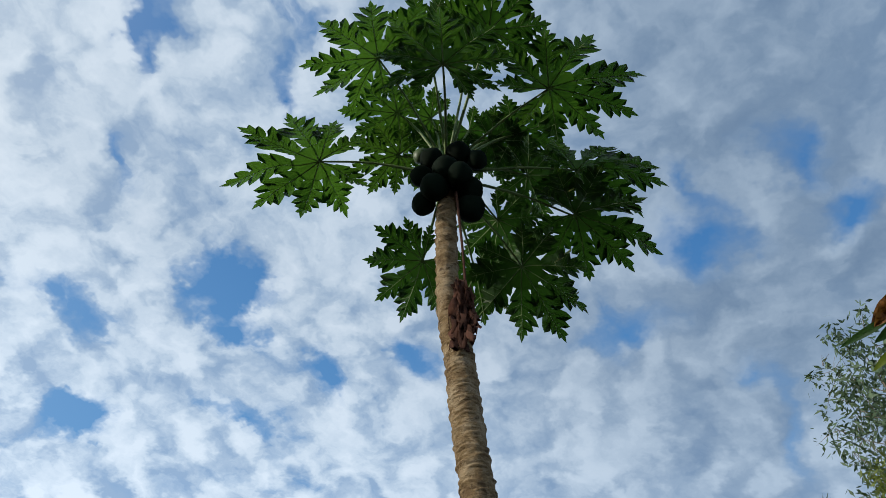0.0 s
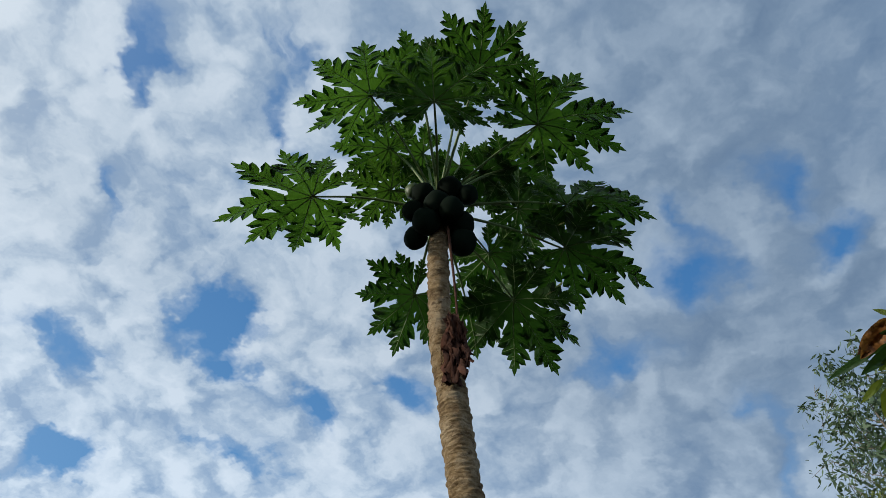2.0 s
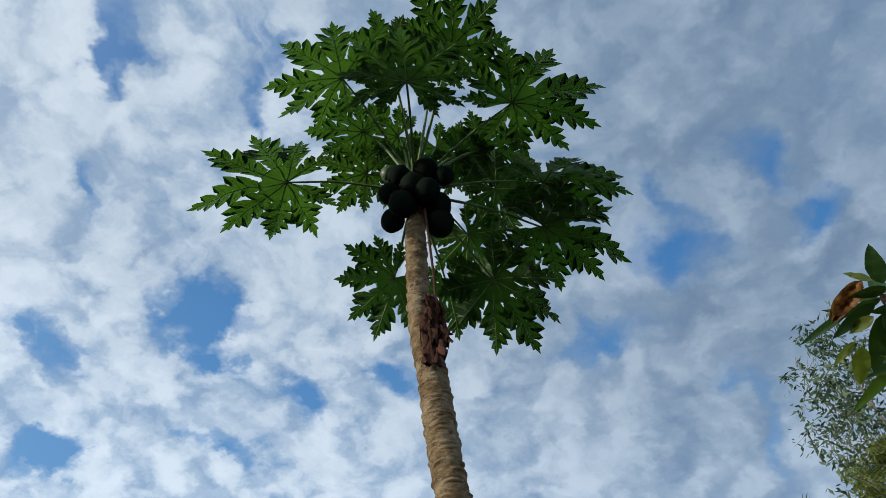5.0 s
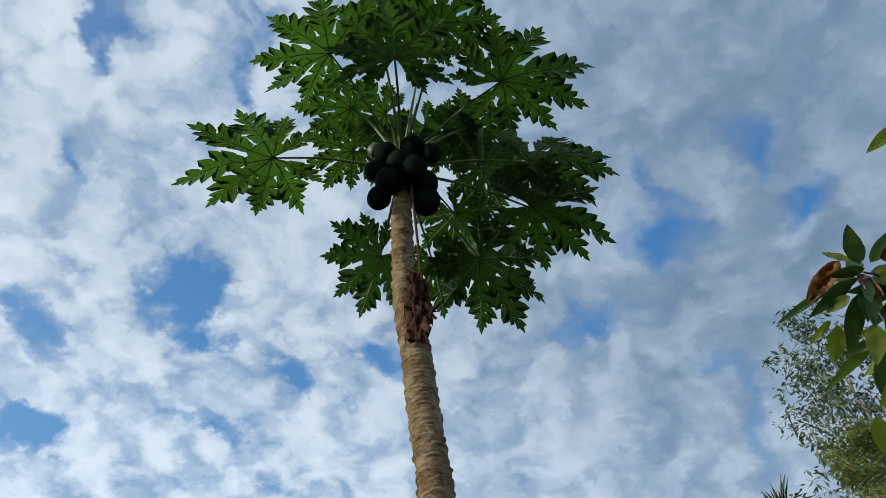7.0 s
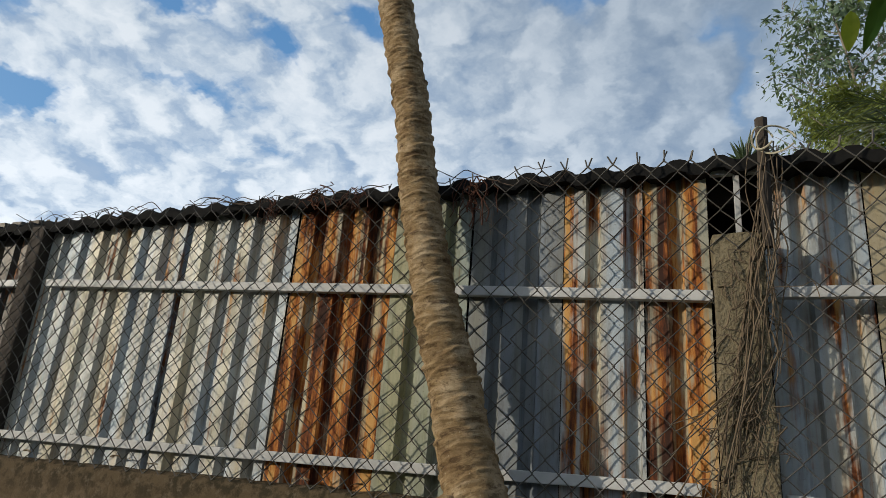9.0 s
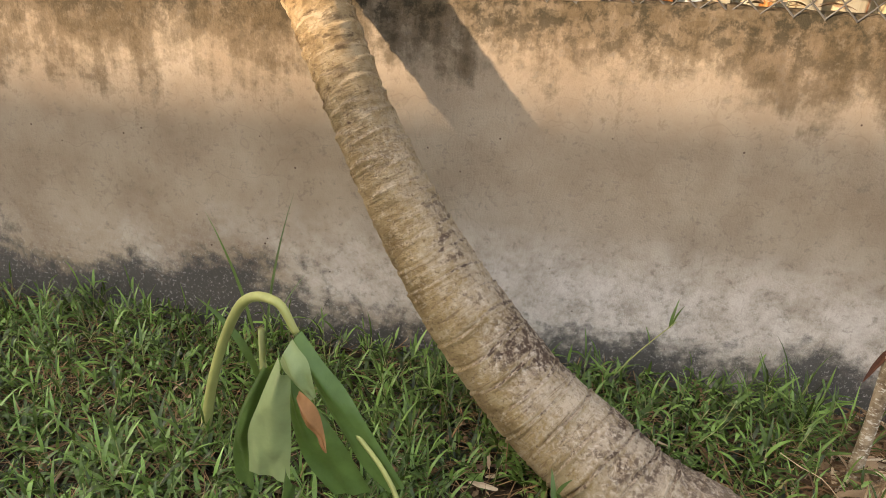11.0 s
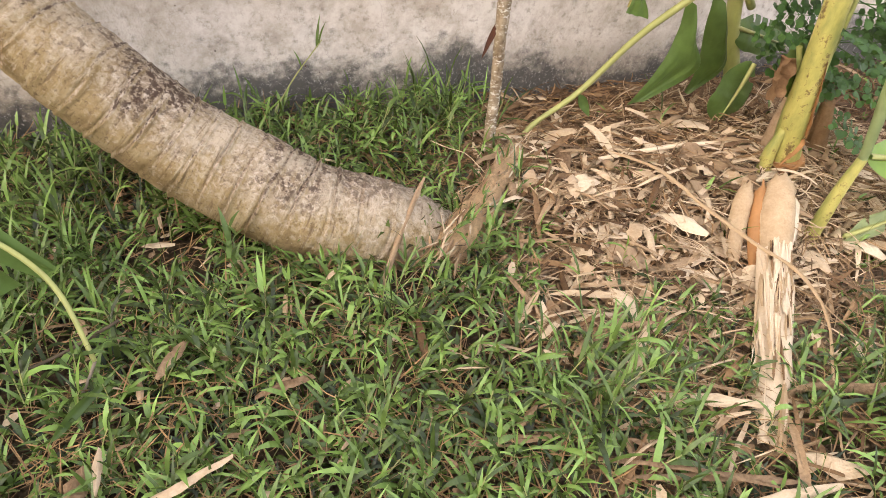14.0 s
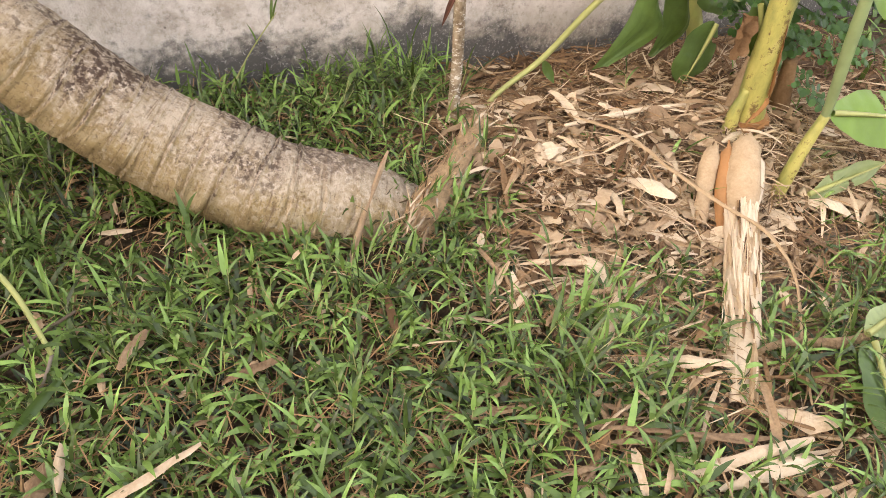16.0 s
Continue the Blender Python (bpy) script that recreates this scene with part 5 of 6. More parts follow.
M_STRAW = plain("straw", (0.27, 0.165, 0.075), 0.8, 0.75, 30, 0.2)
M_LITTER_DARK = litter_mat("old_brown_litter", ((0.045, 0.026, 0.014), (0.16, 0.092, 0.045), (0.32, 0.20, 0.105)))
M_HUSK = litter_mat("pale_banana_husk", ((0.24, 0.16, 0.095), (0.47, 0.35, 0.225), (0.69, 0.58, 0.43)))
M_SHEATH = litter_mat("pale_sheath", ((0.36, 0.25, 0.14), (0.58, 0.45, 0.30), (0.73, 0.63, 0.48)))
M_FIBRE = plain("fibrous_log", (0.48, 0.33, 0.19), 0.9, 0.7, 70, 1.0, 0.014)
M_HUSK_IN = plain("brown_husk_inside", (0.28, 0.14, 0.055), 0.7, 0.4, 12, 0.3)
M_BANANA = leaf_mat("banana_leaf", (0.082, 0.145, 0.042), (0.16, 0.25, 0.03), 0.30, 0.40, scale=16, spread=(0.45, 1.8))
M_BANANA_PALE = leaf_mat("pale_leaf_underside", (0.25, 0.32, 0.15), (0.28, 0.36, 0.10), 0.3, 0.5, scale=16, spread=(0.55, 1.5))
def blotched_stem():
    m, g, p = material("yellow_banana_stem")
    a, b = g.noise(g.stretch(p, 1, 1, 0.35), 22, 5, 0.65), g.noise(p, 60, 5, 0.7)
    col = g.ramp(a, [(0.35, (0.22, 0.24, 0.07)), (0.55, (0.40, 0.37, 0.11)), (0.75, (0.48, 0.42, 0.17))])
    col = g.mix(g.ramp(g.math("ADD", g.math("MULTIPLY", b, 0.6), g.math("MULTIPLY", a, 0.5)), [(0.60, 0.0), (0.67, 0.85)]), col, (0.10, 0.055, 0.02))
    return finish(m, g, col, 0.5, g.bump(b, 0.2, 0.004), spec=0.35)


M_STEM_YELLOW = blotched_stem()
M_STEM_GREEN = plain("green_banana_stem", (0.27, 0.29, 0.10), 0.5, 0.35, 10, 0.15, stretch=(1, 1, 0.3), spec=0.4)
M_FRESH = leaf_mat("fresh_sucker_leaf", (0.17, 0.30, 0.055), (0.28, 0.44, 0.05), 0.35, 0.38, scale=9)
M_MORINGA = leaf_mat("small_round_leaflet", (0.055, 0.135, 0.032), (0.10, 0.22, 0.03), 0.3, 0.45)
def lichen_bark():
    m, g, p = material("sapling_bark")
    a, b = g.noise(p, 40, 5, 0.65), g.noise(p, 140, 4, 0.6)
    col = g.ramp(a, [(0.35, (0.14, 0.10, 0.06)), (0.6, (0.32, 0.26, 0.18))])
    col = g.mix(g.ramp(g.noise(g.stretch(p, 1, 1, 2), 70, 4, 0.6), [(0.55, 0.0), (0.64, 0.85)]), col, (0.62, 0.60, 0.52))
    return finish(m, g, col, 0.88, g.bump(g.math("ADD", a, b), 0.6, 0.004), spec=0.2)


M_SAPLING = lichen_bark()


def litter_share(x, y):
    """0 where grass grows, 1 on the heap of dry leaves."""
    a = (x - 0.76) / 0.25 + 0.8 * noise.noise(Vector((x * 4, y * 4, 2)))
    b = (y + 1.27) / 0.22 + 0.8 * noise.noise(Vector((x * 4, y * 4, 7)))
    c = (-0.30 - y) / 0.08 if x < 1.05 else 2.0
    return max(0.0, min(1.0, min(a, b, c)))


def blade(verts, faces, base, heading, length, width, lean, bend, rs, seg=4):
    h = Vector((math.cos(heading), math.sin(heading), 0))
    s = Vector((-h.y, h.x, 0))
    p, ang = Vector(base), lean
    o = len(verts)
    for j in range(seg + 1):
        t = j / seg
        w = width * 0.5 * (0.6 + 1.1 * t if t < 0.3 else 0.93 * (1 - ((t - 0.3) / 0.7) ** 1.35) + 0.01)
        tw = s + Vector((0, 0, 0.25 * math.sin(t * 3 + heading)))
        verts.append(p - tw * w)
        verts.append(p + tw * w)
        p = p + (h * math.sin(ang) + Vector((0, 0, math.cos(ang)))) * (length / seg)
        ang += bend / seg
    for j in range(seg):
        a = o + 2 * j
        faces.append((a, a + 1, a + 3, a + 2))


def sprig(gv, gf, stems, at, heading, lean, length, leaves, size, width, rs):
    """A creeping grass shoot: a thin stem with blades to either side, arching over."""
    at = Vector(at)
    d = Vector((math.cos(heading) * math.sin(lean), math.sin(heading) * math.sin(lean), math.cos(lean)))
    pts = [at + d * length * t + Vector((0, 0, -0.35 * length * t * t * math.sin(lean))) for t in (0.0, 0.35, 0.7, 1.0)]
    stems.append(strand(pts, rs.uniform(0.0007, 0.0014), 1, 3))
    for k in range(leaves):
        t = (k + 0.6) / leaves
        p = at + d * length * t + Vector((0, 0, -0.35 * length * t * t * math.sin(lean)))
        turn = heading + (1 if k % 2 else -1) * rs.uniform(0.35, 1.25)
        blade(gv, gf, p, turn, size * rs.uniform(0.6, 1.2) * (1.1 - 0.4 * abs(t - 0.4)), width * rs.uniform(0.7, 1.2), rs.uniform(0.4, 1.25), rs.uniform(0.5, 2.1), rs)
    blade(gv, gf, pts[-1], heading, size * rs.uniform(0.7, 1.1), width * 0.8, lean * 0.7, rs.uniform(0.2, 1.0), rs)


def build_grass():
    rs = random.Random(11)
    gv, gf, dv, df, ov, of, stems, straws = [], [], [], [], [], [], [], []
    tufts = 0
    while tufts < 9800:
        x, y = rs.uniform(-1.9, 2.5), -0.08 - rs.random() ** 0.9 * 1.9
        share = litter_share(x, y)
        if rs.random() < share * 0.965:
            continue
        if x > 1.0 and rs.random() < 0.45:
            continue
        # worn patches where brown straw shows through
        worn = noise.noise(Vector((x * 4.5 + 3, y * 4.5, 9)))
        if worn > 0.25 and rs.random() < 0.5:
            continue
        tufts += 1
        z = ground_height(x, y)
        tall = 1.3 if y > -0.45 and x < 1.2 else 1.0
        tall *= 0.85 + 0.5 * noise.noise(Vector((x * 3, y * 3, 0)))
        kind = rs.random()
        if kind < 0.70:
            sprig(gv, gf, stems, (x, y, z + rs.uniform(0, 0.02)), rs.uniform(0, 6.28), rs.uniform(0.10, 1.15), rs.uniform(0.04, 0.125) * tall, rs.randrange(2, 5), rs.uniform(0.045, 0.105) * tall, rs.uniform(0.0060, 0.0135), rs)
        elif kind < 0.82:
            for k in range(rs.randrange(2, 5)):
                blade(gv, gf, (x + rs.gauss(0, 0.006), y + rs.gauss(0, 0.006), z), rs.uniform(0, 6.28), rs.uniform(0.07, 0.13) * tall, rs.uniform(0.007, 0.013), rs.uniform(0.1, 0.8), rs.uniform(0.4, 1.9), rs)
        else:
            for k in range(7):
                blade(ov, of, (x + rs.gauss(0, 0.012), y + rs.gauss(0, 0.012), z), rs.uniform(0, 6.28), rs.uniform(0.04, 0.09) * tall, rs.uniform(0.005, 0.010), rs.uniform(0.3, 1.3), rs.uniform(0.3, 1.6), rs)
        for _ in range(rs.randrange(0, 4)):
            blade(dv, df, (x + rs.gauss(0, 0.02), y + rs.gauss(0, 0.02), z + rs.uniform(0.0, 0.035)), rs.uniform(0, 6.28), rs.uniform(0.04, 0.12), rs.uniform(0.001, 0.004), rs.uniform(0.8, 1.6), rs.uniform(-0.9, 1.0), rs)
    # dead runners and straws that lie through the sward
    for i in range(1700):
        x, y = rs.uniform(-1.6, 2.0), -0.15 - rs.random() * 1.75
        a, p = rs.uniform(0, 6.28), Vector((x, y, ground_height(x, y) + rs.uniform(0.012, 0.055)))
        pts = [p]
        for k in range(rs.randrange(2, 5)):
            a += rs.gauss(0, 0.35)
            p = p + Vector((math.cos(a), math.sin(a), rs.gauss(0, 0.10))) * rs.uniform(0.025, 0.055)
            pts.append(p)
        straws.append(strand(pts, rs.uniform(0.0006, 0.0013), 2, 3))
    for i in range(3600):
        x, y = rs.uniform(-4.5, 5.0), -0.1 - rs.random() * 4.4
        if -1.8 < x < 2.4 and y > -1.85:
            continue
        a0 = rs.uniform(0, 6.28)
        z = ground_height(x, y) if -4 <= x <= 4 and -3 <= y <= 0.2 else 0.0
        for k in range(4):
            blade(gv, gf, (x + rs.gauss(0, 0.02), y + rs.gauss(0, 0.02), z - 0.01), a0 + k * 1.7, rs.uniform(0.07, 0.18), rs.uniform(0.009, 0.024), rs.uniform(0.1, 1.0), rs.uniform(0.4, 1.8), rs)
    tagged(part("grass", (gv, gf), mat=M_GRASS), "green broad-bladed grass covering the ground", "grass", kind="stuff")
    tagged(part("grass", (ov, of), mat=M_GRASS_DARK), "dark under-layer of grass standing in for shade between the shoots", "grass", kind="stuff")
    tagged(part("grass_stems", merge(stems), mat=M_STEM_GREEN), "thin creeping grass stems", "grass", kind="stuff")
    tagged(part("dry_grass", (dv, df), mat=M_STRAW), "thin dry straws lying among the grass", "grass", kind="stuff")
    tagged(part("dry_runners", merge(straws), mat=M_STRAW), "dead brown grass runners tangled in the sward", "grass", kind="stuff")


build_grass()


def build_litter():
    rs = random.Random(17)
    fine, dark = [], []
    n = 0
    while n < 8200:
        x, y = rs.uniform(0.55, 2.6), rs.uniform(-1.9, -0.1)
        share = litter_share(x, y)
        if rs.random() > max(share, 0.36 if x > 0.85 else 0.06):
            continue
        n += 1
        z = ground_height(x, y) + rs.uniform(0.0, 0.045)
        hd = rs.gauss(0.25, 0.7) if rs.random() < 0.6 else rs.uniform(0, 6.28)
        bit = curl((x, y, z), rs.uniform(0.03, 0.19), rs.choice((0.002, 0.003, 0.004, 0.006, 0.009, 0.015)) * rs.uniform(0.7, 1.3), hd, rs, rs.uniform(-0.3, 0.5), rs.uniform(-0.25, 0.25), rs.uniform(-0.6, 0.9), 5)
        (dark if rs.random() < (0.8 if y > -0.62 else 0.40) else fine).append(bit)
    for i in range(420):
        x, y = rs.uniform(-1.0, 1.1), rs.uniform(-1.7, -0.3)
        fine.append(curl((x, y, ground_height(x, y) + rs.uniform(0.01, 0.05)), rs.uniform(0.02, 0.07), rs.uniform(0.003, 0.018), rs.uniform(0, 6.28), rs, 0.3))
    tagged(part("leaf_litter", merge(fine), mat=M_LITTER), "pale shredded dry leaves heaped on the ground", "litter", kind="stuff")
    tagged(part("leaf_litter", merge(dark), mat=M_LITTER_DARK), "brown rotting leaf litter", "litter", kind="stuff")
    fibres = []
    for i in range(1900):
        x, y = rs.uniform(0.6, 2.2), rs.uniform(-1.5, -0.3)
        if rs.random() > litter_share(x, y):
            continue
        p = Vector((x, y, ground_height(x, y) + rs.uniform(0.01, 0.045)))
        a = rs.gauss(-0.3, 0.9)
        pts = [p]
        for k in range(4):
            a += rs.gauss(0, 0.25)
            p = p + Vector((math.cos(a), math.sin(a), rs.gauss(0, 0.12))) * rs.uniform(0.03, 0.06)
            pts.append(p)
        fibres.append(strand(pts, rs.uniform(0.0008, 0.0018), 2, 3))
    tagged(part("dry_fibres", merge(fibres), mat=M_LITTER), "thin dry fibres strewn over the heap", "litter", kind="stuff")
    for i in range(270):
        while True:
            x, y = rs.uniform(0.75, 2.0), rs.uniform(-1.35, -0.35)
            if litter_share(x, y) > 0.6:
                break
        ob = part("dry_leaf", curl((0, 0, 0), rs.uniform(0.06, 0.17), rs.uniform(0.006, 0.024) if i % 4 else rs.uniform(0.03, 0.05), rs.uniform(0, 6.28), rs, rs.uniform(-0.4, 0.8), rs.uniform(-0.4, 0.4), rs.uniform(-0.3, 1.4), 7), mat=M_HUSK if rs.random() < 0.5 else M_LITTER, smooth=True)
        ob.location = (x, y, ground_height(x, y) + 0.03)
        tagged(ob, "curled pale dry leaf on the heap", "leaf", "dry leaves on the heap")
    for i, (x, y, le, wd, hd, bend) in enumerate(((0.95, -1.50, 0.32, 0.026, -0.35, 0.06), (1.02, -1.56, 0.30, 0.032, -0.12, 0.10), (0.90, -1.47, 0.34, 0.018, -0.5, 0.03), (1.06, -1.60, 0.2, 0.036, -0.1, 0.06),
                                                  (1.06, -1.36, 0.20, 0.035, -0.45, 0.1), (0.97, -1.24, 0.17, 0.03, 0.9, 0.15), (1.19, -1.53, 0.13, 0.06, -0.6, 0.2), (0.08, -1.30, 0.26, 0.028, 0.35, 0.05), (-0.03, -1.24, 0.07, 0.045, 1.2, 0.4),
                                                  (0.11, -1.02, 0.09, 0.035, 0.9, 0.3), (0.30, -1.13, 0.11, 0.03, 0.1, 0.2), (0.0, -1.22, 0.08, 0.02, 1.5, 0.1))):
        ob = part("dry_leaf", curl((0, 0, 0), le, wd * 0.75, hd, rs, bend + 0.16, 0.10, 1.3, 11), mat=M_HUSK if i % 2 else M_LITTER, smooth=True)
        ob.location = (x, y, ground_height(x, y) + (0.07 if x < 0.6 else 0.045))
        tagged(ob, "long dry leaf lying in the grass", "leaf", "dry leaves in the grass")


build_litter()


def scrap(size, rs):
    """A crumpled torn piece of dry leaf, lying roughly flat."""
    n, seed = 7, rs.random() * 90
    stretch_ = rs.uniform(0.45, 0.95)
    verts, faces = [], []
    for j in range(n + 1):
        for k in range(n + 1):
            a, b = j / n - 0.5, k / n - 0.5
            edge = 1 + 0.30 * noise.noise(Vector((a * 5, b * 5, seed)))
            z = 0.34 * noise.noise(Vector((a * 2.6, b * 2.6, seed + 4))) + 0.22 * noise.noise(Vector((a * 7, b * 3, seed + 9))) + 0.25 * a * a * rs.choice((1, 1, -0.3))
            verts.append((size * a * edge, size * b * edge * stretch_, size * z))
    for j in range(n):
        for k in range(n):
            if (j in (0, n - 1) or k in (0, n - 1)) and rs.random() < 0.10:
                continue
            o = j * (n + 1) + k
            faces.append((o, o + 1, o + n + 2, o + n + 1))
    return verts, faces


rs = random.Random(19)
for i in range(95):
    while True:
        x, y = rs.gauss(1.28, 0.28), rs.gauss(-0.95, 0.2)
        if litter_share(x, y) > 0.5 and -1.4 < y < -0.35:
            break
    ob = part("dry_leaf", scrap(rs.uniform(0.035, 0.10), rs), mat=M_HUSK if rs.random() < 0.5 else M_LITTER, smooth=True)
    ob.location = (x, y, ground_height(x, y) + rs.uniform(0.015, 0.042))
    ob.rotation_euler = (rs.gauss(0, 0.3), rs.gauss(0, 0.3), rs.uniform(0, 6.28))
    tagged(ob, "crumpled pale piece of dry banana leaf", "leaf", "dry leaf scraps on the heap")


# ---- cut stems on the heap ----
def rough_log(rows, amp, freq, sides=22):
    rows = smooth_rows(rows, 10)
    return tube(rows, sides, True, lambda i, a, r: r * (1 + amp * noise.noise(Vector((math.cos(a) * freq, math.sin(a) * freq, i * 0.12))) + amp * 0.6 * noise.noise(Vector((math.cos(a) * freq * 3, math.sin(a) * freq * 3, i * 0.4)))))


log = thing("fibrous_log", "fibrous cut plant stem with a dark hollow end", "log", (0.75, -0.8, 0.05))
part("shaft", rough_log([(0.70, -0.86, 0.050, 0.026), (0.74, -0.825, 0.065, 0.034), (0.80, -0.765, 0.072, 0.033), (0.89, -0.665, 0.08, 0.031), (0.985, -0.56, 0.08, 0.028), (1.06, -0.47, 0.07, 0.02)], 0.5, 2.6), log, smooth=True, mat=M_FIBRE)
part("hollow", rough_log([(0.668, -0.893, 0.052, 0.022), (0.660, -0.902, 0.05, 0.020)], 0.3, 2.0, 12), log, "dark hollow cut end", smooth=True, mat=M_DARK)
rs = random.Random(71)
for i in range(300):
    a = Vector((0.68, -0.875, 0.058)).lerp(Vector((1.05, -0.49, 0.075)), rs.random())
    w_ = rs.uniform(-1.7, 1.7)
    off = Vector((0.73 * math.sin(w_), -0.68 * math.sin(w_), math.cos(w_))) * rs.uniform(0.026, 0.043)
    part("bark_strip", curl(a + off, rs.uniform(0.03, 0.14), rs.uniform(0.002, 0.008), 0.82 + rs.gauss(0, 0.3), rs, rs.uniform(-0.1, 0.2), rs.gauss(0, 0.18), 0.8, 6), log, "loose dry bark strip", mat=(M_HUSK, M_FIBRE, M_HUSK, M_FIBRE, M_LITTER_DARK)[i % 5])
stick = thing("dry_stick", "dry split stick leaning on the papaya trunk", "stick", (0.55, -0.85, 0.0))
part("shaft", rough_log([(0.545, -0.88, 0.02, 0.006), (0.60, -0.81, 0.085, 0.0065), (0.66, -0.735, 0.14, 0.0055), (0.69, -0.70, 0.165, 0.003)], 0.3, 2, 10), stick, mat=M_HUSK)


def trough(rows, width, depth_, seg=10):
    """A split, gutter-shaped banana sheath along rows of x, y, z, scale."""
    rows = smooth_rows(rows, 7)
    p = rows[:, :3]
    d = np.gradient(p, axis=0)
    verts, faces = [], []
    for i in range(len(p)):
        t = Vector(d[i]).normalized()
        s = t.cross(Vector((0, 0, 1))).normalized()
        u = s.cross(t)
        for k in range(seg + 1):
            a = math.pi * (k / seg)
            w = width * rows[i][3] * (1 + 0.10 * noise.noise(Vector((i * 0.25, k * 0.5, width * 50))))
            rag = max(0.0, 1 - i / 5) * 0.035 * noise.noise(Vector((k * 1.3, width * 90, p[0][0] * 20)))
            verts.append(Vector(p[i]) + t * rag + s * math.cos(a) * w + u * (math.sin(a) * depth_ * rows[i][3] + 0.004 * noise.noise(Vector((i * 0.5, k, 3)))))
    for i in range(len(p) - 1):
        for k in range(seg):
            a = i * (seg + 1) + k
            faces.append((a, a + 1, a + seg + 2, a + seg + 1))
    return verts, faces


cut = thing("banana_sheath", "dry split banana stem lying on the ground", "plant debris", (1.3, -1.25, 0))
part("stalk", trough([(1.46, -1.05, 0.065, 1.0), (1.38, -1.16, 0.045, 1.05), (1.29, -1.27, 0.03, 1.0), (1.20, -1.375, 0.02, 0.85), (1.125, -1.46, 0.012, 0.4)], 0.040, 0.030), cut, "pale fibrous split stalk", smooth=True, mat=M_SHEATH)
for label, mat, rows, wd in (
        ("open pale sheath end", M_SHEATH, [(1.575, -0.885, 0.150, 0.75), (1.555, -0.915, 0.145, 0.95), (1.52, -0.965, 0.11, 1.2), (1.47, -1.04, 0.06, 1.0)], 0.036),
        ("brown folded inner sheath", M_HUSK_IN, [(1.52, -0.885, 0.145, 0.6), (1.50, -0.92, 0.12, 0.9), (1.455, -0.985, 0.075, 1.0), (1.40, -1.07, 0.03, 0.5)], 0.020),
        ("pale dry outer flap", M_SHEATH, [(1.50, -0.865, 0.135, 0.55), (1.465, -0.90, 0.12, 1.0), (1.42, -0.955, 0.07, 1.0), (1.38, -1.02, 0.03, 0.6)], 0.022),
        ("pale dry outer flap", M_SHEATH, [(1.62, -0.90, 0.10, 0.55), (1.60, -0.93, 0.10, 0.9), (1.55, -0.99, 0.07, 1.0), (1.49, -1.06, 0.04, 0.6)], 0.022)):
    part("sheath", trough(rows, wd, wd * 0.8), cut, label, smooth=True, mat=mat)
rs = random.Random(73)
for i in range(60):
    t = rs.random()
    c = Vector((1.47, -1.04, 0.10)).lerp(Vector((1.15, -1.43, 0.05)), t)
    side = rs.uniform(-1, 1)
    c += Vector((0.76, -0.65, 0)) * side * 0.036 + Vector((0, 0, -0.018 * side * side))
    part("fibre", curl(c, rs.uniform(0.06, 0.2), rs.uniform(0.004, 0.014), -2.26 + rs.gauss(0, 0.07), rs, 0.02, -0.06, 0.8, 5), cut, mat=M_SHEATH if rs.random() < 0.75 else M_LITTER_DARK)
strip = thing("dry_banana_strip", "long twisted dry leaf strip trailing over the heap", "plant debris", (1.4, -1.1, 0.05))
part("strip", trough([(1.22, -0.63, 0.13, 0.6), (1.30, -0.76, 0.14, 1.1), (1.345, -0.90, 0.12, 1.0), (1.40, -1.03, 0.10, 1.0), (1.445, -1.14, 0.09, 0.9), (1.44, -1.25, 0.06, 0.6), (1.345, -1.38, 0.04, 0.5), (1.27, -1.48, 0.03, 0.4), (1.22, -1.565, 0.02, 0.2)], 0.0062, 0.004, 5), strip, smooth=True, mat=M_SHEATH)
twigs = thing("dry_stick", "pale dry branch lying across the heap", "stick", (1.5, -0.66, 0.12))
part("shaft", rough_log([(1.20, -0.64, 0.11, 0.005), (1.42, -0.66, 0.135, 0.0065), (1.64, -0.69, 0.14, 0.006)], 0.25, 2, 10), twigs, mat=M_HUSK)
flap = thing("dry_leaf", "broad pale dry leaf hanging over the heap", "leaf", (1.44, -0.70, 0.05))
part("blade", crumple((1.455, -0.685, 0.145), (1.41, -0.80, 0.045), 0.105, 2.0, random.Random(5), 0.016), flap, smooth=True, mat=M_HUSK)


def torn_panel(edge_a, edge_b, ridges, rs, belly=0.02):
    """A torn piece of leaf blade between two edges, ridged along its side veins and frayed at the end."""
    a, b = smooth_rows(edge_a, 8), smooth_rows(edge_b, 8)
    n, m, seed = len(a), 14, rs.random() * 70
    verts, faces = [], []
    face = Vector(np.cross(a[-1] - a[0], b[n // 2] - a[n // 2])).normalized()
    if face.y > 0:
        face.negate()
    for j in range(n):
        t = j / (n - 1)
        for k in range(m + 1):
            f = k / m
            p = Vector(a[j] * (1 - f) + b[j] * f)
            p += face * (belly * math.sin(math.pi * f) * math.sin(math.pi * min(1.0, t + 0.25)) + 0.0016 * math.sin(f * ridges * 6.28) + 0.010 * noise.noise(Vector((t * 3, f * 3, seed))))
            p += Vector((0, 0, 0.012 * max(0.0, t - 0.75) * noise.noise(Vector((f * 9, seed, 0)))))
            verts.append(p)
    for j in range(n - 1):
        for k in range(m):
            o = j * (m + 1) + k
            faces.append((o, o + 1, o + m + 2, o + m + 1))
    return verts, faces


# ---- sapling and stripped leaf stalks ----
sapling = thing("sapling", "thin grey-brown sapling with a cut knot", "tree", (0.965, -0.45, 0))
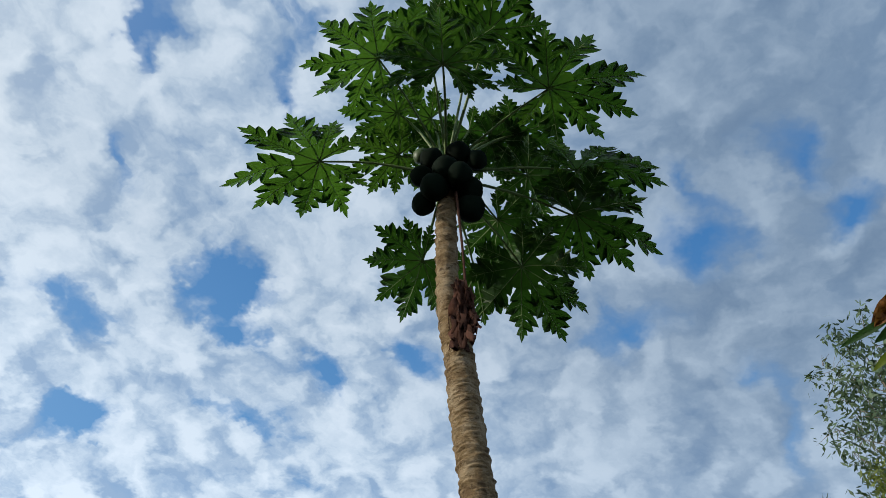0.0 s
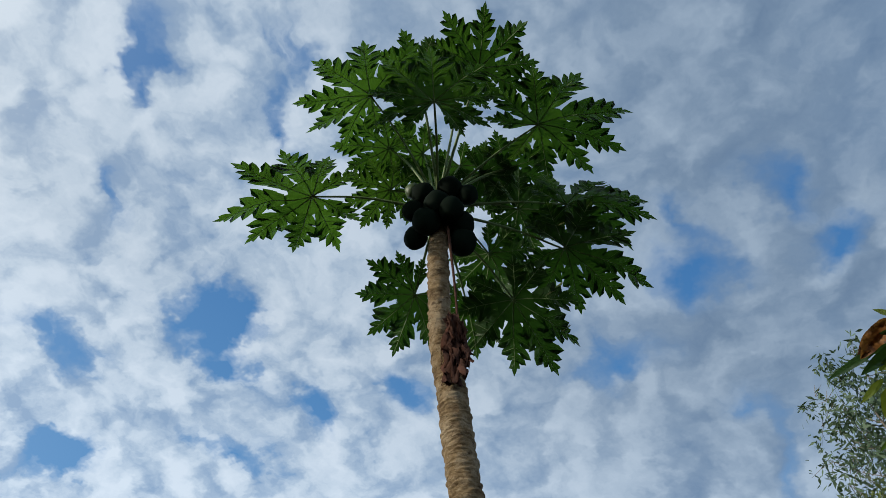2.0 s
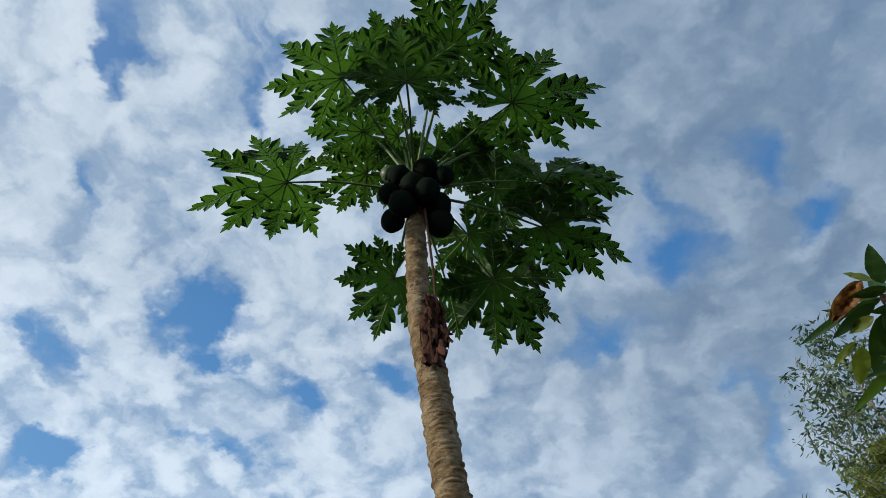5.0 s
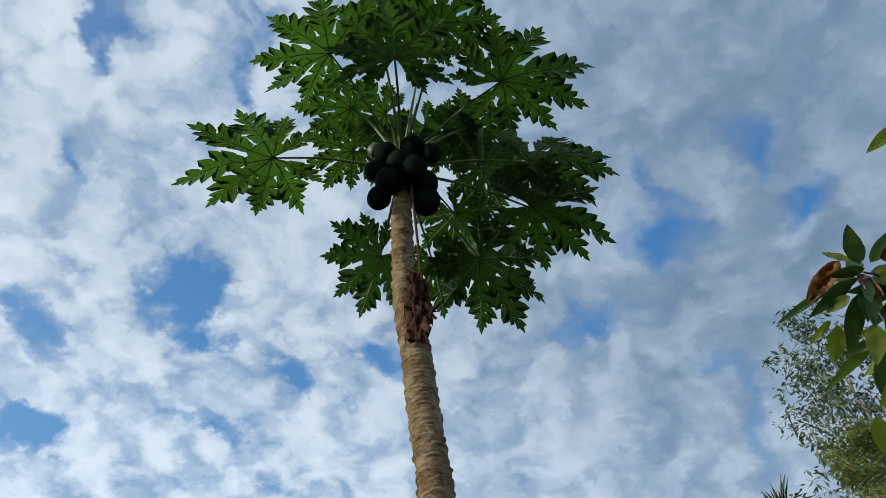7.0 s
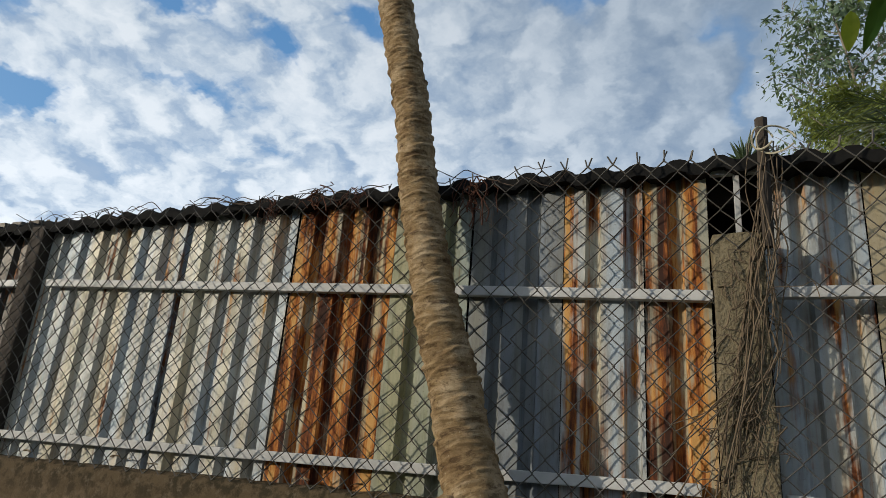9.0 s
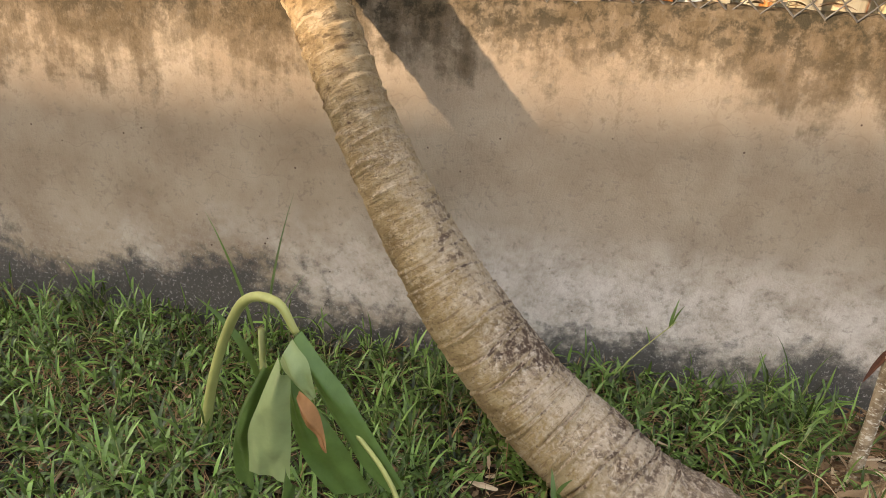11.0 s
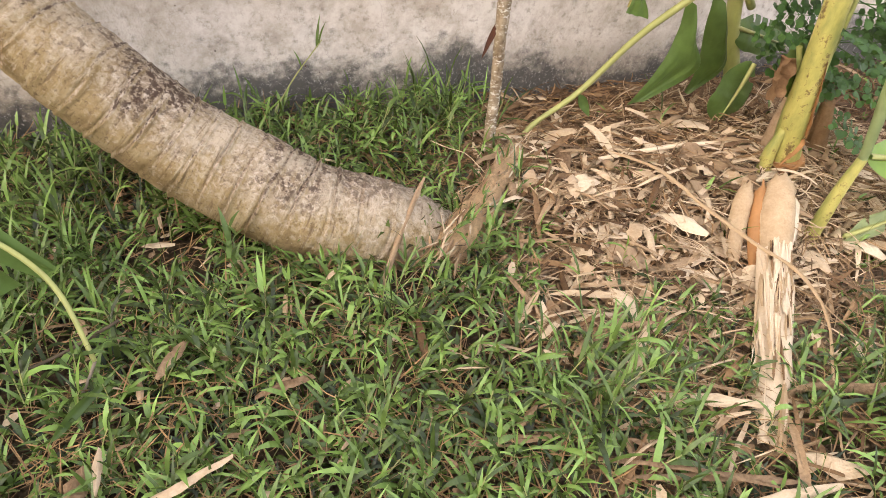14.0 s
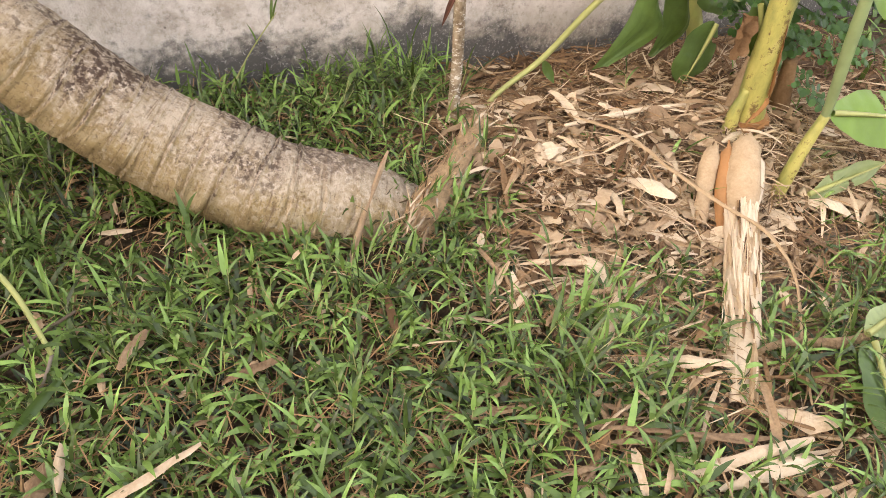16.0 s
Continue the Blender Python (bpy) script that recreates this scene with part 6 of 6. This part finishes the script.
part("stem", rough_log([(0.965, -0.45, 0.0, 0.019), (0.962, -0.45, 0.10, 0.0165), (0.960, -0.45, 0.248, 0.0155), (0.954, -0.45, 0.374, 0.0155), (0.952, -0.45, 0.497, 0.017), (0.946, -0.45, 0.60, 0.0145), (0.955, -0.45, 0.80, 0.013), (0.97, -0.44, 1.05, 0.010)], 0.10, 1.5, 14), sapling, smooth=True, mat=M_SAPLING)
bm = bmesh.new()
bmesh.ops.create_icosphere(bm, subdivisions=3, radius=0.0115, matrix=Matrix.Translation((0.958, -0.4665, 0.497)))
for vert in bm.verts:
    vert.co += 0.002 * noise.noise_vector(vert.co * 120)
part("knot", bm, sapling, smooth=True, mat=M_SAPLING)
part("withered_leaf", mango_leaf((0.945, -0.455, 0.43), (0.905, -0.46, 0.335), 0.008, random.Random(3), 0.6, 0.2, 1.0), sapling, "shrivelled dark leaf", smooth=True, mat=M_DEAD)
stalk = thing("stripped_leaf_stalk", "bare yellow-green banana leaf midrib leaning from the heap", "leaf stalk", (1.1, -0.42, 0.05))
part("rib", tube(smooth_rows([(1.04, -0.45, 0.03, 0.008), (1.106, -0.42, 0.095, 0.008), (1.237, -0.42, 0.19, 0.0085), (1.36, -0.45, 0.355, 0.0095), (1.474, -0.50, 0.49, 0.0105), (1.60, -0.55, 0.64, 0.0115)], 6), 8), stalk, smooth=True, mat=M_STEM_GREEN)
part("shred", mango_leaf((1.235, -0.425, 0.185), (1.285, -0.43, 0.115), 0.016, random.Random(4), 0.3, 0.1, 0.3), stalk, "torn scrap of leaf blade", smooth=True, mat=M_BANANA)
arch = thing("stripped_leaf_stalk", "thin arching stripped leaf stalk with torn scraps", "leaf stalk", (0.97, -0.42, 0.45))
part("rib", tube(smooth_rows([(0.965, -0.435, 0.455, 0.0025), (0.988, -0.42, 0.478, 0.003), (1.092, -0.42, 0.536, 0.003), (1.235, -0.42, 0.577, 0.0042), (1.348, -0.42, 0.589, 0.005), (1.489, -0.42, 0.572, 0.006), (1.64, -0.42, 0.52, 0.010), (1.76, -0.40, 0.40, 0.012)], 6), 8), arch, smooth=True, mat=M_STEM_GREEN)
part("rib", tube(smooth_rows([(1.345, -0.45, 0.70, 0.006), (1.324, -0.45, 0.62, 0.0055), (1.32, -0.45, 0.53, 0.004), (1.305, -0.45, 0.44, 0.003)], 5), 6), arch, smooth=True, mat=M_STEM_YELLOW)
for i, (ea, eb) in enumerate((
        ([(1.321, -0.440, 0.579), (1.346, -0.440, 0.531), (1.370, -0.440, 0.483)], [(1.395, -0.440, 0.589), (1.381, -0.440, 0.545), (1.374, -0.440, 0.481)]),
        ([(1.316, -0.450, 0.499), (1.311, -0.450, 0.461), (1.304, -0.450, 0.424)], [(1.321, -0.450, 0.499), (1.357, -0.450, 0.449), (1.377, -0.450, 0.404)]))):
    part("shred", torn_panel(ea, eb, 3, random.Random(30 + i), 0.006), arch, "torn green scrap of leaf", smooth=True, mat=M_BANANA)
part("shred", mango_leaf((1.13, -0.42, 0.545), (1.135, -0.425, 0.485), 0.006, random.Random(32), 0.3, 0.1, 0.6), arch, "torn green scrap of leaf", smooth=True, mat=M_BANANA)


# ---- banana plants ----
def banana_blade(base, tip, width, nor, rs, tears=5, droop=0.1, fold=0.15, one_side=0):
    """A broad blade with a midrib and torn edges. Returns blade and rib."""
    base, tip = Vector(base), Vector(tip)
    axis = tip - base
    le = axis.length
    nor = Vector(nor)
    nor = (nor - axis.normalized() * nor.dot(axis.normalized())).normalized()
    side = axis.normalized().cross(nor)
    verts, faces = [], []
    n, m = 64, 5
    rips = sorted((rs.uniform(0.12, 0.9), rs.choice((-1, 1)), rs.uniform(0.3, 0.85)) for _ in range(tears))
    rows = []
    for j in range(n + 1):
        t = j / n
        c = base + axis * t - nor * droop * le * t * t
        w = width * min(1.0, (math.sin(math.pi * min(1, t * 0.94 + 0.05)) * 1.15) ** 0.7)
        for s in range(-m, m + 1):
            f = s / m
            if one_side and f * one_side < 0:
                f *= 0.04
            hang = 0.0
            for rt, rsd, rd in rips:
                if f * rsd > 1 - rd and t > rt:
                    hang += 0.16 * min(0.12, t - rt) * (abs(f) - (1 - rd))
            q = c + side * f * w - nor * (fold * w * f * f + hang * le * 0.5) + axis * 0.10 * abs(f) * (w / le)
            q += nor * 0.0005 * math.sin(t * 46 + abs(s) * 0.4) + noise.noise_vector(Vector((t * 2.5, f, le * 30))) * 0.012
            verts.append(q)
    k = 2 * m + 1
    for j in range(n):
        t = (j + 0.5) / n
        for s in range(2 * m):
            f = (s + 0.5 - m) / m
            if any(abs(t - rt) < (0.4 + 3.2 * max(0.0, f * rsd - 1 + rd)) / n and f * rsd > 1 - rd for rt, rsd, rd in rips):
                continue
            a = j * k + s
            faces.append((a, a + 1, a + k + 1, a + k))
    rib = tube([(*(base + axis * t - nor * droop * le * t * t + nor * 0.004), 0.008 * (1 - 0.8 * t)) for t in [i / 10 for i in range(11)]], 6, False)
    return (verts, faces), rib


def add_blade(parent, base, tip, width, nor, seed, mat, label, **kw):
    b, r = banana_blade(base, tip, width, nor, random.Random(seed), **kw)
    ob = part("leaf", b, parent, label, smooth=True, mat=mat)
    part("midrib", r, ob, "pale leaf midrib", smooth=True, mat=M_STEM_GREEN)
    return ob


b1 = thing("banana_plant", "young banana plant with torn green leaves by the wall", "plant", (1.89, -0.38, 0))
part("stem", rough_log([(1.89, -0.38, 0.0, 0.030), (1.815, -0.38, 0.158, 0.027), (1.726, -0.38, 0.36, 0.023), (1.68, -0.38, 0.62, 0.02), (1.66, -0.38, 0.9, 0.016)], 0.06, 1.2, 14), b1, "yellow-green banana stem", smooth=True, mat=M_STEM_GREEN)
for i, (ea, eb) in enumerate((
        ([(1.496, -0.440, 0.448), (1.498, -0.440, 0.359), (1.477, -0.440, 0.277), (1.395, -0.440, 0.142)], [(1.520, -0.440, 0.432), (1.564, -0.440, 0.334), (1.609, -0.440, 0.234), (1.450, -0.440, 0.148)]),
        ([(1.571, -0.440, 0.469), (1.579, -0.440, 0.382), (1.606, -0.440, 0.248), (1.588, -0.440, 0.166)], [(1.626, -0.440, 0.422), (1.673, -0.440, 0.333), (1.708, -0.440, 0.237), (1.611, -0.440, 0.158)]))):
    part("leaf", torn_panel(ea, eb, 9, random.Random(41 + i), 0.03), b1, "hanging torn half of a banana leaf", smooth=True, mat=M_BANANA)
add_blade(b1, (1.745, -0.50, 0.275), (1.67, -0.54, 0.105), 0.075, (0.3, -1, 0.5), 43, M_BANANA, "short broad banana leaf", tears=1)
add_blade(b1, (1.73, -0.39, 0.34), (1.95, -0.42, 0.28), 0.055, (0.1, -1, 0.4), 44, M_BANANA, "torn banana leaf", tears=3)
add_blade(b1, (1.66, -0.38, 0.85), (1.40, -0.50, 0.66), 0.09, (-0.2, -0.6, 1), 45, M_BANANA, "torn banana leaf", tears=5)
b2 = thing("banana_plant", "banana plant with bright yellow leaf sheaths on the heap", "plant", (1.73, -0.76, 0))
part("stem", rough_log([(1.735, -0.76, 0.02, 0.046), (1.715, -0.76, 0.11, 0.042), (1.684, -0.76, 0.236, 0.036), (1.659, -0.76, 0.432, 0.031), (1.64, -0.74, 0.75, 0.028)], 0.05, 1.2, 16), b2, "yellow banana stem with brown edges", smooth=True, mat=M_STEM_YELLOW)
part("side_sheath", rough_log([(1.705, -0.70, 0.03, 0.024), (1.703, -0.70, 0.17, 0.020), (1.703, -0.70, 0.285, 0.012)], 0.08, 1.2, 12), b2, "pale side sheath", smooth=True, mat=M_HUSK)
part("side_sheath", rough_log([(1.655, -0.765, 0.03, 0.022), (1.645, -0.765, 0.14, 0.018), (1.655, -0.765, 0.22, 0.010)], 0.08, 1.2, 12), b2, "yellow-brown side sheath", smooth=True, mat=M_STEM_YELLOW)
part("dead_sheath", rough_log([(1.895, -0.70, 0.02, 0.030), (1.885, -0.70, 0.10, 0.028), (1.853, -0.70, 0.25, 0.018)], 0.25, 2, 12), b2, "dry brown sheath", smooth=True, mat=M_LITTER_DARK)
part("edge", trough([(1.675, -0.797, 0.14, 0.6), (1.70, -0.80, 0.20, 0.8), (1.685, -0.795, 0.30, 0.6), (1.66, -0.79, 0.42, 0.4)], 0.012, 0.006, 4), b2, "brown withered sheath edge", smooth=True, mat=M_HUSK_IN)
part("collar", rough_log([(1.718, -0.76, 0.105, 0.048), (1.713, -0.76, 0.122, 0.049), (1.709, -0.76, 0.135, 0.043)], 0.2, 3, 18), b2, "ragged brown collar", smooth=True, mat=M_HUSK_IN)
add_blade(b2, (1.63, -0.72, 0.43), (1.69, -0.74, 0.285), 0.045, (-0.2, -1, 0.2), 51, M_BANANA, "short broad banana leaf", tears=1)
part("withered_leaf", crumple((1.60, -0.73, 0.41), (1.585, -0.75, 0.31), 0.035, 5, random.Random(8), 0.015), b2, "curled brown leaf tip", smooth=True, mat=M_LITTER_DARK)
b3 = thing("banana_sucker", "slender banana sucker with a rolled new leaf", "plant", (1.65, -0.98, 0))
part("stem", rough_log([(1.645, -0.98, -0.01, 0.021), (1.657, -0.98, 0.05, 0.019), (1.665, -0.98, 0.16, 0.016), (1.685, -0.98, 0.264, 0.012)], 0.06, 1.2, 14), b3, "yellow-green sucker stem", smooth=True, mat=M_STEM_YELLOW)
part("rolled_leaf", rough_log([(1.685, -0.98, 0.25, 0.010), (1.67, -0.98, 0.33, 0.012), (1.649, -0.98, 0.412, 0.014), (1.613, -0.98, 0.574, 0.013), (1.59, -0.97, 0.70, 0.010)], 0.12, 1.2, 14), b3, "rolled pale green new leaf", smooth=True, mat=M_BANANA_PALE)
add_blade(b3, (1.70, -0.98, 0.265), (2.06, -1.02, 0.22), 0.07, (0.0, -0.7, 0.8), 61, M_FRESH, "fresh green sucker leaf", tears=1)
add_blade(b3, (1.61, -0.97, 0.58), (1.86, -0.98, 0.52), 0.06, (0.0, -0.8, 0.6), 62, M_FRESH, "fresh green sucker leaf", tears=2)
add_blade(b3, (1.70, -1.03, 0.06), (1.90, -1.06, 0.14), 0.03, (0.0, -0.7, 0.8), 63, M_BANANA_PALE, "small torn low leaf", tears=2)


# feathery plant with small round leaflets
feather = thing("feathery_shrub", "small shrub with feathery leaves of round leaflets", "plant", (1.95, -0.55, 0))
part("stem", tube(smooth_rows([(1.98, -0.52, 0, 0.012), (1.95, -0.56, 0.2, 0.010), (1.90, -0.60, 0.5, 0.007), (1.87, -0.60, 0.75, 0.005)], 5), 8), feather, smooth=True, mat=M_STEM_GREEN)
rs = random.Random(81)
for i in range(30):
    z0 = rs.uniform(0.18, 0.62)
    b = Vector((1.95 - 0.15 * (z0 - 0.2), -0.59, z0))
    a = rs.uniform(2.4, 6.6)
    d = Vector((math.cos(a), math.sin(a) * 0.8, rs.uniform(-0.3, 0.4))).normalized()
    le = rs.uniform(0.14, 0.26)
    v, f = [], []
    tips = [tube([(*b, 0.002), (*(b + d * le), 0.001)], 3, False)]
    sd = d.cross(Vector((0.1, -0.4, 1))).normalized()
    for j in range(5):
        p = b + d * le * (0.3 + 0.17 * j)
        for s in (-1, 1):
            q = p + sd * s * 0.055 * (1.1 - 0.15 * j) + d * 0.02
            tips.append(tube([(*p, 0.001), (*q, 0.0006)], 3, False))
            for k in range(3):
                c = p.lerp(q, 0.35 + 0.32 * k)
                for e in (-1, 1):
                    m_ = c + d * e * 0.014
                    r = rs.uniform(0.009, 0.014)
                    n = Vector((rs.gauss(0, 0.4), -0.6 + rs.gauss(0, 0.4), 0.8)).normalized()
                    x = n.orthogonal().normalized()
                    y = n.cross(x)
                    o = len(v)
                    v += [m_ + x * r * math.cos(w_) + y * r * 0.8 * math.sin(w_) for w_ in (0, 1.05, 2.1, 3.14, 4.2, 5.25)]
                    f.append(tuple(range(o, o + 6)))
    part("leaf", merge(tips + [(v, f)]), feather, mat=M_MORINGA)


# ---- broken leafy stem in the grass ----
broken = thing("broken_banana_leaf", "bent broken banana leaf drooping into the grass", "leaf", (-0.4, -0.75, 0))
part("stalk", rough_log([(-0.62, -0.62, 0.0, 0.014), (-0.55, -0.66, 0.25, 0.012), (-0.45, -0.71, 0.46, 0.011), (-0.355, -0.75, 0.50, 0.010), (-0.31, -0.76, 0.44, 0.008)], 0.08, 1.2, 10), broken, "yellow-green bent stalk", smooth=True, mat=M_STEM_GREEN)
for i, (ea, eb, mat, label) in enumerate((
        ([(-0.298, -0.880, 0.459), (-0.339, -0.880, 0.357), (-0.367, -0.880, 0.275), (-0.369, -0.880, 0.182)], [(-0.275, -0.880, 0.417), (-0.278, -0.880, 0.331), (-0.282, -0.880, 0.223), (-0.286, -0.880, 0.168)], M_BANANA_PALE, "pale hanging piece of leaf"),
        ([(-0.262, -0.900, 0.513), (-0.236, -0.900, 0.484), (-0.225, -0.900, 0.443), (-0.219, -0.900, 0.398)], [(-0.287, -0.900, 0.464), (-0.270, -0.900, 0.429), (-0.252, -0.900, 0.406), (-0.229, -0.900, 0.389)], M_BANANA_PALE, "pale folded leaf edge"),
        ([(-0.264, -0.850, 0.502), (-0.222, -0.850, 0.444), (-0.180, -0.850, 0.384), (-0.126, -0.850, 0.295), (-0.057, -0.850, 0.180)], [(-0.287, -0.850, 0.475), (-0.247, -0.850, 0.401), (-0.202, -0.850, 0.314), (-0.153, -0.850, 0.233), (-0.089, -0.850, 0.158)], M_BANANA, "dark green drooping blade"),
        ([(-0.291, -0.820, 0.383), (-0.250, -0.820, 0.315), (-0.197, -0.820, 0.239), (-0.129, -0.820, 0.122)], [(-0.305, -0.820, 0.372), (-0.300, -0.820, 0.274), (-0.272, -0.820, 0.177), (-0.213, -0.820, 0.101)], M_BANANA, "shaded green drooping blade"),
        ([(-0.235, -1.010, 0.334), (-0.253, -1.010, 0.217), (-0.277, -1.010, 0.092), (-0.283, -1.010, 0.043)], [(-0.217, -1.010, 0.297), (-0.233, -1.010, 0.215), (-0.260, -1.010, 0.105), (-0.280, -1.010, 0.040)], M_BANANA, "narrow drooping strip of leaf"),
        ([(-0.346, -0.840, 0.409), (-0.400, -0.840, 0.295), (-0.421, -0.840, 0.205), (-0.420, -0.840, 0.120)], [(-0.322, -0.840, 0.419), (-0.360, -0.840, 0.305), (-0.374, -0.840, 0.229), (-0.381, -0.840, 0.094)], M_BANANA, "drooping green blade"),
        ([(-0.186, -1.030, 0.244), (-0.175, -1.030, 0.197), (-0.167, -1.030, 0.154), (-0.165, -1.030, 0.135)], [(-0.181, -1.030, 0.246), (-0.164, -1.030, 0.202), (-0.160, -1.030, 0.157), (-0.162, -1.030, 0.134)], M_BANANA_PALE, "thin pale shred of leaf"),
        ([(-0.256, -0.890, 0.399), (-0.228, -0.890, 0.376), (-0.210, -0.890, 0.315), (-0.203, -0.890, 0.270)], [(-0.253, -0.890, 0.385), (-0.246, -0.890, 0.327), (-0.224, -0.890, 0.304), (-0.208, -0.890, 0.267)], M_HUSK_IN, "withered orange-brown patch"))):
    part("leaf", torn_panel(ea, eb, 7, random.Random(80 + i), 0.02), broken, label, smooth=True, mat=mat)
shoot = thing("grass_shoot", "tall yellow-green shoot standing by the broken leaf", "plant", (-0.45, -0.6, 0))
sv, sf = [], []
for b, hd, le, wd, ln, bd in (((-0.45, -0.60, 0.30), 0.6, 0.38, 0.022, 0.1, 0.25), ((-0.47, -0.60, 0.28), 3.3, 0.36, 0.018, 0.15, 0.3), ((-0.45, -0.61, 0.26), 0.2, 0.26, 0.035, 0.2, 0.5), ((-0.47, -0.60, 0.2), 2.9, 0.26, 0.025, 0.4, 0.9)):
    sv, sf = [], []
    blade(sv, sf, b, hd, le, wd, ln, bd, rs, 7)
    part("leaf", (sv, sf), shoot, mat=M_BANANA)
part("stem", tube([(-0.46, -0.60, 0, 0.010), (-0.46, -0.60, 0.34, 0.008)], 7), shoot, smooth=True, mat=M_STEM_GREEN)
twig = thing("fallen_twig", "thin yellow-green jointed twig lying in the grass", "twig", (-0.06, -0.85, 0.05))
part("stem", tube(smooth_rows([(-0.260, -0.830, 0.371, 0.0020), (-0.215, -0.830, 0.354, 0.0030), (-0.178, -0.840, 0.305, 0.0045), (-0.094, -0.880, 0.237, 0.0050), (-0.047, -0.920, 0.171, 0.0050), (-0.012, -1.000, 0.076, 0.0045)], 5), 7), twig, smooth=True, mat=M_STEM_GREEN)
part("end", tube(smooth_rows([(-0.012, -1.000, 0.076, 0.0032), (-0.029, -1.021, 0.050, 0.0032), (-0.049, -1.051, 0.030, 0.0032)], 4), 6), twig, "brown twig end", smooth=True, mat=M_TWIG)
part("leaf", mango_leaf((-0.075, -1.144, 0.060), (0.020, -1.036, 0.080), 0.012, random.Random(77), 0.3, 0.1), twig, "narrow rolled green leaf", smooth=True, mat=M_BANANA)
twig2 = thing("fallen_twig", "long thin brown twig lying in the grass", "twig", (-0.2, -1.0, 0.05))
part("stem", tube(smooth_rows([(-0.484, -0.867, 0.075, 0.0032), (-0.416, -0.897, 0.075, 0.0032), (-0.347, -0.932, 0.075, 0.0032), (-0.251, -0.969, 0.075, 0.0032), (-0.140, -0.990, 0.075, 0.0032), (-0.065, -0.964, 0.075, 0.0032), (0.024, -0.906, 0.075, 0.0032)], 4), 6), twig2, smooth=True, mat=M_VINE)
# cut green shoot at the edge of the heap
green = thing("cut_green_shoot", "cut green shoot with one broad leaf lying in the grass", "plant", (1.35, -1.42, 0.03))
part("stem", rough_log([(1.20, -1.385, 0.04, 0.004), (1.29, -1.39, 0.05, 0.008), (1.38, -1.43, 0.06, 0.010), (1.44, -1.44, 0.07, 0.008)], 0.3, 2, 12), green, "yellow-brown cut stem", smooth=True, mat=M_FIBRE)
add_blade(green, (1.43, -1.46, 0.075), (1.33, -1.63, 0.05), 0.05, (0.2, -0.5, 0.9), 91, M_BANANA, "broad fresh leaf", tears=1)
add_blade(green, (1.43, -1.44, 0.08), (1.56, -1.42, 0.10), 0.03, (0.1, -0.6, 0.8), 92, M_BANANA_PALE, "pale rolled leaf", tears=1)
seed = thing("grass_seedling", "upright light green seedling in front of the trunk", "plant", (0.25, -0.78, 0))
sv, sf = [], []
for k in range(12):
    blade(sv, sf, (0.25 + rs.gauss(0, 0.008), -0.77 + rs.gauss(0, 0.008), 0.01 + 0.012 * k), k * 2.3, rs.uniform(0.05, 0.08), 0.014, 0.35, 0.6, rs, 5)
    part("leaf", (sv, sf), seed, mat=M_BANANA)
    sv, sf = [], []
tall = thing("grass_stalk", "tall bent grass stalk against the wall", "plant", (0.42, -0.16, 0))
part("stem", tube(smooth_rows([(0.38, -0.17, 0.02, 0.0022), (0.47, -0.16, 0.16, 0.002), (0.56, -0.15, 0.27, 0.0015)], 5), 5), tall, mat=M_STEM_GREEN)
sv, sf = [], []
for b, hd, le in (((0.55, -0.15, 0.255), 0.3, 0.07), ((0.545, -0.15, 0.25), 1.0, 0.09), ((0.50, -0.155, 0.19), 2.6, 0.06)):
    sv, sf = [], []
    blade(sv, sf, b, hd, le, 0.010, 0.2, 0.5, rs, 5)
    part("leaf", (sv, sf), tall, mat=M_GRASS)
